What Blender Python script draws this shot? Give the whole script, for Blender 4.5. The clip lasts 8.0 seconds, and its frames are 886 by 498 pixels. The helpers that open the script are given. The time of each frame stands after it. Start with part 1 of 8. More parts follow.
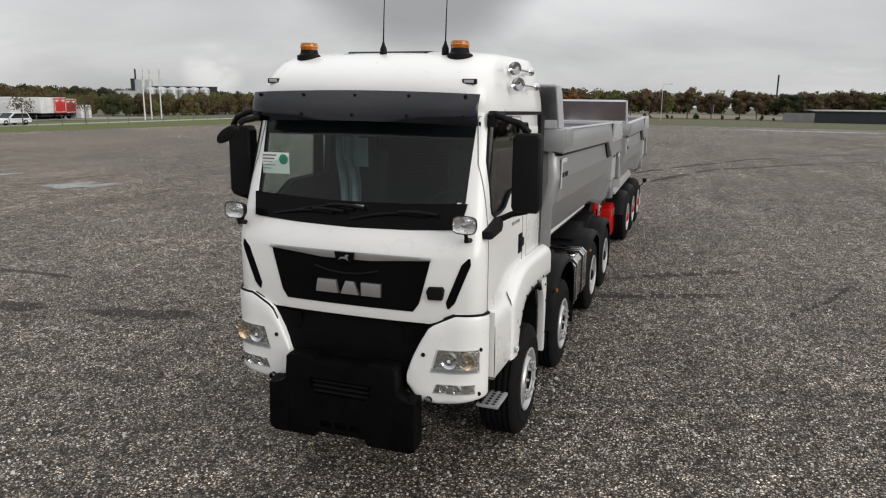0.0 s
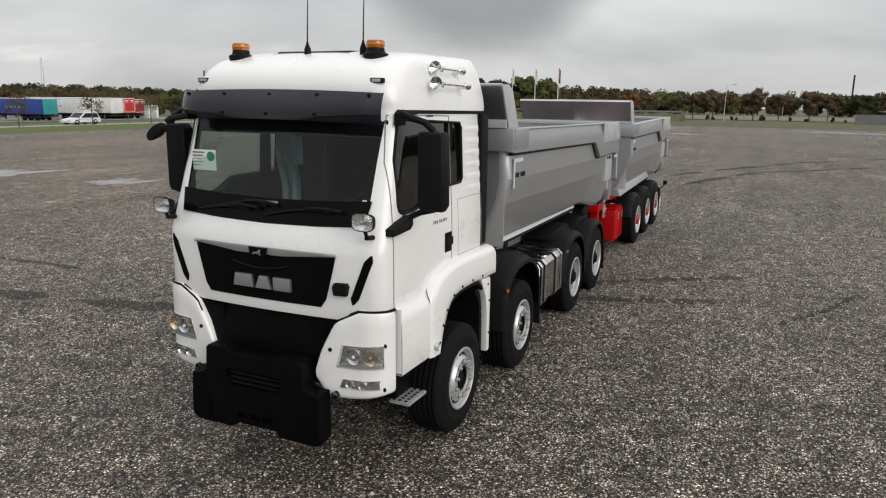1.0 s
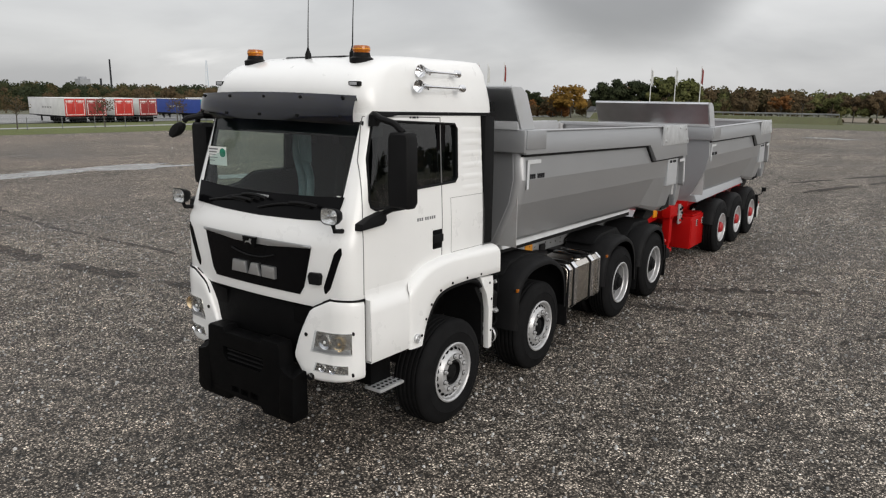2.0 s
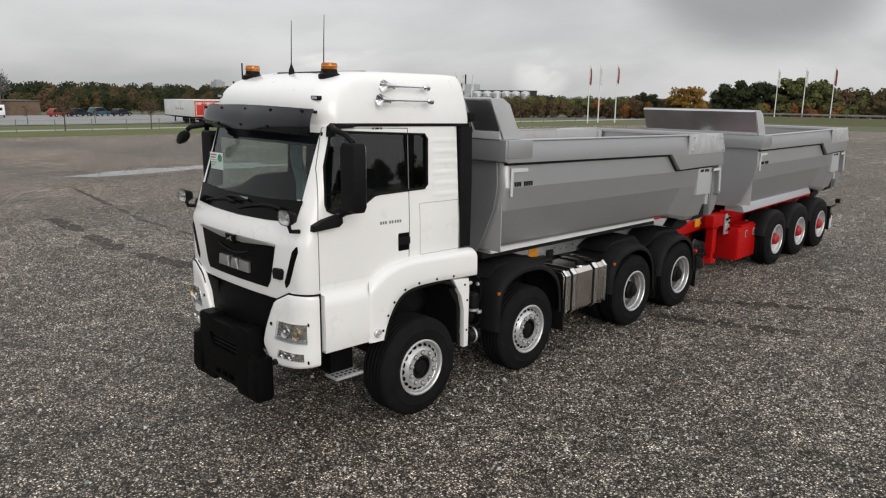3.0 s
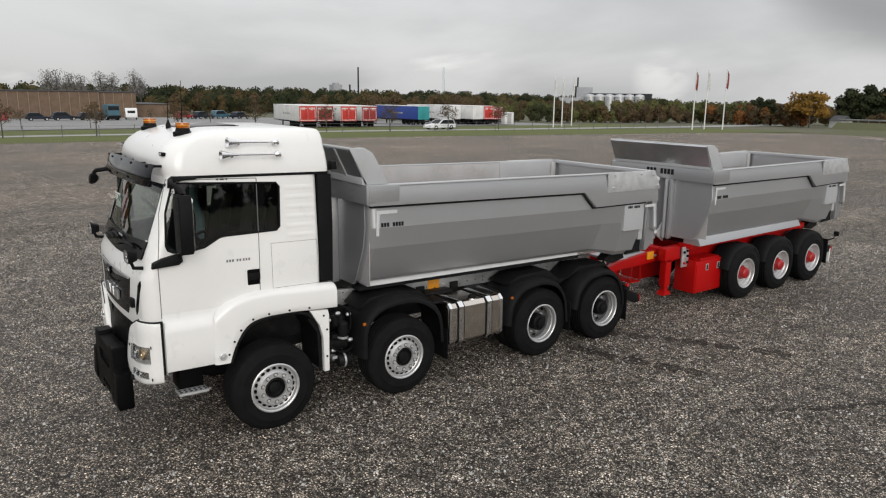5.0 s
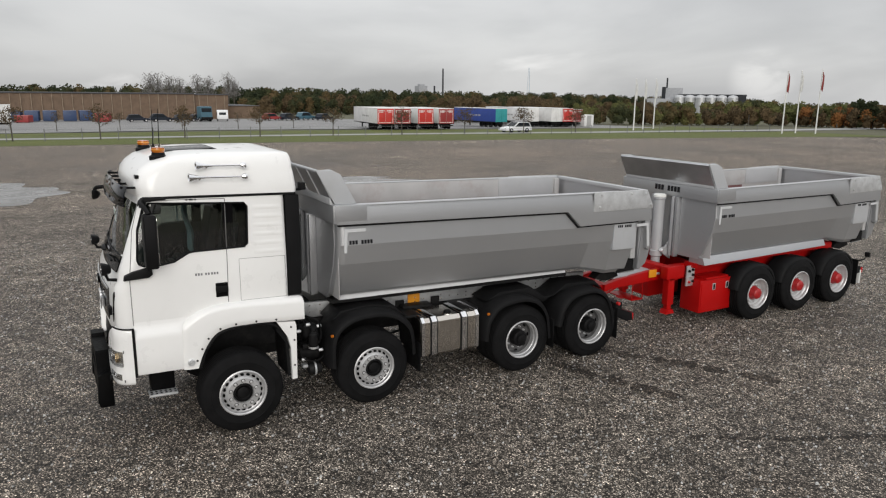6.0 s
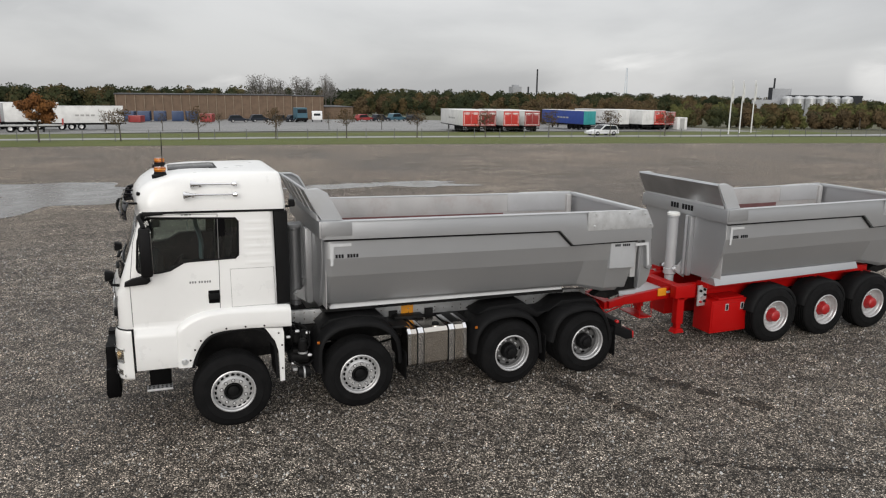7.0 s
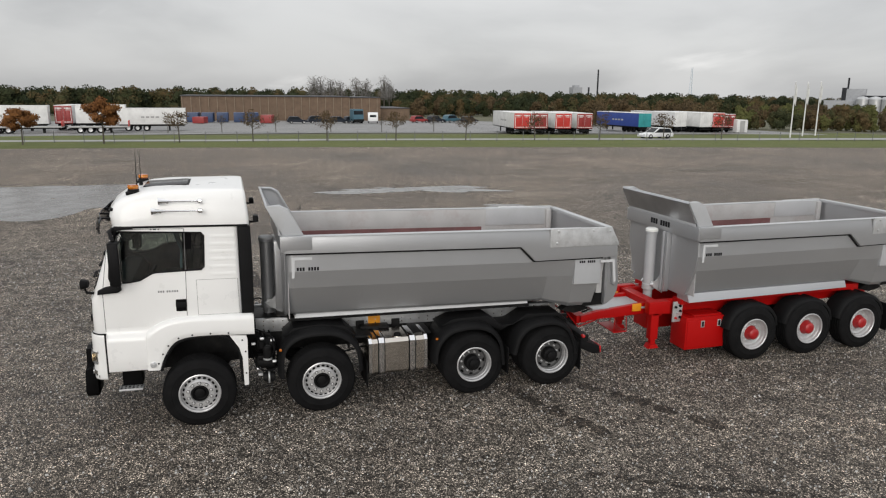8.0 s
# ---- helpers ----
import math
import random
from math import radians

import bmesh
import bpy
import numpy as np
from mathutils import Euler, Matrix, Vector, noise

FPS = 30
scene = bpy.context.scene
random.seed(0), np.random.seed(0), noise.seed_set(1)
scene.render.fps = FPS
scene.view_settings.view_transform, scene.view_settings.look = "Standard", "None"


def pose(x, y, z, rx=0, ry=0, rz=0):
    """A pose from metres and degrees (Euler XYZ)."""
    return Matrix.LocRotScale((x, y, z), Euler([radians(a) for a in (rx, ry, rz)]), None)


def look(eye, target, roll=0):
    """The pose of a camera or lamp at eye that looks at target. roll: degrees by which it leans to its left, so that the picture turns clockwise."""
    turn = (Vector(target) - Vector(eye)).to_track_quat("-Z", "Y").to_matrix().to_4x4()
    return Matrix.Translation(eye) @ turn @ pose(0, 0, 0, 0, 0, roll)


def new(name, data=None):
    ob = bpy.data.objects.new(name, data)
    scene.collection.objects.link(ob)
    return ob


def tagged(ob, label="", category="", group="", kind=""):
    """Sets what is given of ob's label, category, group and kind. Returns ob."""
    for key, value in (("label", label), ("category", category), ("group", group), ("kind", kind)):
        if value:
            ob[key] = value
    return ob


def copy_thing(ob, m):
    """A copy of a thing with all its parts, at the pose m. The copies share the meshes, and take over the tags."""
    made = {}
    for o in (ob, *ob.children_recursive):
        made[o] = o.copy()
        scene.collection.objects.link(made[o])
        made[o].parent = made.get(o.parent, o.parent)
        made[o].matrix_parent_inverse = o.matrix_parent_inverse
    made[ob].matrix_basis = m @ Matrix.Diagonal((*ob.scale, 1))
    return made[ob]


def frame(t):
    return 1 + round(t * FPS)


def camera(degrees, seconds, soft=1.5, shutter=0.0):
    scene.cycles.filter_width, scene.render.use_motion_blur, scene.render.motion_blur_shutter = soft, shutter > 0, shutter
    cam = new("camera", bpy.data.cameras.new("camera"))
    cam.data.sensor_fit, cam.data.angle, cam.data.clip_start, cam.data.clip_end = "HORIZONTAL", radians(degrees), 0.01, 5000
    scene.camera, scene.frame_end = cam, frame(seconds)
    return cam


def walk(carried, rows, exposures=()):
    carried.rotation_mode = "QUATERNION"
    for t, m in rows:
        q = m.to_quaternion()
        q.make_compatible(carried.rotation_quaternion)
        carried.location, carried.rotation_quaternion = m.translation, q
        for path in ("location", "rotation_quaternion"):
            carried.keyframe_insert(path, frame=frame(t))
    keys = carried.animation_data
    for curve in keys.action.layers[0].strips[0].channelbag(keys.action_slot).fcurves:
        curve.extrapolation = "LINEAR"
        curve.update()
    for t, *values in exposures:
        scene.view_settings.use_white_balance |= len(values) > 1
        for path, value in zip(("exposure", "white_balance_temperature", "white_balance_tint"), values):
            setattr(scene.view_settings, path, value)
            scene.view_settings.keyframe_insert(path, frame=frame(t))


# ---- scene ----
cam = camera(63.78, 8.0, soft=1.2)
# stops, kelvin and tint of the clip's camera
EXPOSURE = [(0, 0.12, 6700, 10)]
PATH = [
    (0, (2.577, -6.282, 3.170), (1.916, -4.443, 2.742), 0.55),
    (0.5, (3.111, -6.097, 3.159), (2.373, -4.288, 2.732), 0.56),
    (1, (3.682, -5.876, 3.166), (2.867, -4.101, 2.739), 0.56),
    (1.5, (4.291, -5.651, 3.174), (3.345, -3.941, 2.746), 0.56),
    (1.7, (4.540, -5.558, 3.180), (3.515, -3.895, 2.752), 0.58),
    (3, (6.280, -4.812, 3.308), (4.902, -3.427, 2.881), 0.57),
    (3.5, (6.917, -4.412, 3.448), (5.487, -3.080, 3.022), 0.56),
    (4, (7.503, -3.986, 3.603), (6.027, -2.706, 3.176), 0.55),
    (4.5, (8.091, -3.527, 3.754), (6.567, -2.304, 3.328), 0.64),
    (6, (9.728, -1.912, 4.222), (8.022, -0.958, 3.796), 0.57),
    (6.5, (10.264, -1.310, 4.394), (8.498, -0.475, 3.967), 0.55),
    (7, (10.756, -0.718, 4.557), (8.940, 0.003, 4.129), 0.59),
    (7.5, (11.205, -0.076, 4.724), (9.357, 0.559, 4.297), 0.54),
    (8, (11.619, 0.585, 4.889), (9.749, 1.149, 4.460), 0.52),
]
walk(cam, [(t, look(eye, target, roll)) for t, eye, target, roll in PATH], EXPOSURE)

# ---- sky, sun and exposure ----
world = bpy.data.worlds.new("overcast_sky")
scene.world = world
world.use_nodes = True
wn, wl = world.node_tree.nodes, world.node_tree.links
wn.clear()
SUN_FROM = Vector((0.95, -0.38, 0.36)).normalized()
w_out = wn.new("ShaderNodeOutputWorld")
w_sky = wn.new("ShaderNodeTexSky")
w_sky.sky_type, w_sky.sun_disc = "NISHITA", False
w_sky.sun_elevation = math.asin(SUN_FROM.z)
w_sky.sun_rotation = math.atan2(SUN_FROM.x, SUN_FROM.y)
w_coord = wn.new("ShaderNodeTexCoord")
w_sep = wn.new("ShaderNodeSeparateXYZ")
wl.new(w_coord.outputs["Generated"], w_sep.inputs[0])


def w_math(op, a, b):
    n = wn.new("ShaderNodeMath")
    n.operation = op
    for i, v in enumerate((a, b)):
        if isinstance(v, (int, float)):
            n.inputs[i].default_value = v
        else:
            wl.new(v, n.inputs[i])
    return n.outputs[0]


w_up = w_math("MAXIMUM", w_sep.outputs[2], 0.0)
w_den = w_math("ADD", w_up, 0.30)
w_cloud = wn.new("ShaderNodeCombineXYZ")
wl.new(w_math("DIVIDE", w_sep.outputs[0], w_den), w_cloud.inputs[0])
wl.new(w_math("DIVIDE", w_sep.outputs[1], w_den), w_cloud.inputs[1])


def w_noise(scale, detail, rough, low, high):
    n = wn.new("ShaderNodeTexNoise")
    n.inputs["Scale"].default_value, n.inputs["Detail"].default_value, n.inputs["Roughness"].default_value = scale, detail, rough
    n.inputs["Distortion"].default_value = 0.35
    wl.new(w_cloud.outputs[0], n.inputs["Vector"])
    m = wn.new("ShaderNodeMapRange")
    m.interpolation_type = "SMOOTHSTEP"
    m.inputs[1].default_value, m.inputs[2].default_value = low, high
    wl.new(n.outputs[0], m.inputs[0])
    return m.outputs[0]


# overcast: darker, bluish undersides between paler gaps, brighter overhead
w_mix = wn.new("ShaderNodeMix")
w_mix.data_type = "RGBA"
w_mix.inputs[6].default_value = (0.375, 0.387, 0.406, 1)
w_mix.inputs[7].default_value = (0.53, 0.543, 0.56, 1)
wl.new(w_noise(0.85, 6, 0.5, 0.33, 0.66), w_mix.inputs[0])
w_mix2 = wn.new("ShaderNodeMix")
w_mix2.data_type, w_mix2.blend_type = "RGBA", "MIX"
w_mix2.inputs[7].default_value = (0.76, 0.77, 0.785, 1)
wl.new(w_mix.outputs[2], w_mix2.inputs[6])
wl.new(w_math("MULTIPLY", w_noise(1.9, 5, 0.5, 0.62, 0.80), 0.6), w_mix2.inputs[0])


def w_cloud_at(colour, way, wide, core, amount, low, high, before):
    """One distinct cloud or gap in the overcast round a direction of the sky, with a ragged outline."""
    dot, near, m = wn.new("ShaderNodeVectorMath"), wn.new("ShaderNodeMapRange"), wn.new("ShaderNodeMix")
    dot.operation, near.interpolation_type, m.data_type = "DOT_PRODUCT", "SMOOTHSTEP", "RGBA"
    wl.new(w_coord.outputs["Generated"], dot.inputs[0])
    dot.inputs[1].default_value = Vector(way).normalized()
    near.inputs[1].default_value, near.inputs[2].default_value = math.cos(radians(wide)), math.cos(radians(core))
    wl.new(dot.outputs["Value"], near.inputs[0])
    wl.new(w_math("MULTIPLY", near.outputs[0], w_math("MULTIPLY", w_noise(3.2, 6, 0.55, low, high), amount)), m.inputs[0])
    wl.new(before, m.inputs[6])
    m.inputs[7].default_value = (*colour, 1)
    return m.outputs[2]


w_grey = w_cloud_at((0.20, 0.206, 0.218), (-0.37, 0.92, 0.235), 12, 7.6, 0.85, 0.05, 0.42, w_mix2.outputs[2])
w_grey = w_cloud_at((0.80, 0.81, 0.82), (-0.606, 0.795, 0.022), 2.6, 0.4, 0.42, 0.35, 0.62, w_grey)
w_bg = wn.new("ShaderNodeBackground")
wl.new(w_grey, w_bg.inputs[0])
# thinner cloud towards one side of the sky
w_thin = w_math("ADD", w_math("MULTIPLY", w_sep.outputs[0], -0.02), w_math("MULTIPLY", w_sep.outputs[1], 0.14))
w_lift = w_math("ADD", w_math("ADD", 1.0, w_thin), w_math("MULTIPLY", w_math("POWER", w_up, 0.9), 1.6))
wl.new(w_lift, w_bg.inputs[1])
w_blue = wn.new("ShaderNodeBackground")
w_blue.inputs[1].default_value = 0.08
wl.new(w_sky.outputs[0], w_blue.inputs[0])
w_sum = wn.new("ShaderNodeMixShader")
w_sum.inputs[0].default_value = 0.95
wl.new(w_blue.outputs[0], w_sum.inputs[1])
wl.new(w_bg.outputs[0], w_sum.inputs[2])
wl.new(w_sum.outputs[0], w_out.inputs[0])

sun = new("sun", bpy.data.lights.new("sun", "SUN"))
sun.data.energy, sun.data.angle, sun.data.color = 1.35, radians(40), (1.0, 0.975, 0.94)
sun.matrix_world = look(SUN_FROM * 60, (0, 0, 0))


# ---- materials ----
class Mat:
    """A node material under construction: short wiring helpers round one Principled shader."""

    def __init__(self, name):
        self.m = bpy.data.materials.new(name)
        self.m.use_nodes = True
        self.n, self.l = self.m.node_tree.nodes, self.m.node_tree.links
        self.bsdf = self.n["Principled BSDF"]
        self.coord = self.n.new("ShaderNodeTexCoord").outputs["Object"]

    def put(self, key, value):
        if isinstance(value, bpy.types.NodeSocket):
            self.l.new(value, self.bsdf.inputs[key])
        else:
            self.bsdf.inputs[key].default_value = value

    def noise(self, scale, detail=4, rough=0.55, low=0.3, high=0.7, stretch=None):
        n = self.n.new("ShaderNodeTexNoise")
        n.inputs["Scale"].default_value, n.inputs["Detail"].default_value, n.inputs["Roughness"].default_value = scale, detail, rough
        src = self.coord
        if stretch:
            mp = self.n.new("ShaderNodeMapping")
            mp.inputs["Scale"].default_value = stretch
            self.l.new(src, mp.inputs[0])
            src = mp.outputs[0]
        self.l.new(src, n.inputs["Vector"])
        return self.remap(n.outputs[0], low, high)

    def remap(self, s, a, b, c=0.0, d=1.0):
        m = self.n.new("ShaderNodeMapRange")
        for i, v in enumerate((a, b, c, d)):
            m.inputs[i + 1].default_value = v
        self.l.new(s, m.inputs[0])
        return m.outputs[0]

    def mix(self, fac, a, b, blend="MIX"):
        m = self.n.new("ShaderNodeMix")
        m.data_type, m.blend_type = "RGBA", blend
        for i, v in ((0, fac), (6, a), (7, b)):
            if isinstance(v, bpy.types.NodeSocket):
                self.l.new(v, m.inputs[i])
            elif i == 0:
                m.inputs[0].default_value = v
            else:
                m.inputs[i].default_value = (*v, 1)
        return m.outputs[2]

    def calc(self, op, a, b):
        m = self.n.new("ShaderNodeMath")
        m.operation = op
        for i, v in enumerate((a, b)):
            if isinstance(v, bpy.types.NodeSocket):
                self.l.new(v, m.inputs[i])
            else:
                m.inputs[i].default_value = v
        return m.outputs[0]

    def bump(self, height, strength, distance):
        b = self.n.new("ShaderNodeBump")
        b.inputs["Strength"].default_value, b.inputs["Distance"].default_value = strength, distance
        self.l.new(height, b.inputs["Height"])
        self.l.new(b.outputs[0], self.bsdf.inputs["Normal"])


def surface(name, rgb, rough=0.5, metal=0.0, var=0.12, scale=2.0, grain=120.0, relief=0.0, coat=0.0, dirt=None, dirt_amount=0.0, rough_var=0.12):
    """Colour with broad and fine variation, uneven gloss, and a light film of dirt where asked for."""
    k = Mat(name)
    dark, light = tuple(c * (1 - var) for c in rgb), tuple(min(1, c * (1 + var)) for c in rgb)
    col = k.mix(k.noise(scale, 5), dark, light)
    fine = k.noise(grain, 3, 0.6, 0.25, 0.75)
    col = k.mix(k.calc("MULTIPLY", fine, 0.25), col, dark)
    if dirt:
        spots = k.noise(scale * 1.7, 8, 0.7, 0.5, 0.78)
        col = k.mix(k.calc("MULTIPLY", spots, dirt_amount), col, dirt)
    k.put("Base Color", col)
    k.put("Roughness", k.remap(k.noise(scale * 4, 5), 0, 1, max(0.02, rough - rough_var * 0.5), min(1, rough + rough_var * 0.5)))
    k.put("Metallic", metal)
    if max(rgb) < 0.05:
        k.put("Specular IOR Level", 0.11)
    if coat:
        k.put("Coat Weight", coat)
        k.put("Coat Roughness", 0.08)
    if relief:
        k.bump(fine, 0.5, relief)
    return k.m


WHITE = surface("white_cab_paint", (0.81, 0.81, 0.80), 0.32, var=0.025, scale=1.2, coat=0.5, dirt=(0.55, 0.53, 0.49), dirt_amount=0.10)
GREY = surface("silver_grey_body_paint", (0.440, 0.447, 0.461), 0.33, 0.64, var=0.03, scale=0.8, grain=20, rough_var=0.04)
LIGHT_GREY = surface("pale_grey_paint", (0.42, 0.43, 0.445), 0.45, 0.1, var=0.06, scale=2.0, dirt=(0.33, 0.32, 0.3), dirt_amount=0.3)
INSIDE = surface("scuffed_body_lining", (0.45, 0.45, 0.45), 0.55, 0.15, var=0.12, scale=1.5, dirt=(0.25, 0.12, 0.10), dirt_amount=0.35)
PRIMER = surface("red_brown_wear_plate", (0.16, 0.070, 0.070), 0.6, 0.1, var=0.25, scale=2.5, dirt=(0.22, 0.17, 0.165), dirt_amount=0.35)
GALV = surface("galvanised_steel", (0.62, 0.63, 0.64), 0.40, 0.6, var=0.16, scale=6.0, grain=40, dirt=(0.22, 0.21, 0.2), dirt_amount=0.35)
STEEL = surface("brushed_stainless_steel", (0.64, 0.60, 0.55), 0.22, 1.0, var=0.08, scale=1.5, grain=30, rough_var=0.04)
CHROME = surface("chrome", (0.78, 0.78, 0.79), 0.07, 1.0, var=0.03, rough_var=0.05)
RIM = surface("silver_wheel_paint", (0.55, 0.55, 0.555), 0.36, 0.5, var=0.08, scale=8.0, dirt=(0.2, 0.19, 0.18), dirt_amount=0.4)
RUBBER = surface("tyre_rubber", (0.0075, 0.0075, 0.008), 0.8, var=0.25, scale=5.0, grain=60, relief=0.002, dirt=(0.018, 0.017, 0.016), dirt_amount=0.3)
PLASTIC = surface("black_moulded_plastic", (0.008, 0.008, 0.0085), 0.55, var=0.2, scale=4.0, grain=250, relief=0.0008)
PLASTIC_GREY = surface("dark_grey_mudguard_plastic", (0.008, 0.008, 0.0085), 0.55, var=0.2, scale=3.0, grain=150, relief=0.001, dirt=(0.022, 0.021, 0.020), dirt_amount=0.25)
GLOSS_BLACK = surface("gloss_black_panel", (0.004, 0.004, 0.0045), 0.16, var=0.2)
GLOSS_BLACK.node_tree.nodes["Principled BSDF"].inputs["Specular IOR Level"].default_value = 0.07
MATT_BLACK = surface("matt_black_coating", (0.0028, 0.0028, 0.003), 0.5, var=0.3, scale=5.0, grain=70, relief=0.0015, dirt=(0.012, 0.0115, 0.011), dirt_amount=0.15)
MATT_BLACK.node_tree.nodes["Principled BSDF"].inputs["Specular IOR Level"].default_value = 0.06
CHASSIS = surface("chassis_black_paint", (0.012, 0.012, 0.0125), 0.5, 0.1, var=0.3, scale=6.0, dirt=(0.06, 0.055, 0.05), dirt_amount=0.35)
RED = surface("red_chassis_paint", (0.40, 0.004, 0.004), 0.42, var=0.07, scale=2.0, dirt=(0.30, 0.012, 0.010), dirt_amount=0.25)
RED.node_tree.nodes["Principled BSDF"].inputs["Specular IOR Level"].default_value = 0.22
# darker than the rim, for dished wheel discs and the discs behind nuts
WHEEL_DISC = surface("dark_wheel_disc", (0.12, 0.12, 0.122), 0.5, 0.4, var=0.25, scale=8.0, dirt=(0.05, 0.048, 0.045), dirt_amount=0.5)
RED_PLASTIC = surface("red_hub_cap", (0.34, 0.012, 0.014), 0.4, var=0.15, scale=10)
ORANGE = surface("orange_reflector", (0.75, 0.30, 0.02), 0.35, var=0.08, scale=10)
AMBER = surface("amber_lens", (0.38, 0.105, 0.006), 0.16, var=0.12, scale=30, coat=0.6)
RED_LENS = surface("red_lens", (0.45, 0.02, 0.02), 0.2, var=0.1, scale=30, coat=0.4)
DARK_CLOTH = surface("dark_cab_trim", (0.012, 0.013, 0.014), 0.8, var=0.3, scale=6, grain=300, relief=0.001)
SEAT_CLOTH = surface("dark_seat_cloth", (0.014, 0.015, 0.017), 0.9, var=0.25, scale=12, grain=400, relief=0.001)
FILM = surface("pale_blue_plastic_cover", (0.14, 0.21, 0.225), 0.35, var=0.22, scale=9, grain=30, relief=0.004)
PAPER = surface("white_paper", (0.78, 0.79, 0.77), 0.8, var=0.03)
GREEN_DOT = surface("green_sticker", (0.01, 0.22, 0.13), 0.6, var=0.05)
INK = surface("black_lettering", (0.018, 0.018, 0.02), 0.5, var=0.1)
PALE_INK = surface("grey_lettering", (0.16, 0.16, 0.17), 0.5, var=0.1)
SILVER_LETTER = surface("satin_silver_letters", (0.52, 0.53, 0.54), 0.30, 0.85, var=0.03, scale=2, grain=20, rough_var=0.03)
LAMP_SILVER = surface("lamp_reflector_silver", (0.85, 0.84, 0.81), 0.14, 0.85, var=0.2, scale=18, grain=22, relief=0.012)
REFLECT = surface("pale_reflective_tape", (0.56, 0.57, 0.58), 0.5, var=0.06, scale=8)
DARK_STEEL = surface("bare_steel_sheet", (0.52, 0.53, 0.55), 0.32, 0.92, var=0.18, scale=1.6, grain=15, rough_var=0.08)
SUBFRAME = surface("dull_galvanised_rail", (0.48, 0.49, 0.50), 0.38, 0.65, var=0.22, scale=3.0, grain=30, dirt=(0.12, 0.115, 0.11), dirt_amount=0.45)
LAMP_DARK = surface("dim_lamp_reflector", (0.74, 0.72, 0.68), 0.16, 0.9, var=0.35, scale=26, grain=40, relief=0.010)
SEAM = surface("panel_gap", (0.16, 0.16, 0.16), 0.8, var=0.1)


def glass(name, tint, gloss=0.03, face=0.045):
    """Clear sheet: looks through with a tint, reflects more at grazing angles."""
    k = Mat(name)
    clear, shine, both = k.n.new("ShaderNodeBsdfTransparent"), k.n.new("ShaderNodeBsdfGlossy"), k.n.new("ShaderNodeMixShader")
    clear.inputs[0].default_value = (*tint, 1)
    shine.inputs["Roughness"].default_value = gloss
    fr = k.n.new("ShaderNodeLayerWeight")
    fr.inputs[0].default_value = 0.5
    k.l.new(k.remap(k.calc("POWER", fr.outputs["Facing"], 4.0), 0, 1, face, 0.95), both.inputs[0])
    k.l.new(clear.outputs[0], both.inputs[1])
    k.l.new(shine.outputs[0], both.inputs[2])
    k.l.new(both.outputs[0], k.n["Material Output"].inputs["Surface"])
    return k.m


GLASS = glass("greenish_window_glass", (0.62, 0.70, 0.67), 0.02, 0.085)
SCREEN = glass("greenish_windscreen_glass", (0.72, 0.82, 0.79), 0.02, 0.03)
SMOKED = glass("smoked_blue_acrylic", (0.045, 0.06, 0.14), 0.10, 0.06)
LENS = glass("clear_lamp_lens", (0.88, 0.89, 0.9), 0.04)
MIRROR = surface("mirror_glass", (0.85, 0.86, 0.87), 0.02, 1.0, var=0.01, rough_var=0.0)


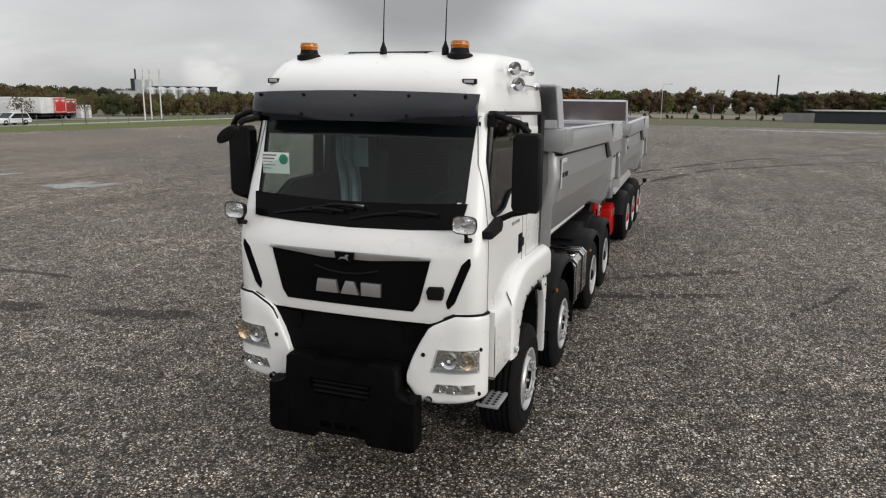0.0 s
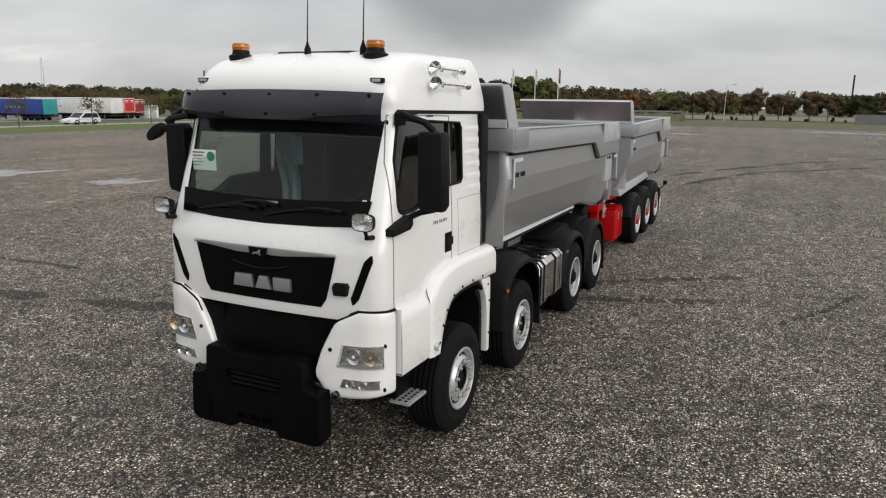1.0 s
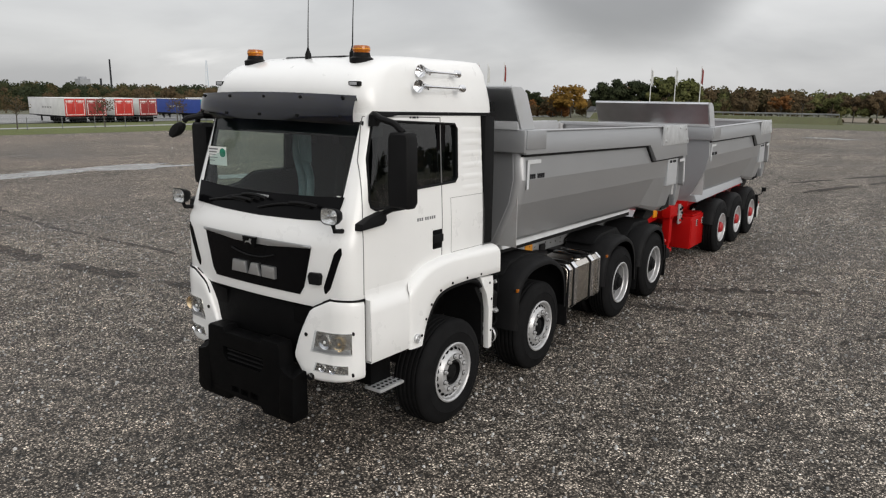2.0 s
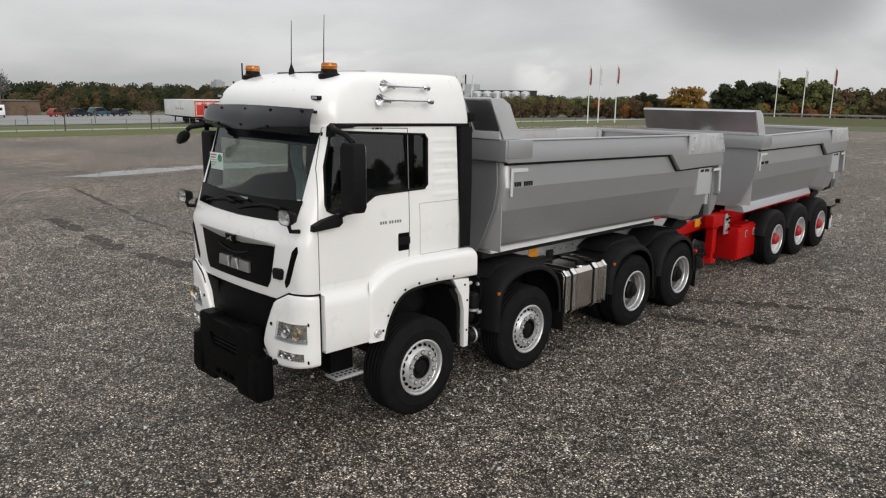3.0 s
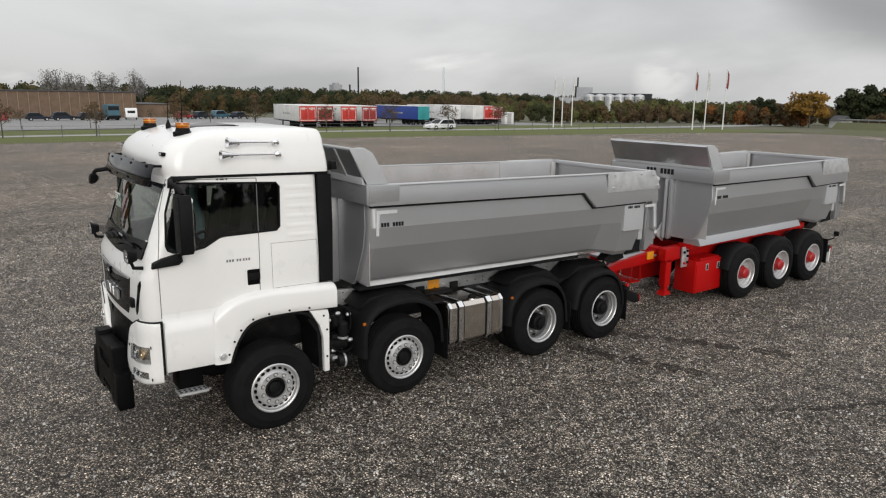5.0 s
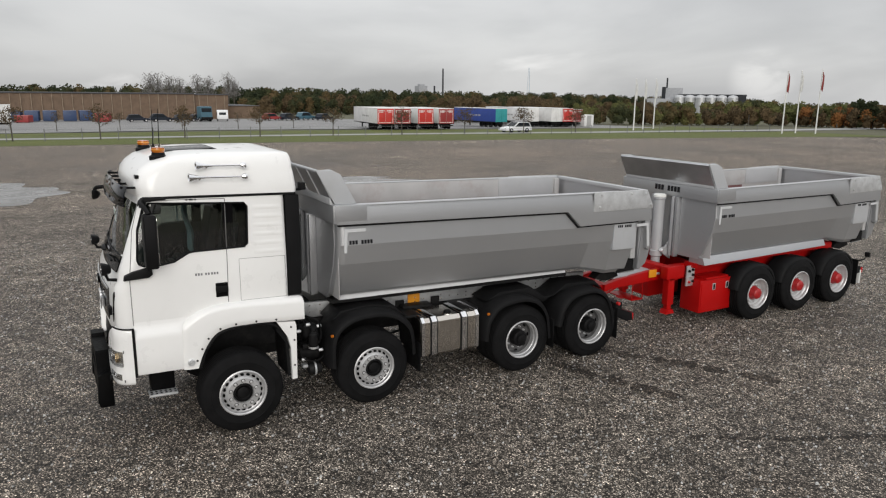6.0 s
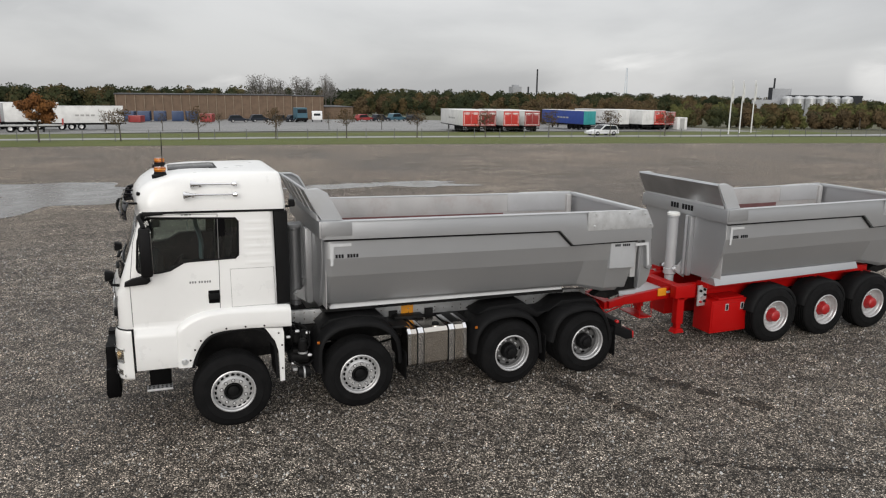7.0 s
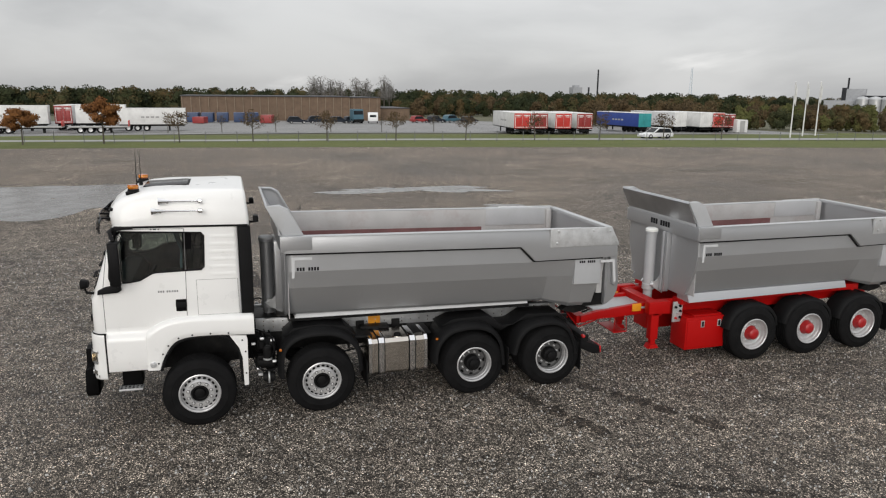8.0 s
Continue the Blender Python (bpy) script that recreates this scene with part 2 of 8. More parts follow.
def gravel_material(name, tone=(1.0, 1.0, 1.0)):
    k = Mat(name)
    flat = k.n.new("ShaderNodeVectorMath")
    flat.operation = "MULTIPLY"
    flat.inputs[1].default_value = (1, 1, 0)
    k.l.new(k.coord, flat.inputs[0])
    k.coord = flat.outputs[0]

    def stones(scale):
        v = k.n.new("ShaderNodeTexVoronoi")
        v.inputs["Scale"].default_value, v.inputs["Randomness"].default_value = scale, 1.0
        k.l.new(k.coord, v.inputs["Vector"])
        c = k.n.new("ShaderNodeSeparateColor")
        k.l.new(v.outputs["Color"], c.inputs[0])
        return v.outputs["Distance"], c.outputs[0], c.outputs[1]

    def tones(value, steps):
        ramp = k.n.new("ShaderNodeValToRGB")
        cr = ramp.color_ramp
        cr.elements[0].color, cr.elements[1].color = (*steps[0][1], 1), (*steps[-1][1], 1)
        for pos, c in steps[1:-1]:
            cr.elements.new(pos).color = (*c, 1)
        k.l.new(value, ramp.inputs[0])
        return ramp.outputs[0]
    d1, t1, u1 = stones(36)
    d2, t2, u2 = stones(72)
    grey = [(0, (0.024, 0.023, 0.022)), (0.26, (0.074, 0.072, 0.069)), (0.52, (0.165, 0.161, 0.155)), (0.76, (0.335, 0.328, 0.318)), (0.90, (0.62, 0.612, 0.60)), (1, (0.80, 0.795, 0.785))]
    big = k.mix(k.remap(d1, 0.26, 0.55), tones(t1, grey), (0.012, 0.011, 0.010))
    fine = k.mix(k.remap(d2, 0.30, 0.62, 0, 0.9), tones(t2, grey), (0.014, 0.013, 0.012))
    col = k.mix(k.remap(u1, 0.40, 0.60), big, fine)

    def times(low, high, fac):
        """Scale the colour between two tones."""
        nonlocal col
        col = k.mix(1.0, col, k.mix(fac, low, high), "MULTIPLY")
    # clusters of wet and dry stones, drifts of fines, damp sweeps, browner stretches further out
    times((0.58, 0.57, 0.56), (1.50, 1.48, 1.45), k.noise(3.2, 6, 0.7, 0.32, 0.70))
    times((0.90, 0.89, 0.88), (1.22, 1.205, 1.18), k.noise(0.55, 6, 0.65, 0.35, 0.68))
    times((0.84, 0.83, 0.82), (1.20, 1.18, 1.14), k.noise(0.11, 6, 0.6, 0.36, 0.66))
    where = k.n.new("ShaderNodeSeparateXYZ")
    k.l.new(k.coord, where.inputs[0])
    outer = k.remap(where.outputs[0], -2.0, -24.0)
    # browner far out, with the paleness of a grazing view put into the colour
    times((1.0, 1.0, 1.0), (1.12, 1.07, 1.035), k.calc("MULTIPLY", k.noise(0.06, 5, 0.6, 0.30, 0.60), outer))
    times((1.0, 1.0, 1.0), (0.92, 0.88, 0.855), k.noise(0.33, 6, 0.65, 0.50, 0.78))
    # streaks raked by traffic along the yard, and small drifts
    times((0.74, 0.722, 0.712), (1.20, 1.19, 1.18), k.noise(0.62, 8, 0.75, 0.36, 0.66, stretch=(1.4, 0.13, 1.0)))
    times((0.74, 0.73, 0.72), (1.22, 1.215, 1.21), k.noise(2.6, 8, 0.8, 0.38, 0.64, stretch=(1.0, 0.5, 1.0)))
    times((0.66, 0.655, 0.65), (1.32, 1.32, 1.315), k.noise(6.0, 3, 0.85, 0.38, 0.64))
    times((0.80, 0.79, 0.785), (1.22, 1.215, 1.21), k.noise(11.0, 4, 0.7, 0.34, 0.68))
    damp = k.noise(0.13, 7, 0.62, 0.44, 0.72, stretch=(0.5, 1.0, 1.0))
    times((1.15, 1.14, 1.12), (0.66, 0.63, 0.61), damp)
    times(tone, tone, 0.5)
    k.put("Base Color", col)
    k.put("Roughness", k.remap(damp, 0, 1, 0.75, 0.5))
    k.put("Specular IOR Level", 0.30)
    height = k.calc("ADD", k.calc("MULTIPLY", d1, -1.0), k.calc("MULTIPLY", d2, -0.5))
    k.bump(height, 1.0, 0.035)
    return k.m


def ground_material(name, a, b, c, scale=0.5, rough=0.9):
    k = Mat(name)
    col = k.mix(k.noise(scale, 6), a, b)
    col = k.mix(k.calc("MULTIPLY", k.noise(scale * 7, 6, 0.65, 0.4, 0.75), 0.6), col, c)
    k.put("Base Color", col)
    k.put("Roughness", rough)
    k.bump(k.noise(14, 5), 0.6, 0.05)
    return k.m


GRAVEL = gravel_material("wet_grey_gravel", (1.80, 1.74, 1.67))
GRASS = ground_material("mown_autumn_grass", (0.068, 0.092, 0.012), (0.098, 0.118, 0.018), (0.10, 0.088, 0.022), 0.25)
FIELD = ground_material("rough_grass_and_scrub", (0.075, 0.078, 0.045), (0.11, 0.11, 0.06), (0.09, 0.075, 0.05), 0.1)
ASPHALT = ground_material("wet_asphalt", (0.15, 0.15, 0.152), (0.22, 0.218, 0.212), (0.115, 0.112, 0.105), 0.12, 0.5)
ROAD = ground_material("pale_road_surface", (0.27, 0.27, 0.265), (0.33, 0.33, 0.325), (0.24, 0.24, 0.235), 0.2, 0.6)
GRASS_DULL = ground_material("dull_autumn_grass", (0.070, 0.080, 0.030), (0.095, 0.10, 0.04), (0.085, 0.07, 0.04), 0.2)
STUBBLE = ground_material("pale_brown_stubble", (0.16, 0.13, 0.095), (0.21, 0.175, 0.13), (0.13, 0.11, 0.075), 0.08)
MUD = gravel_material("dark_wheel_ruts", (0.58, 0.52, 0.47))


def water_material():
    k = Mat("standing_rain_water")
    k.put("Base Color", (0.10, 0.094, 0.088, 1))
    k.put("Roughness", k.remap(k.noise(0.8, 6), 0, 1, 0.14, 0.34))
    k.put("Specular IOR Level", 0.5)
    k.bump(k.noise(3.0, 3), 0.08, 0.02)
    return k.m


WATER = water_material()


def leaf_material(name, tones):
    k = Mat(name)
    g = k.n.new("ShaderNodeNewGeometry")
    ramp = k.n.new("ShaderNodeValToRGB")
    cr = ramp.color_ramp
    cr.elements[0].color, cr.elements[1].color = (*tones[0], 1), (*tones[-1], 1)
    for i, c in enumerate(tones[1:-1], 1):
        e = cr.elements.new(i / (len(tones) - 1))
        e.color = (*c, 1)
    island = k.calc("MULTIPLY", g.outputs["Random Per Island"], 0.24)
    broad = k.calc("MULTIPLY", k.noise(0.16, 4, 0.55, 0.30, 0.70), 0.76)
    k.l.new(k.calc("ADD", island, broad), ramp.inputs[0])
    col = ramp.outputs[0]
    k.put("Base Color", col)
    k.put("Roughness", 0.8)
    k.put("Specular IOR Level", 0.15)
    # light spreads through a crown, so its small leaves shade softly
    soft, up = k.n.new("ShaderNodeVectorMath"), k.n.new("ShaderNodeVectorMath")
    soft.operation, up.operation = "SCALE", "ADD"
    soft.inputs["Scale"].default_value = 0.30
    k.l.new(g.outputs["Normal"], soft.inputs[0])
    k.l.new(soft.outputs[0], up.inputs[0])
    up.inputs[1].default_value = (0.25, -0.25, 0.5)
    k.l.new(up.outputs[0], k.bsdf.inputs["Normal"])
    return k.m


LEAF_DARK = leaf_material("dark_mixed_foliage", [(0.014, 0.020, 0.010), (0.024, 0.032, 0.014), (0.036, 0.042, 0.018), (0.062, 0.050, 0.022)])
LEAF_WOOD = leaf_material("autumn_wood_foliage", [(0.026, 0.032, 0.014), (0.044, 0.050, 0.021), (0.072, 0.062, 0.027), (0.100, 0.066, 0.030), (0.060, 0.066, 0.026)])
LEAF_RUST = leaf_material("rust_brown_leaves", [(0.095, 0.042, 0.018), (0.170, 0.072, 0.025), (0.190, 0.082, 0.025), (0.130, 0.088, 0.034)])
LEAF_BROWN = leaf_material("brown_olive_leaves", [(0.044, 0.034, 0.020), (0.072, 0.052, 0.028), (0.098, 0.066, 0.033), (0.060, 0.056, 0.028)])
LEAF_GOLD = leaf_material("golden_autumn_leaves", [(0.110, 0.064, 0.016), (0.210, 0.115, 0.022), (0.250, 0.135, 0.027)])
LEAF_GREEN = leaf_material("olive_green_leaves", [(0.056, 0.066, 0.023), (0.092, 0.098, 0.033), (0.125, 0.108, 0.040)])
BARE_TWIG = leaf_material("bare_grey_twigs", [(0.140, 0.135, 0.130), (0.200, 0.190, 0.180), (0.170, 0.165, 0.160)])
BARK = surface("tree_bark", (0.085, 0.075, 0.062), 0.9, var=0.3, scale=8, grain=30, relief=0.01)


def paintish(name, rgb, rough=0.45, metal=0.0, var=0.12):
    return surface(name, rgb, rough, metal, var=var, scale=0.8, grain=8, dirt=tuple(c * 0.55 for c in rgb), dirt_amount=0.35)


LAMP_GOLD = surface("warm_lamp_reflector", (0.85, 0.66, 0.42), 0.15, 0.9, var=0.1, scale=12)
TARP_WHITE = paintish("white_trailer_side", (0.68, 0.68, 0.67))
TARP_BLUE = paintish("blue_trailer_curtain", (0.022, 0.055, 0.26))
TARP_TEAL = paintish("teal_trailer_curtain", (0.03, 0.28, 0.29))
TARP_RED = paintish("red_trailer_doors", (0.50, 0.035, 0.028))
TARP_DARKRED = paintish("dark_red_trailer_doors", (0.28, 0.03, 0.03))
CONTAINER_BLUE = paintish("blue_container_steel", (0.026, 0.052, 0.125))
PILASTER = paintish("pale_brick_pilaster", (0.26, 0.20, 0.145), 0.85)
MAST_PALE = paintish("pale_blue_grey_mast", (0.55, 0.63, 0.70), 0.6)
VEHICLE_DARK = paintish("dark_vehicle_paint", (0.025, 0.03, 0.04), 0.3)
VEHICLE_WHITE = paintish("white_car_paint", (0.72, 0.73, 0.74), 0.3)
VEHICLE_GREEN = paintish("teal_lorry_paint", (0.05, 0.12, 0.16), 0.35)
FAR_GLASS = surface("dark_far_glass", (0.02, 0.024, 0.028), 0.12, var=0.1)
BRICK_FAR = paintish("brown_brick_wall", (0.155, 0.105, 0.072), 0.85, var=0.18)
CONCRETE = paintish("grey_concrete", (0.36, 0.36, 0.35), 0.8)
SILO = paintish("pale_steel_silo", (0.50, 0.51, 0.52), 0.4, 0.5)
CLADDING_DARK = paintish("dark_cladding", (0.03, 0.032, 0.036), 0.6)
CLADDING_GREY = paintish("grey_cladding", (0.33, 0.34, 0.36), 0.6)
ROOF_DARK = paintish("dark_roof", (0.05, 0.05, 0.055), 0.7)
POLE_WHITE = paintish("white_flagpole", (0.72, 0.72, 0.71), 0.4)
FLAG_RED = paintish("red_flag_cloth", (0.26, 0.05, 0.045), 0.9)
FLAG_WHITE = paintish("white_flag_cloth", (0.65, 0.65, 0.64), 0.9)
FLAG_YELLOW = paintish("yellow_banner_cloth", (0.6, 0.35, 0.05), 0.9)
RAIL_STEEL = paintish("weathered_rail_steel", (0.24, 0.245, 0.245), 0.6, 0.3)
WIRE = paintish("fence_wire", (0.16, 0.165, 0.165), 0.7, 0.3)


# ---- shape helpers ----
def part(name, bm, mat, parent=None, label="", smooth=32.0, lean=0.0):
    """Link a bmesh as one mesh object, under a thing or a part. lean: how far it sinks per metre of y."""
    if lean:
        for v in bm.verts:
            v.co.z -= lean * v.co.y
    bmesh.ops.recalc_face_normals(bm, faces=bm.faces[:])
    me = bpy.data.meshes.new(name)
    bm.to_mesh(me)
    bm.free()
    for m in (mat if isinstance(mat, (list, tuple)) else (mat,)):
        me.materials.append(m)
    if smooth and me.polygons:
        me.polygons.foreach_set("use_smooth", [True] * len(me.polygons))
        me.set_sharp_from_angle(angle=radians(smooth))
    ob = new(name, me)
    ob.parent = parent
    if label:
        ob["label"] = label
    return ob


def B():
    return bmesh.new()


def box(bm, x0, x1, y0, y1, z0, z1, bevel=0.0, seg=2):
    vs = [bm.verts.new((x, y, z)) for z in (z0, z1) for x, y in ((x0, y0), (x1, y0), (x1, y1), (x0, y1))]
    faces = [bm.faces.new([vs[i] for i in q]) for q in ((3, 2, 1, 0), (4, 5, 6, 7), (0, 1, 5, 4), (1, 2, 6, 5), (2, 3, 7, 6), (3, 0, 4, 7))]
    if bevel:
        bmesh.ops.bevel(bm, geom=list({e for f in faces for e in f.edges}), offset=bevel, segments=seg, affect="EDGES", profile=0.6)
    return bm


def prism(bm, pts, axis, a, b, bevel=0.0, seg=2):
    """Extrude an outline along an axis from a to b. Outline: (y, z) for x, (x, z) for y, (x, y) for z."""
    def at(p, t):
        return {"x": (t, p[0], p[1]), "y": (p[0], t, p[1]), "z": (p[0], p[1], t)}[axis]
    lo, hi = [bm.verts.new(at(p, a)) for p in pts], [bm.verts.new(at(p, b)) for p in pts]
    faces = [bm.faces.new(lo), bm.faces.new(hi[::-1])]
    n = len(pts)
    for i in range(n):
        faces.append(bm.faces.new((lo[i], hi[i], hi[(i + 1) % n], lo[(i + 1) % n])))
    bm.normal_update()
    if bevel:
        rim = [e for f in faces[:2] for e in f.edges]
        bmesh.ops.bevel(bm, geom=rim, offset=bevel, segments=seg, affect="EDGES", profile=0.6)
    bm.normal_update()
    many = [f for f in bm.faces if len(f.verts) > 4]
    if many:
        bmesh.ops.triangulate(bm, faces=many, ngon_method="EAR_CLIP")
    return bm


def grid(bm, rows, close=False, caps=False):
    vr = [[bm.verts.new(p) for p in r] for r in rows]
    n = len(vr[0])
    for a, b in zip(vr, vr[1:]):
        for i in range(n if close else n - 1):
            j = (i + 1) % n
            bm.faces.new((a[i], a[j], b[j], b[i]))
    if caps:
        bm.faces.new(vr[0])
        bm.faces.new(vr[-1][::-1])
    return bm


def lathe(bm, prof, origin, axis="x", n=32, caps=False):
    """Turn a profile of (radius, height along the axis) round an axis through origin."""
    ox, oy, oz = origin
    rows = []
    for r, h in prof:
        ring = []
        for i in range(n):
            c, s = math.cos(2 * math.pi * i / n) * r, math.sin(2 * math.pi * i / n) * r
            ring.append({"x": (ox + h, oy + c, oz + s), "y": (ox + c, oy + h, oz + s), "z": (ox + c, oy + s, oz + h)}[axis])
        rows.append(ring)
    return grid(bm, rows, close=True, caps=caps)


def tube(bm, pts, r, n=8, taper=1.0):
    pts = [Vector(p) for p in pts]
    rows = []
    for i, p in enumerate(pts):
        d = (pts[min(i + 1, len(pts) - 1)] - pts[max(i - 1, 0)]).normalized()
        ref = Vector((0, 0, 1)) if abs(d.z) < 0.9 else Vector((1, 0, 0))
        u = d.cross(ref).normalized()
        w = d.cross(u)
        rr = r * (1 + (taper - 1) * i / (len(pts) - 1))
        rows.append([p + (u * math.cos(2 * math.pi * k / n) + w * math.sin(2 * math.pi * k / n)) * rr for k in range(n)])
    return grid(bm, rows, close=True, caps=True)


def thicken(bm, t, core=(0.0, 3.0, 0.3)):
    """Give a sheet thickness on the side that faces core."""
    bmesh.ops.recalc_face_normals(bm, faces=bm.faces[:])
    bm.normal_update()
    side = 1 if sum(f.calc_area() * ((Vector(core) - f.calc_center_median()).normalized().dot(f.normal)) for f in bm.faces) > 0 else -1
    twin = {v: bm.verts.new(v.co + v.normal * (t * side)) for v in bm.verts[:]}
    faces = bm.faces[:]
    rim = [e for e in bm.edges if len(e.link_faces) == 1]
    for f in faces:
        bm.faces.new([twin[v] for v in reversed(f.verts)])
    for e in rim:
        a, b = e.verts
        bm.faces.new((a, b, twin[b], twin[a]))
    return bm


def carve(ob, *cutters):
    """Cut solid bodies out of a solid body and keep only the result."""
    for c in cutters:
        m = ob.modifiers.new("cut", "BOOLEAN")
        m.operation, m.solver, m.object = "DIFFERENCE", "EXACT", c
    me = bpy.data.meshes.new_from_object(ob.evaluated_get(bpy.context.evaluated_depsgraph_get()))
    ob.modifiers.clear()
    old, ob.data = ob.data, me
    bpy.data.meshes.remove(old)
    for c in cutters:
        gone = c.data
        bpy.data.objects.remove(c)
        bpy.data.meshes.remove(gone)
    me.polygons.foreach_set("use_smooth", [True] * len(me.polygons))
    me.set_sharp_from_angle(angle=radians(30))
    return ob


def lettering(name, text, size, depth, m, mat, parent, label="", squeeze=1.0, bold=0.0):
    """Words in the built-in font as a mesh part: the baseline's middle at m."""
    cu = bpy.data.curves.new(name, "FONT")
    cu.body, cu.size, cu.extrude, cu.align_x, cu.offset = text, size, depth, "CENTER", bold
    tmp = new(name, cu)
    me = bpy.data.meshes.new_from_object(tmp.evaluated_get(bpy.context.evaluated_depsgraph_get()))
    bpy.data.objects.remove(tmp)
    bpy.data.curves.remove(cu)
    me.transform(m @ Matrix.Diagonal((squeeze, 1, 1, 1)))
    me.materials.clear()
    me.materials.append(mat)
    ob = new(name, me)
    ob.parent = parent
    if label:
        ob["label"] = label
    return ob


def thing(name, x, y, z, rz=0.0):
    ob = new(name)
    ob.empty_display_size = 0.2
    ob.matrix_basis = pose(x, y, z, 0, 0, rz)
    return ob


# ---- ground ----
def ground_z(x, y):
    """The yard is level round the lorry and falls away gently outwards."""
    return -0.0145 * max(0.0, math.hypot(x, y - 4) - 18)


def drape(outline_rows, lift):
    return [[(x, y, ground_z(x, y) + lift) for x, y in row] for row in outline_rows]


bm = B()
radii = [0, 6, 12, 18, 24, 32, 42, 55, 70, 90, 115, 145, 180, 220, 270, 340, 450, 650, 1000, 1800, 3200]
rings = [[(r * math.cos(2 * math.pi * i / 96), 4 + r * math.sin(2 * math.pi * i / 96)) for i in range(96)] for r in radii[1:]]
grid(bm, drape(rings, -0.06), close=True)
bm.verts.ensure_lookup_table()
bm.faces.new([bm.verts[i] for i in range(96)])
tagged(part("ground", bm, FIELD, smooth=0), "rough grass and scrub land round the gravel yard", "ground", kind="structure")


def strip(name, mat, near, far, lift, label, category, across=8, kind="structure"):
    """A draped sheet between two lines of the plan."""
    rows = []
    for (ax, ay), (bx, by) in zip(near, far):
        rows.append([(ax + (bx - ax) * i / across, ay + (by - ay) * i / across) for i in range(across + 1)])
    bm = grid(B(), drape(rows, lift))
    for f in bm.faces:
        if f.normal.z < 0:
            f.normal_flip()
    return tagged(part(name, bm, mat, smooth=0), label, category, kind=kind)


def line(points, n):
    """Evenly stepped points along a polyline."""
    seg = [math.dist(a, b) for a, b in zip(points, points[1:])]
    total, out = sum(seg), []
    for i in range(n + 1):
        d, k = total * i / n, 0
        while k < len(seg) - 1 and d > seg[k]:
            d -= seg[k]
            k += 1
        f = d / seg[k]
        out.append((points[k][0] + (points[k + 1][0] - points[k][0]) * f, points[k][1] + (points[k + 1][1] - points[k][1]) * f))
    return out


GRAVEL_EDGE = [(-75, -75), (-68, -30), (-64, -5), (-58.5, 30), (-55, 70), (-54, 98), (-48, 107)]
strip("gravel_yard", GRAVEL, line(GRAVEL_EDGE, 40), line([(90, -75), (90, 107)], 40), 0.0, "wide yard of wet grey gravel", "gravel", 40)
strip("grass_verge", GRASS, line([(-87, -75), (-80.5, -30), (-75, 0), (-73, 30), (-71, 70), (-70, 112)], 30), line(GRAVEL_EDGE[:-1] + [(-50, 112)], 30), 0.012, "mown green verge along the yard", "grass")
strip("road", ROAD, line([(-91, -75), (-84.5, -30), (-79, 0), (-77, 30), (-75.5, 70), (-78, 112), (-86, 160)], 40), line([(-87.5, -75), (-81, -30), (-75.5, 0), (-73.5, 30), (-71.5, 70), (-73, 112), (-79, 160)], 40), 0.012, "pale narrow road behind the verge", "road", 3)
strip("grass_verge_far", GRASS, line([(-104, -75), (-98, -30), (-92, 0), (-90, 30), (-86, 70), (-95, 112)], 30), line([(-91, -75), (-84.5, -30), (-79, 0), (-77, 30), (-75.5, 70), (-78, 112)], 30), 0.012, "grass between road and lorry park", "grass")
strip("lorry_park", ASPHALT, line([(-172, -85), (-172, 0), (-168, 60), (-120, 100)], 30), line([(-100, -85), (-94, -30), (-96, 20), (-91, 60), (-88, 100)], 30), 0.014, "wet asphalt lorry park", "asphalt", 14)
strip("stubble_field", STUBBLE, line([(-60, 262), (0, 265), (90, 255)], 20), line([(-60, 176), (0, 176), (90, 176)], 20), 0.02, "pale brown field beyond the grass", "field", 6)
strip("grass_bank", GRASS_DULL, line([(-60, 150), (0, 150), (90, 150)], 24), line([(-48, 107), (0, 107), (90, 107)], 24), 0.012, "strip of grass beyond the yard", "grass", 4)


def blot(name, mat, cx, cy, rx, ry, lift, label, category, seed, turn=0.0, ragged=0.8):
    rnd = random.Random(seed)
    n = 90
    ph = [(rnd.uniform(0, 6.28), rnd.uniform(0.3, 1) * ragged / (k + 1)) for k in range(1, 15)]
    rows = []
    for f in (0.02, 0.5, 1.0):
        ring = []
        for i in range(n):
            a = 2 * math.pi * i / n
            q = 1 + sum(m * math.sin((k + 2) * a + p) for k, (p, m) in enumerate(ph))
            u, v = rx * f * q * math.cos(a), ry * f * q * math.sin(a)
            c, s = math.cos(radians(turn)), math.sin(radians(turn))
            ring.append((cx + c * u - s * v, cy + s * u + c * v))
        rows.append(ring)
    bm = grid(B(), drape(rows, lift), close=True)
    for f in bm.faces:
        if f.normal.z < 0:
            f.normal_flip()
    return tagged(part(name, bm, mat, smooth=0), label, category, kind="structure")


blot("rain_puddle", WATER, -25.4, -7.4, 5.4, 6.4, 0.006, "shallow rain puddle lying on the gravel", "puddle", 3, -15, 0.4)
blot("rain_puddle", WATER, -24.4, 10.2, 1.5, 3.6, 0.006, "long shallow rain puddle on the gravel", "puddle", 5, -12)
blot("rain_puddle", WATER, 20, 92, 12.0, 3.6, 0.006, "distant strip of standing water on gravel", "puddle", 8, -4)
blot("rain_puddle", WATER, -5, 72.6, 2.4, 1.5, 0.006, "small distant pool of standing water", "puddle", 12, 0)
blot("rain_puddle", WATER, -17.2, 12.2, 0.55, 1.5, 0.006, "small shallow pool on the gravel", "puddle", 21, -35, 1.2)
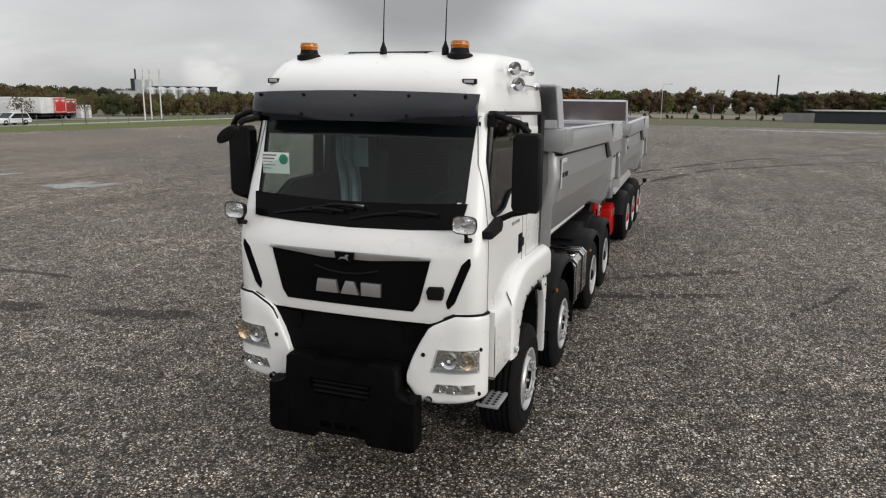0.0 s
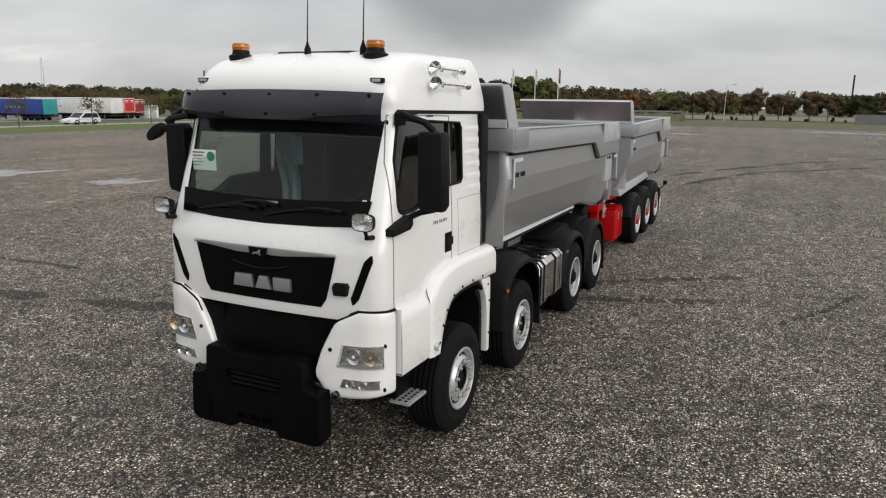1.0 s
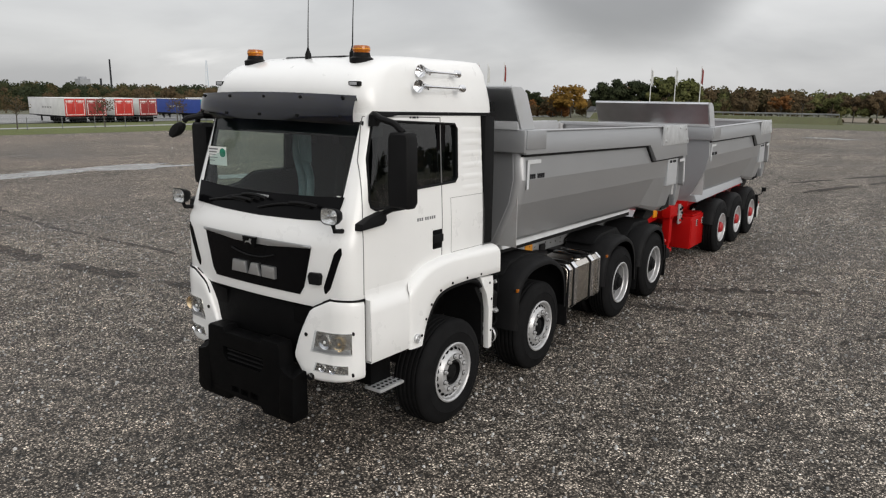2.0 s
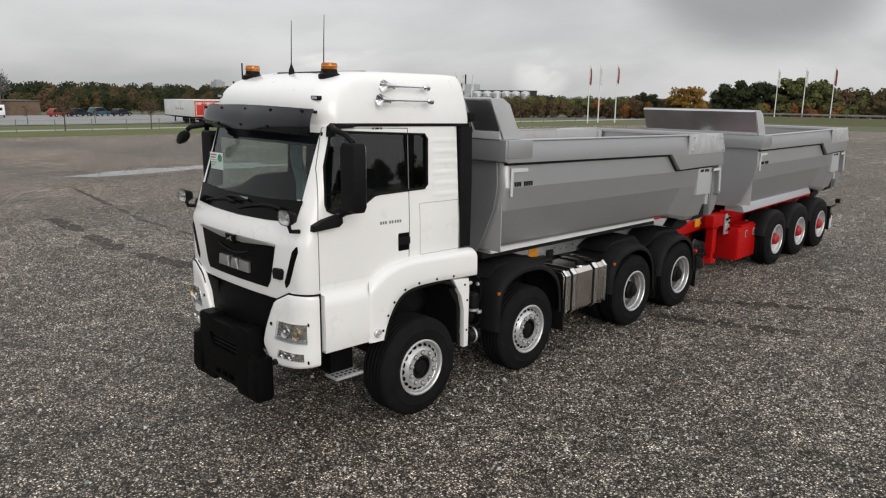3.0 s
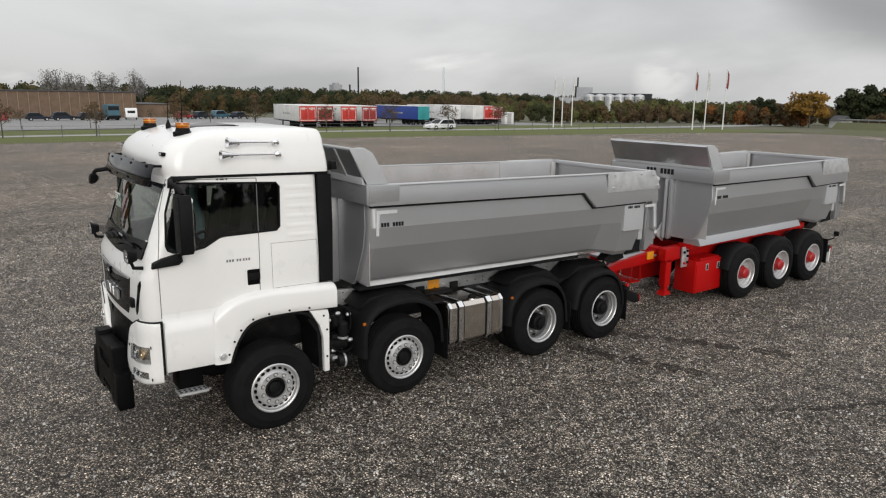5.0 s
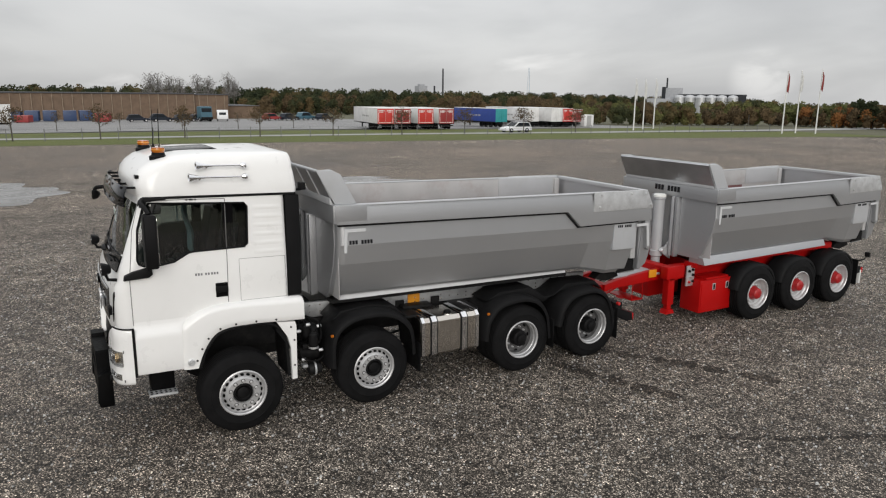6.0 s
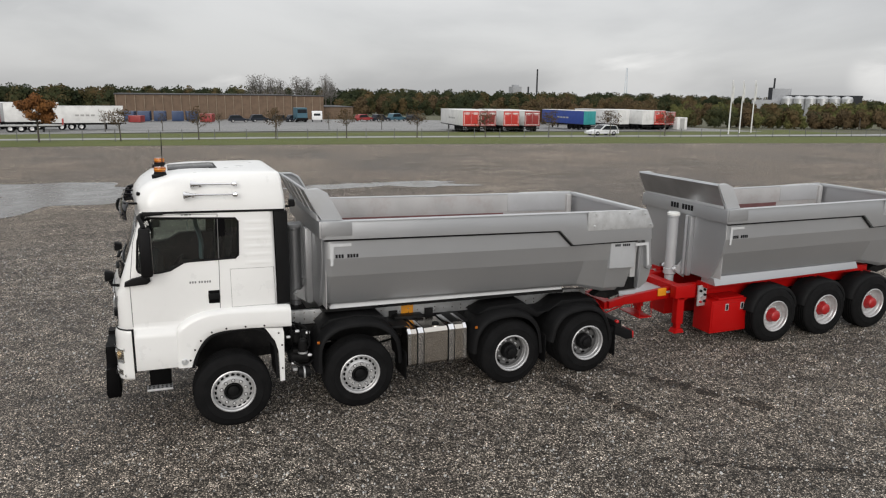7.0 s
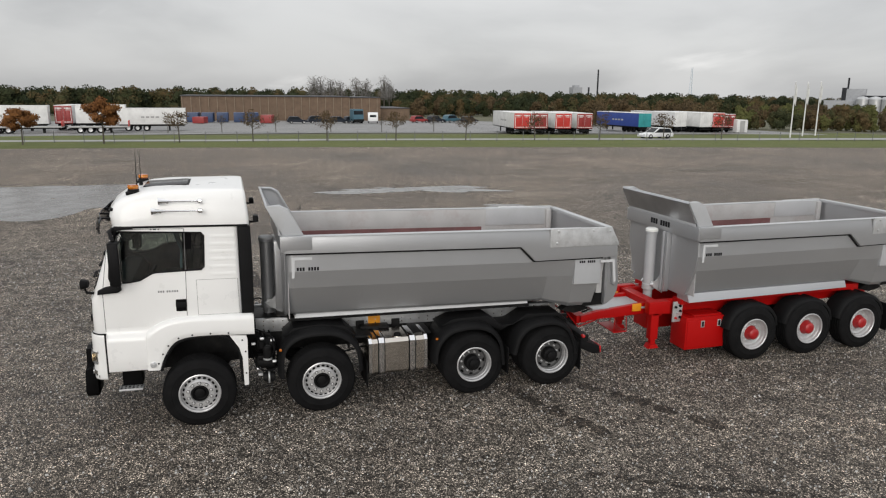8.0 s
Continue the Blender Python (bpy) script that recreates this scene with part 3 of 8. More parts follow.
blot("rain_puddle", WATER, -30, 92, 5.5, 1.6, 0.006, "distant strip of standing water on gravel", "puddle", 9, 0)


def rut(points, width, seed, label):
    rnd = random.Random(seed)
    pts = line(points, 40)
    bm = B()
    k = 0
    while k < 38:
        run = rnd.randint(3, 9)
        rows = []
        for i in range(k, min(k + run, 40) + 1):
            (ax, ay), (bx, by) = pts[max(i - 1, 0)], pts[min(i + 1, 40)]
            d = math.hypot(bx - ax, by - ay)
            nx, ny = -(by - ay) / d, (bx - ax) / d
            end = 0.25 if i in (k, min(k + run, 40)) else 1.0
            w = width * end * rnd.uniform(0.55, 1.2) / 2
            j = rnd.uniform(-0.03, 0.03)
            x, y = pts[i][0] + nx * j, pts[i][1] + ny * j
            rows.append([(x - nx * w, y - ny * w), (x + nx * w, y + ny * w)])
        grid(bm, drape(rows, 0.005))
        k += run + rnd.randint(0, 2)
    for f in bm.faces:
        if f.normal.z < 0:
            f.normal_flip()
    return tagged(part("wheel_rut", bm, MUD, smooth=0), label, "wheel rut", kind="structure")


rut([(0.98, 5.92), (2.2, 6.8), (3.54, 7.62)], 0.30, 1, "dark scuffed wheel rut in the gravel")
rut([(1.13, 4.93), (2.2, 5.3), (3.24, 5.79)], 0.28, 2, "dark scuffed wheel rut in the gravel")
rut([(4.0, 4.9), (4.6, 5.9), (5.2, 7.2)], 0.13, 4, "short dark wheel rut in the gravel")
rut([(-14, 1.0), (-9, 0.8), (-5.5, 1.4), (-3.5, 1.9)], 0.40, 6, "dark wheel rut leading under the lorry")
rut([(-20, 3.5), (-12, 2.6), (-6, 2.8)], 0.18, 7, "faint dark wheel rut in the gravel")
rut([(-0.2, 24.07), (1.73, 28.84), (5.0, 35.8), (9.5, 42.0), (18, 50)], 0.45, 8, "long curving wheel rut in the gravel")
rut([(0.82, 21.3), (3.0, 27.8), (8.8, 35.3), (17, 43)], 0.40, 9, "long curving wheel rut in the gravel")

# loose paler stones on the yard near the lorry
rnd = random.Random(11)
sv, sf = [], []
for _ in range(42000):
    a, r = rnd.uniform(0, 6.283), 17 * math.sqrt(rnd.uniform(0.0, 1.0))
    cx, cy = 3.5 + r * math.cos(a), 0.5 + r * math.sin(a)
    s = rnd.uniform(0.009, 0.019) * (1.5 if rnd.random() < 0.05 else 1)
    o = len(sv)
    tw = rnd.uniform(0, 6.28)
    for k in range(4):
        q = tw + k * 1.57 + rnd.uniform(-0.4, 0.4)
        sv.append((cx + math.cos(q) * s * rnd.uniform(0.7, 1.2), cy + math.sin(q) * s * rnd.uniform(0.7, 1.2), -0.002))
    for k in range(4):
        q = tw + k * 1.57 + rnd.uniform(-0.3, 0.3)
        sv.append((cx + math.cos(q) * s * 0.6, cy + math.sin(q) * s * 0.6, s * rnd.uniform(0.6, 1.1)))
    sf += [(o, o + 1, o + 5, o + 4), (o + 1, o + 2, o + 6, o + 5), (o + 2, o + 3, o + 7, o + 6), (o + 3, o, o + 4, o + 7), (o + 4, o + 5, o + 6, o + 7)]
me = bpy.data.meshes.new("loose_stones")
me.from_pydata(sv, [], sf)
kst = Mat("loose_stone")
kg = kst.n.new("ShaderNodeNewGeometry")
kst.put("Base Color", kst.mix(kg.outputs["Random Per Island"], (0.02, 0.0195, 0.019), (0.58, 0.575, 0.56)))
kst.put("Roughness", 0.6)
me.materials.append(kst.m)
tagged(new("loose_stones", me), "loose pale and dark stones strewn over the gravel", "stones", kind="stuff")

# ---- the lorry ----
LEAN = 0.022  # the empty lorry stands a little nose-up
truck = tagged(thing("dump_truck", 0.03, 0, 0), "white four-axle tipper lorry with a grey steel body, parked on gravel", "truck")


def tp(name, bm, mat, parent=truck, label="", smooth=32.0, lean=LEAN):
    return part(name, bm, mat, parent, label, smooth, lean)


# cab shell: level, front, half width, rear
CAB = [(1.40, -1.415, 1.080, 0.66), (1.44, -1.425, 1.085, 0.66), (1.90, -1.425, 1.085, 0.66), (1.99, -1.415, 1.084, 0.66), (2.05, -1.385, 1.082, 0.66),
       (2.30, -1.300, 1.068, 0.66), (2.60, -1.200, 1.050, 0.66), (2.92, -1.100, 1.032, 0.66), (3.00, -1.080, 1.028, 0.66)]
ROOF = [(2.995, -1.082, 1.029, 0.82), (3.06, -1.095, 1.027, 0.825), (3.14, -1.112, 1.018, 0.82), (3.24, -1.090, 0.998, 0.81), (3.32, -1.030, 0.978, 0.795),
        (3.388, -0.935, 0.962, 0.795), (3.436, -0.82, 0.935, 0.790), (3.475, -0.67, 0.885, 0.780), (3.497, -0.52, 0.81, 0.765), (3.508, -0.34, 0.64, 0.735), (3.513, -0.10, 0.42, 0.66)]
BOW, CORNER = 0.055, 0.15


def cab_level(z):
    rows = CAB + ROOF[1:]
    for a, b in zip(rows, rows[1:]):
        if z <= b[0]:
            f = max(0.0, (z - a[0]) / (b[0] - a[0]))
            return tuple(p + (q - p) * f for p, q in zip(a, b))
    return rows[-1]


def cab_front(x, z, r=CORNER):
    """y of the cab's front skin."""
    _, yf, w, _ = cab_level(z)
    flat = w - r
    if abs(x) <= flat:
        return yf + BOW * (x / flat) ** 2
    d = min(abs(x) - flat, r)
    return yf + BOW + r - math.sqrt(max(0.0, r * r - d * d))


def cab_side(z):
    return cab_level(z)[2]


def side_x(y, z):
    """Half width of the cab's side skin, which rounds off towards the front."""
    _, yf, w, _ = cab_level(z)
    d = min(CORNER, max(0.0, yf + BOW + CORNER - y))
    return w - CORNER + math.sqrt(CORNER * CORNER - d * d)


def cab_ring(z, yf, w, yr, inset=0.0, r=CORNER, rr=0.07):
    yf, w, yr = yf + inset, w - inset, yr - inset
    half, flat = [], w - r
    for i in range(9):
        x = flat * i / 8
        half.append((x, yf + BOW * (x / flat) ** 2))
    for i in range(1, 9):
        a = radians(90 * i / 8)
        half.append((flat + r * math.sin(a), yf + BOW + r - r * math.cos(a)))
    y0 = yf + BOW + r
    for i in range(1, 6):
        half.append((w, y0 + (yr - rr - y0) * i / 5))
    for i in range(1, 4):
        a = radians(90 * i / 3)
        half.append((w - rr + rr * math.cos(a), yr - rr + rr * math.sin(a)))
    half += [((w - rr) * (1 - i / 3), yr) for i in range(1, 4)]
    full = half + [(-x, y) for x, y in half[-2:0:-1]]
    return [(x, y, z) for x, y in full]


def solid(name, bm):
    """A body of the cab shell: painted outside, dark trim where a cutter leaves its faces."""
    ob = part(name, bm, (WHITE, DARK_CLOTH), None, "", 30, 0.0)
    if name == "cut":
        ob.data.polygons.foreach_set("material_index", [1] * len(ob.data.polygons))
    return ob


cab = solid("cab_shell", grid(B(), [cab_ring(*r) for r in CAB], close=True, caps=True))
hollow = solid("cut", grid(B(), [cab_ring(*r, inset=0.055) for r in ((1.52, *CAB[2][1:]), *CAB[2:8], (2.955, *CAB[8][1:]))], close=True, caps=True))
WINDSCREEN = [(-0.905, 2.155), (-0.87, 2.135), (-0.5, 2.115), (0, 2.105), (0.5, 2.115), (0.87, 2.135), (0.905, 2.155), (0.910, 2.30), (0.915, 2.60), (0.928, 2.93), (-0.928, 2.93), (-0.915, 2.60), (-0.910, 2.30)]
SIDE_WINDOW = [(-1.098, 2.30), (-1.083, 2.25), (-1.03, 2.222), (-0.84, 2.225), (-0.70, 2.25), (-0.53, 2.345), (-0.47, 2.355), (0.13, 2.375), (0.165, 2.41), (0.185, 2.87), (0.155, 2.91), (-0.93, 2.945), (-0.985, 2.91), (-1.068, 2.64)]
cuts = [hollow, solid("cut", prism(B(), WINDSCREEN, "y", -1.7, -0.7)), solid("cut", prism(B(), SIDE_WINDOW, "x", 0.8, 1.3)), solid("cut", prism(B(), SIDE_WINDOW, "x", -1.3, -0.8))]
carve(cab, *cuts)
for v in cab.data.vertices:
    v.co.z -= LEAN * v.co.y
cab.parent = truck
tagged(cab, "glossy white steel cab")



def roof_ring(z, yf, w, yr):
    """A level of the roof: rounded over the windscreen, squarer towards the rear."""
    ring = cab_ring(z, yf, w, yr, r=min(0.26, 0.2 + (z - 3) * 0.12), rr=0.06)
    wide = max(1.0, 0.925 / w)
    return [(x * (1 + (wide - 1) * 0.75 * min(1.0, max(0.0, (y + 0.35) / 0.9))), y, z) for x, y, z in ring]


roof = tp("high_roof", grid(B(), [roof_ring(*r) for r in ROOF], close=True, caps=True), WHITE, label="white moulded high roof")
# dark joint between roof and cab sides, and the black gap filler behind the cab
for s in (-1, 1):
    tp("roof_joint", prism(B(), [(-0.91, 2.988), (0.80, 2.988), (0.80, 3.018), (-0.91, 3.018)], "x", s * 0.98, s * 1.036), PLASTIC)
    tp("side_deflector", prism(B(), [(0.665, 1.69), (0.835, 1.69), (0.845, 2.4), (0.835, 2.985), (0.665, 2.985)], "x", s * 0.70, s * 1.055, 0.012), PLASTIC, label="black rubber gap filler behind the cab")

# unseen black box, added to cut white bounce in the gap behind the cab
tp("cab_gap_blocker", box(B(), -0.68, 0.68, 0.672, 0.80, 1.60, 2.93, 0.03), PLASTIC, label="unseen black box added behind the cab to dim the gap")

# windscreen and glass
rows = []
for i in range(25):
    z = 2.045 + (2.94 - 2.045) * i / 24
    w = 0.905 + 0.030 * min(1, (z - 2.045) / 0.45)
    rows.append([(w * k / 24, cab_front(w * k / 24, z) + 0.012, z) for k in range(-24, 25)])
screen = tp("windscreen", grid(B(), rows), SCREEN, label="curved greenish windscreen")
screen.visible_shadow = False
# black lower edge of the windscreen
rows = []
for i in range(5):
    z = 2.095 + 0.02 * 1 + 0.19 * i / 4
    w = 0.895 + 0.035 * i / 4
    rows.append([(w * k / 12, cab_front(w * k / 12, z) - 0.006, z + 0.028 * (k / 12) ** 2) for k in range(-12, 13)])
tp("cowl_panel", thicken(grid(B(), rows), 0.012), GLOSS_BLACK, label="black panel under the windscreen")
for k, (x0, x1) in enumerate(((-0.62, 0.02), (0.0, 0.62), (-0.70, -0.15))):
    z0, z1 = 2.17, 2.26 - 0.02 * k
    pts = [(x0 + (x1 - x0) * i / 8, cab_front(x0 + (x1 - x0) * i / 8, z1) - 0.035, z0 + (z1 - z0) * math.sin(i / 8 * 2.2)) for i in range(9)]
    wiper = tp("wiper", tube(B(), pts, 0.011, 6), PLASTIC)
    tp("wiper_blade", tube(B(), [(p[0] + 0.1, p[1] - 0.012, p[2] + 0.02) for p in pts[4:]], 0.014, 6), PLASTIC, wiper)


def pane_front(z):
    """Front edge of the side pane, which follows the leaning pillar."""
    return -1.112 if z < 2.30 else -1.112 + 0.035 * (z - 2.30) / 0.34 if z < 2.64 else -1.077 + 0.095 * (z - 2.64) / 0.27


for s in (-1, 1):
    rows = []
    for i in range(6):
        z = 2.215 + (2.962 - 2.215) * i / 5
        rows.append([(s * (side_x(y, z) - 0.014 - 0.010 * i / 5), y, z) for y in (pane_front(z) + (0.20 - pane_front(z)) * k / 18 for k in range(19))])
    pane = tp("side_window", grid(B(), rows), GLASS, label="tinted side window")
    pane.visible_shadow = False
    tp("window_pillar", prism(B(), [(-0.13, 2.36), (0.0, 2.37), (0.02, 2.94), (-0.10, 2.945)], "x", s * 0.985, s * 1.026), GLOSS_BLACK)
    # seal round the opening
    ring = [(s * (side_x(y, z) + 0.001), y, z) for y, z in SIDE_WINDOW]
    tp("window_seal", tube(B(), ring + ring[:1], 0.012, 6), PLASTIC)
    # door and panel gaps
    for name, pts in (("door_gap", [(-1.195, 1.53), (-1.195, 2.08), (-1.122, 2.62), (-1.02, 2.975)]), ("door_gap", [(-0.075, 2.97), (-0.09, 2.3), (-0.105, 1.70)]), ("door_gap", [(-1.02, 2.975), (-0.5, 2.975), (-0.075, 2.97)]),
                      ("locker_gap", [(0.05, 1.70), (0.05, 2.225), (0.62, 2.225), (0.63, 1.70), (0.05, 1.70)])):
        r = 0.0045 if name == "door_gap" else 0.0022
        tp(name, tube(B(), [(s * side_x(y, z), y, z) for y, z in ((a[0] + (b[0] - a[0]) * i / 10, a[1] + (b[1] - a[1]) * i / 10) for a, b in zip(pts, pts[1:]) for i in range(11))], r, 6), SEAM)
    # pressed ribs behind the rear window
    for i in range(6):
        z = 2.30 + i * 0.11
        rows = [[(s * (cab_side(z + dz) + 0.0005 + 0.0035 * math.cos(dz / 0.03 * 1.57) * math.sin(math.pi * k / 12) ** 0.5), 0.24 + 0.37 * k / 12, z + dz) for k in range(13)] for dz in (-0.03, -0.02, -0.01, 0, 0.01, 0.02, 0.03)]
        tp("pressed_rib", grid(B(), rows), WHITE)
    # door handle recess and handle
    h = tp("handle_recess", box(B(), s * 1.06, s * 1.088, -0.262, -0.085, 1.757, 1.963, 0.025), MATT_BLACK)
    tp("door_handle", box(B(), s * 1.08, s * 1.108, -0.25, -0.10, 1.83, 1.91, 0.015), PLASTIC, h)
    # model marking, drawn as bars
    for dy in (0.0, 0.032, 0.064, 0.115, 0.147, 0.185, 0.217, 0.249):
        tp("door_marking", box(B(), s * 1.07, s * (cab_side(2.07) + 0.002), -0.475 + dy, -0.455 + dy, 2.06, 2.088), PALE_INK)
    # three small lamps in the roof edge over the door
    for i in range(3):
        tp("edge_lamp", box(B(), s * 1.02, s * 1.036, -0.52 + i * 0.05 - (0.012 if i == 1 else 0), -0.50 + i * 0.05 + (0.012 if i == 1 else 0), 2.962, 2.98, 0.004), CHASSIS)

# lower door and wheel arch
ARCH_OUT = [(-0.683, 0.93), (-0.682, 1.15), (-0.678, 1.36), (-0.662, 1.47), (-0.60, 1.545), (-0.50, 1.605), (-0.38, 1.65), (-0.22, 1.678), (0.0, 1.688), (0.4, 1.688), (0.76, 1.683), (0.82, 1.665)]
ARCH_IN = [(-0.515, 0.93), (-0.475, 1.05), (-0.42, 1.17), (-0.35, 1.275), (-0.272, 1.345), (-0.17, 1.383), (-0.05, 1.40), (0.093, 1.405), (0.28, 1.405), (0.5, 1.395), (0.72, 1.388), (0.82, 1.385)]


def smooth_line(pts, n):
    """Catmull-Rom through the given points."""
    out = []
    for i in range(len(pts) - 1):
        p0, p1, p2, p3 = pts[max(i - 1, 0)], pts[i], pts[i + 1], pts[min(i + 2, len(pts) - 1)]
        for k in range(n):
            t = k / n
            out.append(tuple(0.5 * ((2 * b) + (c - a) * t + (2 * a - 5 * b + 4 * c - d) * t * t + (3 * b - a - 3 * c + d) * t ** 3) for a, b, c, d in zip(p0, p1, p2, p3)))
    return out + [pts[-1]]


for s in (-1, 1):
    SILL = [(1.06, 1.575), (1.0855, 1.565), (1.089, 1.53), (1.097, 1.497), (1.114, 1.467), (1.134, 1.44), (1.149, 1.405), (1.155, 1.365), (1.158, 1.15), (1.157, 0.958), (1.150, 0.942), (1.10, 0.945), (0.72, 0.96)]
    low_door = tp("lower_door", grid(B(), [[(s * (x if i else 1.06), y, z) for i, (x, z) in enumerate(SILL)] for y in (-1.192, -1.0, -0.8, -0.6)]), WHITE, label="white flared lower door panel", smooth=60)
    tp("door_edge", box(B(), s * 0.80, s * 1.15, -1.192, -1.186, 0.96, 1.49), WHITE, low_door)
    outer, inner = smooth_line(ARCH_OUT, 4), smooth_line(ARCH_IN, 4)
    rows = []
    for (oy, oz), (iy, iz) in zip(outer, inner):
        base = 1.150 - 0.069 * min(1.0, max(0.0, (oz - 1.44) / 0.10))
        wide = math.hypot(iy - oy, iz - oz)
        row = []
        for d, up in ((-0.004, 0.0), (0.0, 0.25), (0.012, 0.55), (0.030, 0.80), (0.055, 0.94), (0.085, 1.0)):
            f = d / wide
            row.append((s * (base + (1.176 - base) * up), oy + (iy - oy) * f, oz + (iz - oz) * f))
        row += [(s * 1.178, oy + (iy - oy) * 0.75, oz + (iz - oz) * 0.75), (s * 1.177, oy + (iy - oy) * 0.96, oz + (iz - oz) * 0.96), (s * 1.168, iy, iz), (s * 1.10, iy + 0.004, iz + 0.006)]
        rows.append(row)
    tp("wheel_arch", grid(B(), rows), WHITE, label="white flared wheel arch", smooth=40)
    # black liner inside the arch
    arc = [(y + 0.005, z - 0.004) for y, z in ARCH_IN[:9]] + [(0.42, 1.36), (0.48, 1.30)]
    liner = tp("arch_liner", thicken(grid(B(), [[(s * x, y, z) for x in (1.150, 1.05, 0.6)] for y, z in arc]), 0.02), PLASTIC)
    tp("arch_lip", tube(B(), [(s * 1.145, y + 0.012, z - 0.014) for y, z in arc], 0.022, 8), PLASTIC, liner)
    # white rear flap of the arch with black mudflap behind
    flap = tp("rear_wing_flap", prism(B(), [(0.46, 1.385), (0.70, 1.365), (0.715, 1.30), (0.705, 0.59), (0.640, 0.585), (0.632, 1.02), (0.59, 1.18)], "x", s * 1.10, s * 1.165, 0.008), WHITE)
    tp("mud_flap", prism(B(), [(0.50, 1.30), (0.62, 1.12), (0.635, 0.62), (0.60, 0.62), (0.58, 1.08), (0.46, 1.26)], "x", s * 0.62, s * 1.10), PLASTIC_GREY)
    for y, z in ((-0.53, 1.03), (-0.465, 1.17), (-0.385, 1.29), (-0.24, 1.395), (-0.05, 1.43), (0.2, 1.435), (0.45, 1.428), (0.68, 1.12), (0.675, 0.78), (0.64, 1.30)):
        tp("bolt", lathe(B(), [(0.013, 0.0), (0.013, s * 0.006), (0.006, s * 0.010)], (s * (1.178 if y < 0.6 and z > 1 and y != 0.64 else 1.164), y, z), n=8, caps=True), PLASTIC)
    tp("side_reflector", lathe(B(), [(0.042, 0), (0.042, s * 0.018), (0.034, s * 0.024), (0.03, s * 0.018), (0.012, s * 0.020), (0.008, s * 0.028)], (s * 1.176, -0.60, 1.02), n=24, caps=True), GALV, label="round grey side reflector")
    # entry step
    st = tp("step_bracket", box(B(), s * 0.75, s * 1.02, -1.05, -0.78, 0.66, 0.93, 0.02), MATT_BLACK)
    tp("step_plate", box(B(), s * 0.98, s * 1.165, -1.09, -0.77, 0.645, 0.672, 0.006), GALV, st, "galvanised grip step")
    for i in range(6):
        for j in range(3):
            tp("grip_hole", lathe(B(), [(0.015, 0), (0.015, 0.004)], (s * (1.01 + j * 0.055), -1.06 + i * 0.053, 0.672), "z", 8, True), CHASSIS, st)

# lower front: corner bumpers, centre, lamps
def bumper_y(x):
    a = abs(x)
    if a < 0.86:
        return -1.452 + 0.035 * ((a - 0.5) / 0.38) ** 2
    d = min((a - 0.86) / 0.255, 1.0)
    return -1.4215 + 0.195 * (1 - math.sqrt(max(0.0, 1 - d * d)))


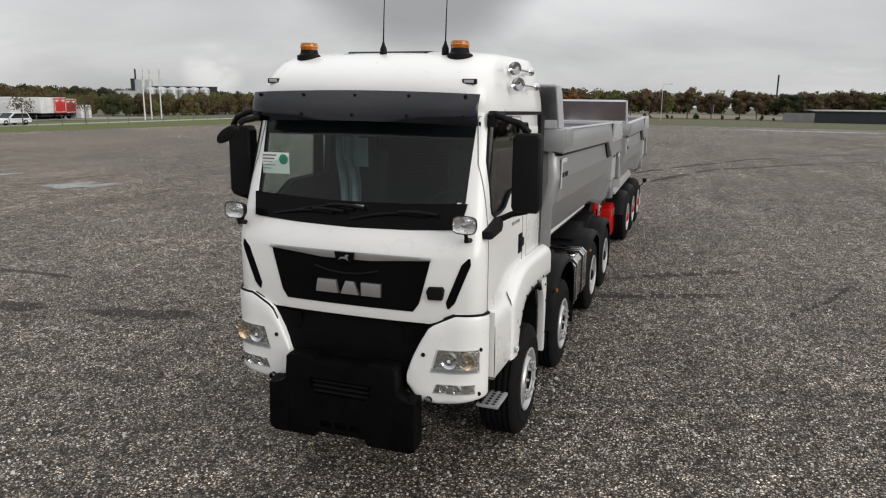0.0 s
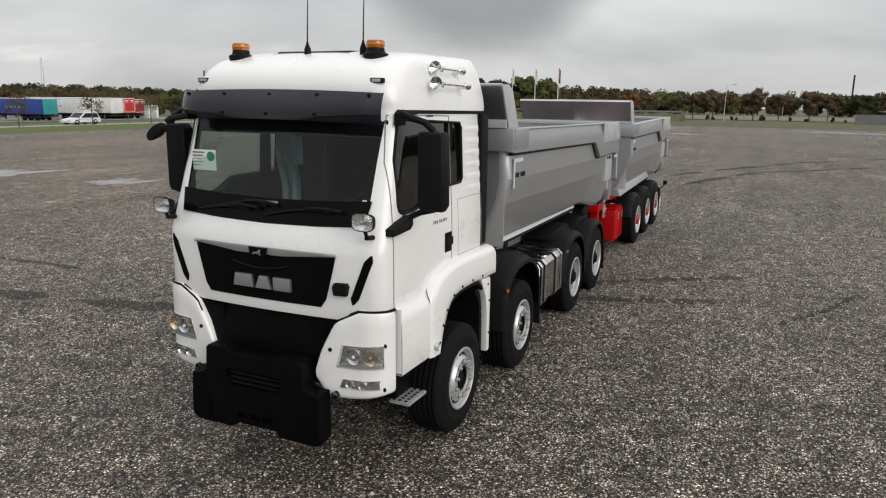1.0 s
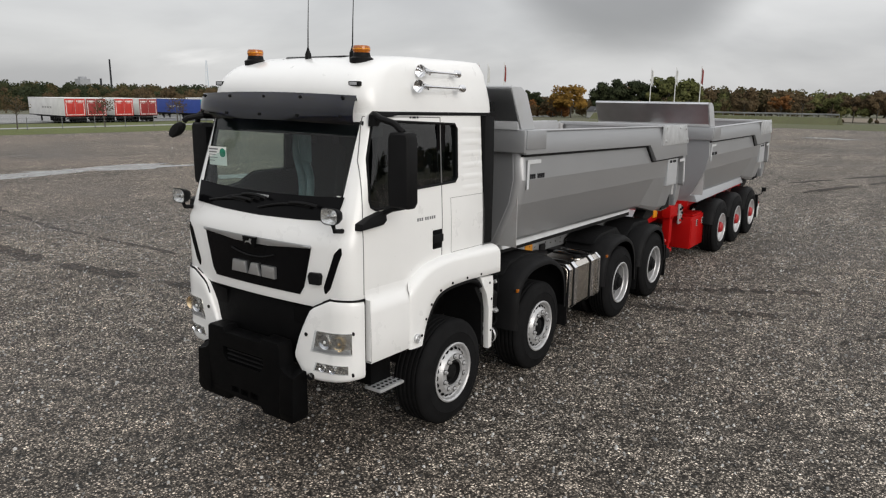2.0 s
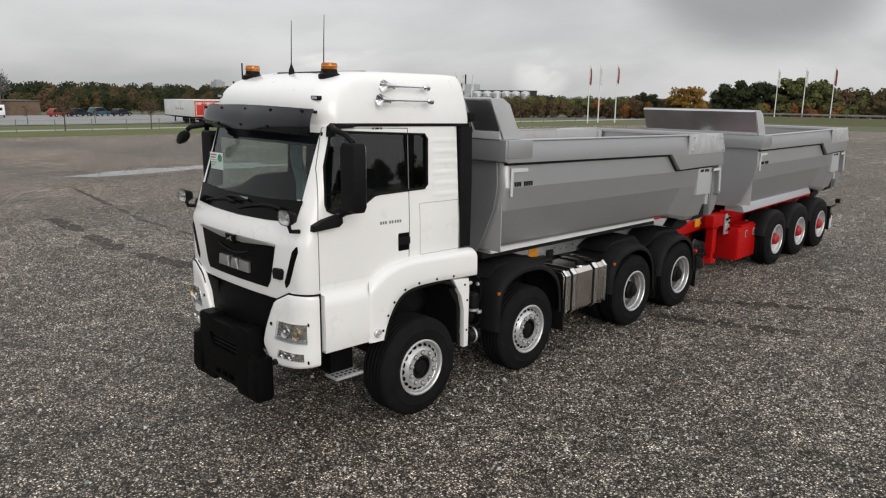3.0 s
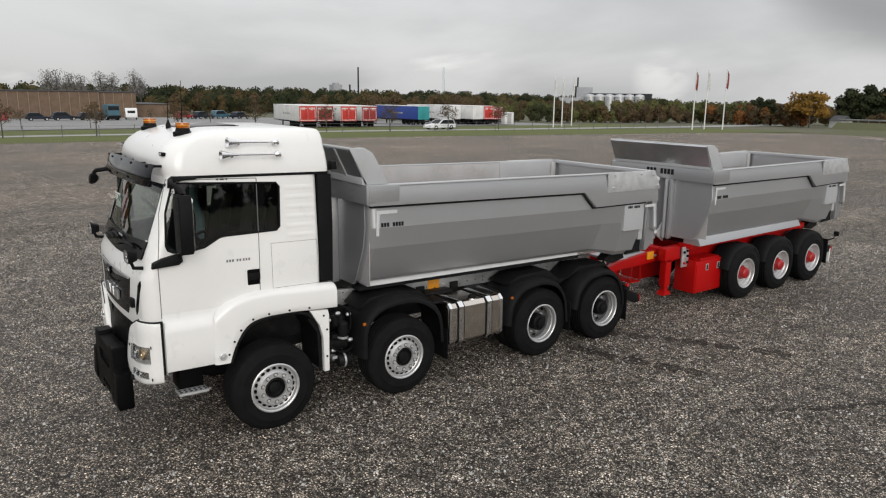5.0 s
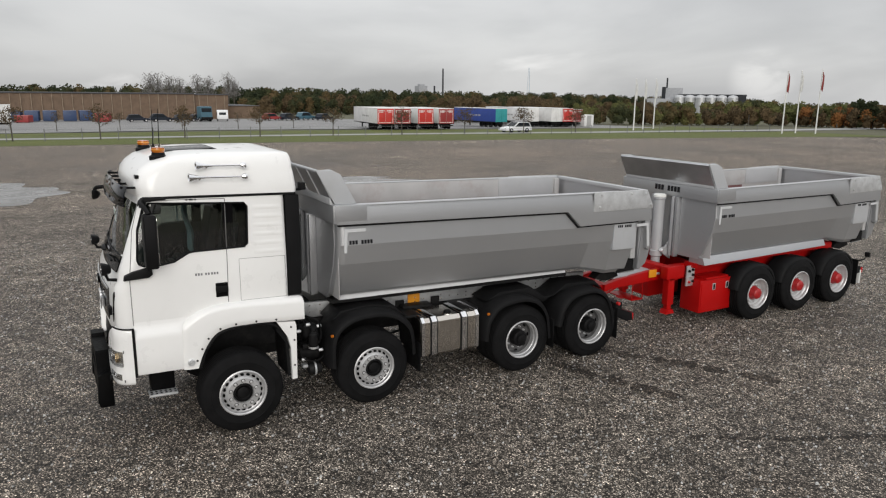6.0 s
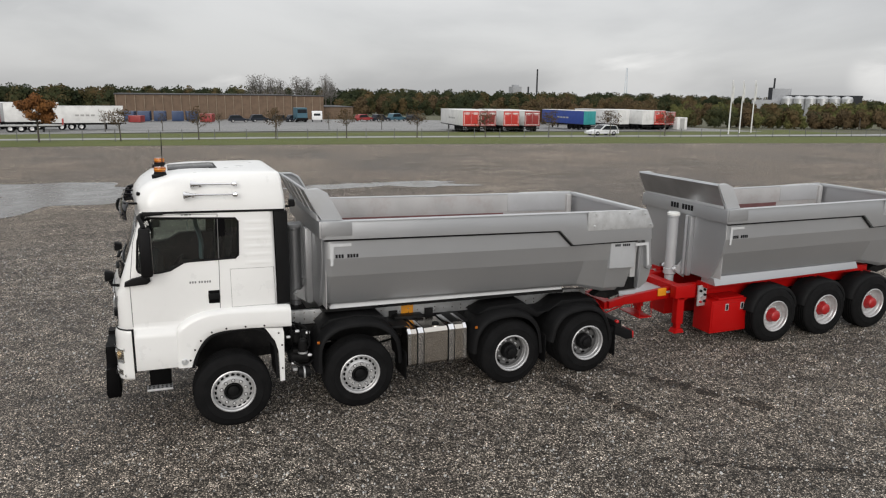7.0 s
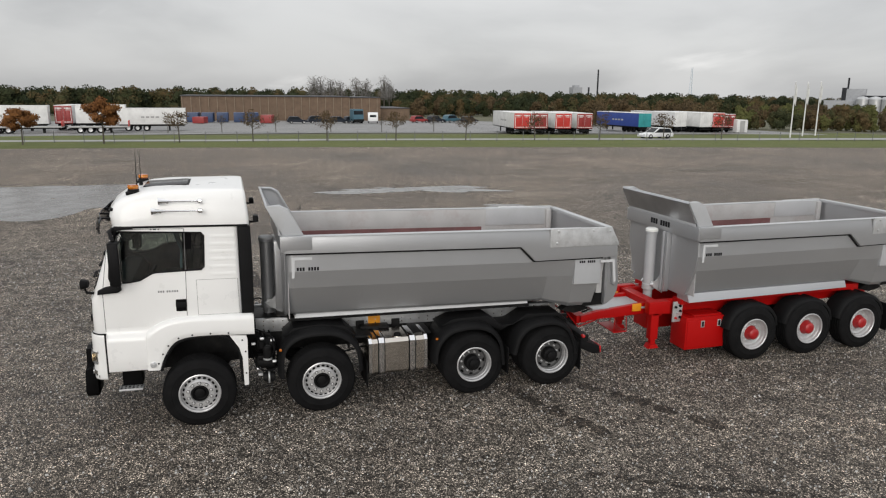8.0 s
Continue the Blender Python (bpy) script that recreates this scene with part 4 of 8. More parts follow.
for s in (-1, 1):
    def lo(x):
        return 0.905 - 0.135 * min(1, max(0, (x - 0.52) / 0.10)) + 0.055 * max(0, (x - 0.75) / 0.4) ** 1.5

    def hi(x):
        return 1.02 + 0.38 * min(1, max(0, (x - 0.52) / 0.18)) ** 0.8 + 0.10 * min(1, max(0, (x - 0.70) / 0.2))
    cols = [(x, bumper_y(x)) for x in [0.52 + 0.34 * i / 8 for i in range(9)] + [0.86 + 0.254 * math.sin(radians(90 * i / 9)) for i in range(1, 10)]]
    cols += [(1.116, -1.224)]
    rows = []
    for x, y in cols:
        a, b = lo(min(x, 1.16)), hi(x)
        q = math.asin(min(1.0, max(0.0, (x - 0.86) / 0.254)))
        ix, iy = -math.sin(q), math.cos(q)
        ring = [(s * (x + 0.035 * ix), y + 0.035 * iy, a - 0.01), (s * (x + 0.008 * ix), y + 0.008 * iy, a + 0.006)]
        ring += [(s * x, y, a + 0.03 + (b - a - 0.07) * j / 7) for j in range(8)]
        ring += [(s * (x + k * ix), y + k * iy, b + h) for k, h in ((0.010, -0.012), (0.035, 0.0), (0.11, 0.006))]
        rows.append(ring)
    tp("gap_panel", box(B(), s * 0.96, s * 1.098, -1.26, -1.194, 0.90, 1.50), PLASTIC)
    seam = [[(s * x, y + 0.010, hi(x) + h) for x, y in cols if x > 0.62] for h in (-0.012, 0.005)]
    tp("bumper_seam", thicken(grid(B(), seam), 0.01), PLASTIC)
    bumper = tp("corner_bumper", thicken(grid(B(), rows), 0.02), WHITE, label="white corner bumper with lamps", smooth=45)

    def patch(x0, x1, z0, z1, off, skew=0.0, n=10):
        return [[(s * (x + skew * (1 - j / 4) * (1 - (x - x0) / (x1 - x0))), bumper_y(x) - off, (z0 + (z1 - z0) * j / 4) + 0.03 * (x - x0)) for x in (x0 + (x1 - x0) * i / n for i in range(n + 1))] for j in range(5)]
    lamp = tp("headlight", thicken(grid(B(), patch(0.775, 1.075, 1.035, 1.215, 0.006, -0.05)), 0.008), LAMP_DARK, bumper, "clear double headlight")
    for x, r, m in ((0.86, 0.062, CHROME), (0.995, 0.062, LAMP_GOLD)):
        y = bumper_y(x)
        tp("reflector", lathe(B(), [(r, -0.012), (r * 0.8, 0.0), (r * 0.5, 0.012), (0.02, 0.016)], (s * x, y - 0.010, 1.135), "y", 20), m, lamp)
        tp("bulb", lathe(B(), [(0.0, -0.012), (0.012, -0.008), (0.014, 0.0)], (s * x, y - 0.014, 1.135), "y", 12), LAMP_GOLD if x > 0.9 else PAPER, lamp)
    tp("trim_strip", thicken(grid(B(), patch(0.76, 1.07, 1.038, 1.075, 0.014, -0.04)), 0.006), GALV, lamp)
    tp("lens", thicken(grid(B(), patch(0.765, 1.082, 1.028, 1.222, 0.022, -0.055)), 0.004), LENS, lamp).visible_shadow = False
    fog = tp("fog_lamp", thicken(grid(B(), patch(0.765, 1.05, 0.862, 0.935, 0.005, -0.03)), 0.006), LAMP_DARK, bumper)
    for x in (0.82, 0.93):
        tp("reflector", lathe(B(), [(0.034, -0.012), (0.026, 0.0), (0.012, 0.006)], (s * x, bumper_y(x) - 0.004, 0.90), "y", 16), CHROME, fog)
    tp("lens", thicken(grid(B(), patch(0.76, 1.055, 0.858, 0.939, 0.016, -0.03)), 0.004), LENS, fog).visible_shadow = False
    for x, z in ((0.655, 1.165), (1.08, 1.225), (1.075, 0.865)):
        tp("parking_sensor", lathe(B(), [(0.017, 0.0), (0.017, -0.006), (0.010, -0.008)], (s * x, bumper_y(x), z), "y", 12, True), PLASTIC, bumper)

tp("bumper_centre", prism(B(), [(-1.40, 0.86), (-1.36, 0.82), (-1.0, 0.82), (-1.0, 1.44), (-1.33, 1.44), (-1.375, 1.30), (-1.40, 1.10)], "x", -0.66, 0.66, 0.01), MATT_BLACK, label="black lower bumper centre")
for s in (-1, 1):
    tp("bumper_wedge", prism(B(), [(s * 0.45, 1.36), (s * 0.62, 1.38), (s * 0.88, 1.50), (s * 0.90, 1.46), (s * 0.66, 1.22), (s * 0.45, 1.22)], "y", -1.385, -1.15), MATT_BLACK)

# black mounting guard standing in front of the bumper
GUARD = [(-0.62, 0.43), (-0.60, 0.42), (-0.24, 0.42), (-0.21, 0.47), (0.21, 0.47), (0.24, 0.42), (0.60, 0.42), (0.62, 0.43), (0.64, 0.52), (0.635, 0.80), (0.61, 0.84), (0.52, 0.875), (0.49, 0.90), (0.475, 1.09), (0.455, 1.11), (0.26, 1.115), (0.235, 1.075), (-0.235, 1.075), (-0.26, 1.115), (-0.455, 1.11), (-0.475, 1.09), (-0.49, 0.90), (-0.52, 0.875), (-0.61, 0.84), (-0.635, 0.80), (-0.64, 0.52)]
guard = part("plough_mount", prism(B(), GUARD, "y", -1.60, -1.44, 0.015), MATT_BLACK, None, "", 30, 0)
slots = [part("cut", box(B(), x - 0.05, x + 0.05, -1.7, -1.56, 0.52, 0.575), MATT_BLACK) for x in (-0.13, 0.0, 0.13)]
slots.append(part("cut", prism(B(), [(-0.27, 0.86), (-0.22, 0.80), (0.22, 0.80), (0.27, 0.86), (0.27, 0.935), (-0.27, 0.935)], "y", -1.7, -1.54), MATT_BLACK))
carve(guard, *slots)
guard.parent = truck
tagged(guard, "thick black plough mounting guard")
for i in range(3):
    tp("guard_rib", box(B(), -0.25, 0.25, -1.575, -1.535, 0.812 + i * 0.042, 0.828 + i * 0.042), PLASTIC, guard, lean=0)
for s in (-1, 1):
    tp("guard_shoulder", prism(B(), [(-1.62, 0.50), (-1.60, 0.84), (-1.50, 0.875), (-1.44, 0.86), (-1.44, 0.46), (-1.60, 0.44)], "x", s * 0.47, s * 0.645, 0.012), MATT_BLACK, guard, lean=0)
    tp("guard_tube", lathe(B(), [(0.03, 0), (0.03, 0.10), (0.018, 0.10), (0.018, 0.02)], (s * 0.70, -1.47, 0.83), "y", 14), CHASSIS, guard, lean=0)

# grille, trim and badges
rows = []
for j in range(7):
    f = j / 6
    z, w = 1.49 + 0.41 * f, 0.555 + 0.030 * min(1.0, f * 8) + 0.108 * f
    rows.append([(w * k / 12, cab_front(w * k / 12, z) - 0.006, z + (0.012 if j == 6 else 0) - 0.03 * (1 - f) * (1 - (k / 12) ** 2) * 0) for k in range(-12, 13)])
grille = tp("grille", thicken(grid(B(), rows), 0.018), GLOSS_BLACK, label="gloss black radiator grille")

def trim_dip(k):
    """How far the trim's lower edge hangs: nothing at its ends, most round the badge."""
    return min(1.0, max(0.0, (16 - abs(k)) / 11)) ** 1.3


rows = []
for j in range(3):
    rows.append([(0.70 * k / 16, cab_front(0.70 * k / 16, 1.9) - 0.022 - 0.004 * (j == 1), (1.927, 1.912 - 0.010 * trim_dip(k), 1.902 - 0.034 * trim_dip(k))[j]) for k in range(-16, 17)])
tp("grille_trim", thicken(grid(B(), rows), 0.012), SILVER_LETTER, grille, "satin silver grille trim")
badge = tp("badge", prism(B(), [(-0.085, 1.925), (0.085, 1.925), (0.068, 1.838), (-0.068, 1.838)], "y", -1.475, -1.44, 0.006), GLOSS_BLACK, grille)
tp("badge_mark", prism(B(), [(-0.045, 1.862), (-0.03, 1.885), (0.01, 1.89), (0.02, 1.908), (0.045, 1.905), (0.03, 1.885), (0.038, 1.862), (0.015, 1.875), (-0.025, 1.875)], "y", -1.481, -1.474), SILVER_LETTER, badge)
for x0, x1, lean_in in ((-0.265, -0.065, 0.02), (-0.045, 0.115, 0.045), (0.135, 0.30, 0.0)):
    tp("maker_plate", prism(B(), [(x0, 1.585), (x1, 1.585), (x1 - lean_in, 1.69), (x0 + lean_in, 1.69)], "y", -1.462, -1.43, 0.006), SILVER_LETTER, grille)
tp("grille_blade", tube(B(), [(x, cab_front(x, 1.80) - 0.016, 1.80 - 0.05 * (1 - (x / 0.3) ** 2)) for x in (-0.28 + 0.07 * i for i in range(9))], 0.008, 6), PLASTIC, grille)
tp("radar_cover", prism(B(), [(0.665, 1.665), (0.685, 1.70), (0.79, 1.705), (0.805, 1.68), (0.79, 1.605), (0.68, 1.60)], "y", -1.425, -1.37, 0.006), PLASTIC)
for s in (-1, 1):
    rows = [[(s * (x + dx), cab_front(x + dx, z) - 0.004, z) for dx in ((0, 0.02, 0.045, 0.07) if 0.1 < f < 0.9 else (0.03, 0.035, 0.04, 0.045))] for f, x, z in ((i / 8, 0.795 + 0.155 * i / 8, 1.535 + 0.40 * i / 8) for i in range(9))]
    tp("air_slot", thicken(grid(B(), rows), 0.012), GLOSS_BLACK)

# sun visor, markers, beacons, aerials, hatch, horns
def visor_y(x, f):
    """The visor bows forward in the middle and sweeps back to the cab at its ends."""
    return -1.295 + 0.085 * (abs(x) / 0.975) ** 2.4 + 0.040 * (abs(x) / 0.975) ** 12 + (0.085 - 0.045 * abs(x)) * f - 0.022 * math.sin(math.pi * f)


rows = []
for j in range(7):
    f = j / 6
    rows.append([(x, visor_y(x, f), 2.905 + 0.232 * f + 0.022 * math.cos(x * 1.5)) for x in (0.975 * math.sin(1.5708 * k / 16) for k in range(-16, 17))])
visor = tp("sun_visor", thicken(grid(B(), rows), 0.006), SMOKED, label="smoked dark blue acrylic sun visor", smooth=60)
for x in (-0.88, -0.45, 0.0, 0.45, 0.88):
    for f in (0.86, 0.22):
        tp("visor_screw", lathe(B(), [(0.013, -0.010), (0.013, 0.010)], (x, visor_y(x, f), 2.92 + 0.232 * f), "y", 10, True), PLASTIC, visor)
    tp("visor_bracket", box(B(), x - 0.012, x + 0.012, visor_y(x, 0.86), -1.02, 3.10, 3.125), PLASTIC, visor)
for s in (-1, 1):
    mk = tp("marker_lamp", box(B(), s * 0.855 - 0.055, s * 0.855 + 0.055, cab_front(0.855, 3.235, 0.228) - 0.016, cab_front(0.855, 3.235, 0.228) + 0.03, 3.215, 3.255, 0.008), PLASTIC)
    tp("lens", box(B(), s * 0.855 - 0.038, s * 0.855 + 0.038, cab_front(0.855, 3.235, 0.228) - 0.021, cab_front(0.855, 3.235, 0.228), 3.223, 3.247, 0.004), LIGHT_GREY, mk)
    be = tp("beacon", lathe(B(), [(0.10, -0.075), (0.105, -0.005), (0.078, 0.01), (0.072, 0.035), (0.072, 0.042)], (s * 0.68, -0.735, 3.458), "z", 28, True), PLASTIC, label="orange flashing beacon on black base")
    tp("lens", lathe(B(), [(0.070, 0.042), (0.075, 0.06), (0.075, 0.085), (0.068, 0.10), (0.0, 0.106)], (s * 0.68, -0.735, 3.458), "z", 28), AMBER, be)
    tp("lens_cap", lathe(B(), [(0.072, 0.068), (0.0765, 0.070), (0.0765, 0.076), (0.072, 0.078)], (s * 0.68, -0.735, 3.458), "z", 28), ORANGE, be)
for x, h in ((0.0, 0.43), (0.545, 0.45)):
    ae = tp("aerial_base", lathe(B(), [(0.032, -0.07), (0.030, -0.03), (0.028, 0.01), (0.012, 0.05), (0.008, 0.07)], (x, -0.70, 3.495), "z", 14, True), PLASTIC)
    tp("aerial", tube(B(), [(x, -0.70, 3.55), (x + 0.004, -0.695, 3.55 + h * 0.5), (x + 0.012, -0.69, 3.55 + h)], 0.006, 6, 0.5), PLASTIC, ae, "thin black whip aerial")
hatch = tp("roof_hatch", prism(B(), [(-0.64, 3.43), (-0.64, 3.486), (-0.62, 3.494), (-0.06, 3.527), (-0.03, 3.523), (-0.03, 3.46)], "x", -0.36, 0.36, 0.006), GLOSS_BLACK, label="dark glass roof hatch")
tp("hatch_seal", prism(B(), [(-0.67, 3.42), (-0.67, 3.472), (0.0, 3.518), (0.0, 3.45)], "x", -0.385, 0.385, 0.006), PLASTIC, hatch)
for yb, ye, x, z in ((-0.385, 0.17, 0.995, 3.365), (-0.48, 0.17, 1.05, 3.235)):
    horn = tp("air_horn", lathe(B(), [(0.001, 0.05), (0.03, 0.03), (0.050, 0.006), (0.055, 0.0), (0.050, 0.012), (0.035, 0.06), (0.02, 0.12), (0.012, 0.2), (0.010, ye - yb - 0.05), (0.02, ye - yb - 0.045), (0.035, ye - yb - 0.02), (0.035, ye - yb + 0.02), (0.02, ye - yb + 0.03)], (x + 0.048, yb, z), "y", 22, True), CHROME, label="long chrome air horn")
    for y in (yb + 0.12, ye - 0.01):
        tp("horn_foot", box(B(), x - 0.03, x + 0.06, y - 0.012, y + 0.012, z - 0.03, z + 0.006, 0.004), CHROME, horn)

# small work lamps behind the roof
for x in (0.92, -0.92):
    rl = tp("rear_work_lamp", box(B(), x - 0.06, x + 0.06, 0.88, 0.96, 3.03, 3.13, 0.02), PLASTIC, label="small black work lamp behind the cab")
    tp("lens", box(B(), x - 0.045, x + 0.045, 0.958, 0.966, 3.045, 3.115, 0.006), LAMP_SILVER, rl)
    tp("lamp_foot", box(B(), x - 0.02, x + 0.02, 0.78, 0.90, 3.02, 3.05, 0.006), PLASTIC, rl)
# shelf with brackets over the tanks
for s in (-1, 1):
    tp("tank_shelf", box(B(), s * 0.44, s * 0.62, 2.50, 2.98, 1.155, 1.20, 0.008), CHASSIS)
    for y in (2.45, 3.05):
        tp("shelf_bracket", box(B(), s * 0.445, s * 0.475, y, y + 0.14, 1.13, 1.26, 0.008), CHASSIS)

# mirrors and work lamps
for s in (-1, 1):
    mi = 1.205 if s > 0 else 1.12
    m = tp("mirror_housing", prism(B(), [(s * mi, 2.30), (s * (mi + 0.02), 2.255), (s * (mi + 0.195), 2.255), (s * (mi + 0.222), 2.30), (s * (mi + 0.218), 2.82), (s * (mi + 0.195), 2.860), (s * (mi + 0.03), 2.860), (s * mi, 2.82)], "y", -1.04, -0.90, 0.035, 3), PLASTIC, label="tall black wing mirror")
    tp("mirror_glass", box(B(), s * 1.235, s * 1.40, -0.899, -0.893, 2.46, 2.83, 0.003), MIRROR, m)
    tp("mirror_glass", box(B(), s * 1.235, s * 1.40, -0.899, -0.893, 2.30, 2.44, 0.003), MIRROR, m)
    arm = tp("mirror_arm", tube(B(), [(s * 1.02, -0.90, 2.985), (s * 1.06, -1.0, 2.99), (s * 1.14, -1.03, 2.965), (s * 1.25, -1.0, 2.93), (s * 1.32, -0.97, 2.86)], 0.026, 10), PLASTIC)
    tp("arm_cover", prism(B(), [(-1.03, 2.90), (-1.02, 2.99), (-0.98, 3.02), (-0.74, 3.008), (-0.74, 2.985), (-0.95, 2.965), (-0.97, 2.90)], "x", s * 1.0, s * 1.075, 0.012), PLASTIC, arm)
    low = tp("lower_mirror_arm", prism(B(), [(-1.26, 2.075), (-1.25, 2.13), (-1.16, 2.175), (-1.0, 2.21), (-0.955, 2.205), (-0.945, 2.13), (-0.99, 2.095)], "x", s * 1.04, s * 1.135, 0.02), PLASTIC)
    tp("arm_stay", tube(B(), [(s * 1.11, -0.98, 2.19), (s * 1.20, -0.97, 2.235), (s * 1.32, -0.96, 2.265)], 0.024, 8), PLASTIC, low)
    lx, ly, lz = (0.978, -1.470, 2.205) if s > 0 else (-1.0, -1.455, 2.19)

    def lamp_ring(w, h, y, n=24):
        """A ring between ellipse and rectangle."""
        pts = []
        for i in range(n):
            a = 2 * math.pi * i / n
            c, q = math.cos(a), math.sin(a)
            pts.append((lx + w * math.copysign(abs(c) ** 0.6, c), ly + y, lz + h * math.copysign(abs(q) ** 0.6, q)))
        return pts
    wl_ = tp("work_lamp", grid(B(), [lamp_ring(0.02, 0.02, 0.10), lamp_ring(0.06, 0.045, 0.09), lamp_ring(0.088, 0.062, 0.04), lamp_ring(0.096, 0.070, 0.0), lamp_ring(0.090, 0.064, -0.006), lamp_ring(0.088, 0.062, 0.002)], close=True), PLASTIC, label="bright rounded work lamp at the windscreen corner")
    tp("reflector", grid(B(), [lamp_ring(0.088, 0.062, 0.0), lamp_ring(0.07, 0.05, 0.010), lamp_ring(0.04, 0.03, 0.022), lamp_ring(0.002, 0.002, 0.024)], close=True), LAMP_SILVER, wl_)
    tp("bulb", lathe(B(), [(0.0, -0.012), (0.018, -0.008), (0.022, 0.02)], (lx, ly, lz), "y", 12), CHROME, wl_)
    tp("lens", grid(B(), [lamp_ring(0.090, 0.064, -0.006), lamp_ring(0.06, 0.043, -0.016), lamp_ring(0.002, 0.002, -0.02)], close=True), LENS, wl_).visible_shadow = False
    tp("lamp_bracket", tube(B(), [(lx, ly + 0.04, lz - 0.06), (lx, ly + 0.06, 2.08), (lx, ly + 0.15, 2.07)], 0.02, 8), PLASTIC, wl_)
fm = tp("front_mirror", lathe(B(), [(0.0, -0.03), (0.085, -0.025), (0.105, 0.0), (0.085, 0.05), (0.04, 0.075), (0.0, 0.08)], (-1.095, -1.37, 2.80), "y", 22), PLASTIC, label="black front mirror on a bent arm")
for v in fm.data.vertices:
    v.co.z = 2.825 + (v.co.z - 2.825) * 0.55 + (v.co.x + 1.095) * 0.5
tp("front_mirror_arm", tube(B(), [(-0.98, -1.36, 2.88), (-0.95, -1.34, 2.91), (-0.90, -1.24, 2.93), (-0.88, -1.08, 2.95)], 0.026, 8), PLASTIC, fm)

# inside the cab
floor_ = tp("cab_floor", box(B(), -1.0, 1.0, -1.3, 0.58, 1.525, 1.56), DARK_CLOTH)
tp("dashboard", prism(B(), [(-1.30, 1.56), (-1.27, 2.05), (-1.10, 2.16), (-0.86, 2.14), (-0.78, 2.02), (-0.84, 1.56)], "x", -0.98, 0.98, 0.03), DARK_CLOTH, label="dark grey dashboard")
tp("rear_wall_trim", box(B(), -1.0, 1.0, 0.52, 0.585, 1.56, 2.93, 0.02), DARK_CLOTH)
tp("headlining", box(B(), -0.98, 0.98, -0.95, 0.56, 2.90, 2.945), DARK_CLOTH)
tp("roof_shelf", box(B(), -0.96, 0.96, -1.04, -0.78, 2.80, 2.945, 0.03), DARK_CLOTH)
tp("bunk", box(B(), -0.98, 0.98, 0.16, 0.55, 1.75, 2.02, 0.04), DARK_CLOTH)
for s in (-1, 1):
    seat = tp("seat", box(B(), s * 0.56 - 0.25, s * 0.56 + 0.25, -0.55, -0.02, 1.80, 1.98, 0.05, 3), SEAT_CLOTH, label="high-backed cab seat")
    tp("backrest", prism(B(), [(-0.10, 1.95), (0.03, 1.93), (0.14, 2.62), (0.02, 2.66)], "x", s * 0.56 - 0.24, s * 0.56 + 0.24, 0.04, 3), SEAT_CLOTH, seat)
    tp("headrest", prism(B(), [(0.03, 2.62), (0.13, 2.62), (0.15, 2.84), (0.05, 2.84)], "x", s * 0.56 - 0.13, s * 0.56 + 0.13, 0.035, 3), SEAT_CLOTH, seat)
    tp("seat_base", box(B(), s * 0.56 - 0.2, s * 0.56 + 0.2, -0.45, -0.05, 1.56, 1.80, 0.03), DARK_CLOTH, seat)
# thin protective film over the driver's seat and hanging from the roof shelf
def sheet_of_film(x0, x1, y, z0, z1, seed):
    rnd = random.Random(seed)
    ph = [rnd.uniform(0, 6.28) for _ in range(4)]
    rows = []
    for j in range(9):
        z = z0 + (z1 - z0) * j / 8
        taper = 0.75 + 0.25 * j / 8
        rows.append([((x0 + x1) / 2 + (x1 - x0) / 2 * taper * (k / 8 * 2 - 1), y + 0.03 * math.sin(k * 1.4 + ph[0] + j * 0.3) + 0.02 * math.sin(j * 1.1 + ph[1]) + 0.08 * (1 - j / 8), z + 0.02 * math.sin(k + ph[2])) for k in range(9)])
    return thicken(grid(B(), rows), 0.004)


tp("seat_cover", sheet_of_film(-0.68, -0.44, -0.30, 2.05, 2.80, 5), FILM, label="hanging strip of pale blue protective film")
tp("paper_tag", box(B(), -0.43, -0.29, -0.42, -0.416, 2.50, 2.76), FILM)
wheel_c = Vector((0.56, -0.66, 2.13))
sw = [(wheel_c.x + 0.235 * math.cos(a), wheel_c.y + 0.235 * math.sin(a) * 0.55, wheel_c.z + 0.235 * math.sin(a) * 0.83) for a in (i / 24 * 2 * math.pi for i in range(25))]
steer = tp("steering_wheel", tube(B(), sw, 0.018, 8), PLASTIC)
tp("steering_hub", box(B(), 0.44, 0.68, -0.70, -0.62, 2.09, 2.17, 0.03), PLASTIC, steer)
tp("steering_column", tube(B(), [tuple(wheel_c), (0.56, -0.95, 1.85)], 0.04, 8), PLASTIC, steer)
# notice behind the windscreen
cx, cz = -0.795, 2.56
yb = cab_front(cx, cz) + 0.024
card = tp("windscreen_card", prism(B(), [(-0.925, 2.475), (-0.66, 2.475), (-0.66, 2.65), (-0.925, 2.65)], "y", yb - 0.004, yb), PAPER, label="white card with a green dot behind the windscreen")
tp("green_dot", lathe(B(), [(0.042, 0.0), (0.042, -0.003)], (-0.712, yb - 0.004, 2.595), "y", 20, True), GREEN_DOT, card)
for i in range(5):
    tp("print_line", box(B(), -0.91, -0.91 + (0.13, 0.11, 0.09, 0.12, 0.08)[i], yb - 0.007, yb - 0.003, 2.632 - i * 0.028 - (0.012 if i < 2 else 0.006), 2.632 - i * 0.028), PALE_INK, card)
tp("screen_label", box(B(), 0.845, 0.875, cab_front(0.86, 2.33) - 0.003, cab_front(0.86, 2.33) + 0.012, 2.315, 2.335), PAPER, screen)
bm = B()
for i in range(4):
    box(bm, -0.05 + i * 0.04, -0.018 + i * 0.04, cab_front(0, 2.25) - 0.004, cab_front(0, 2.25) + 0.004, 2.262, 2.282)
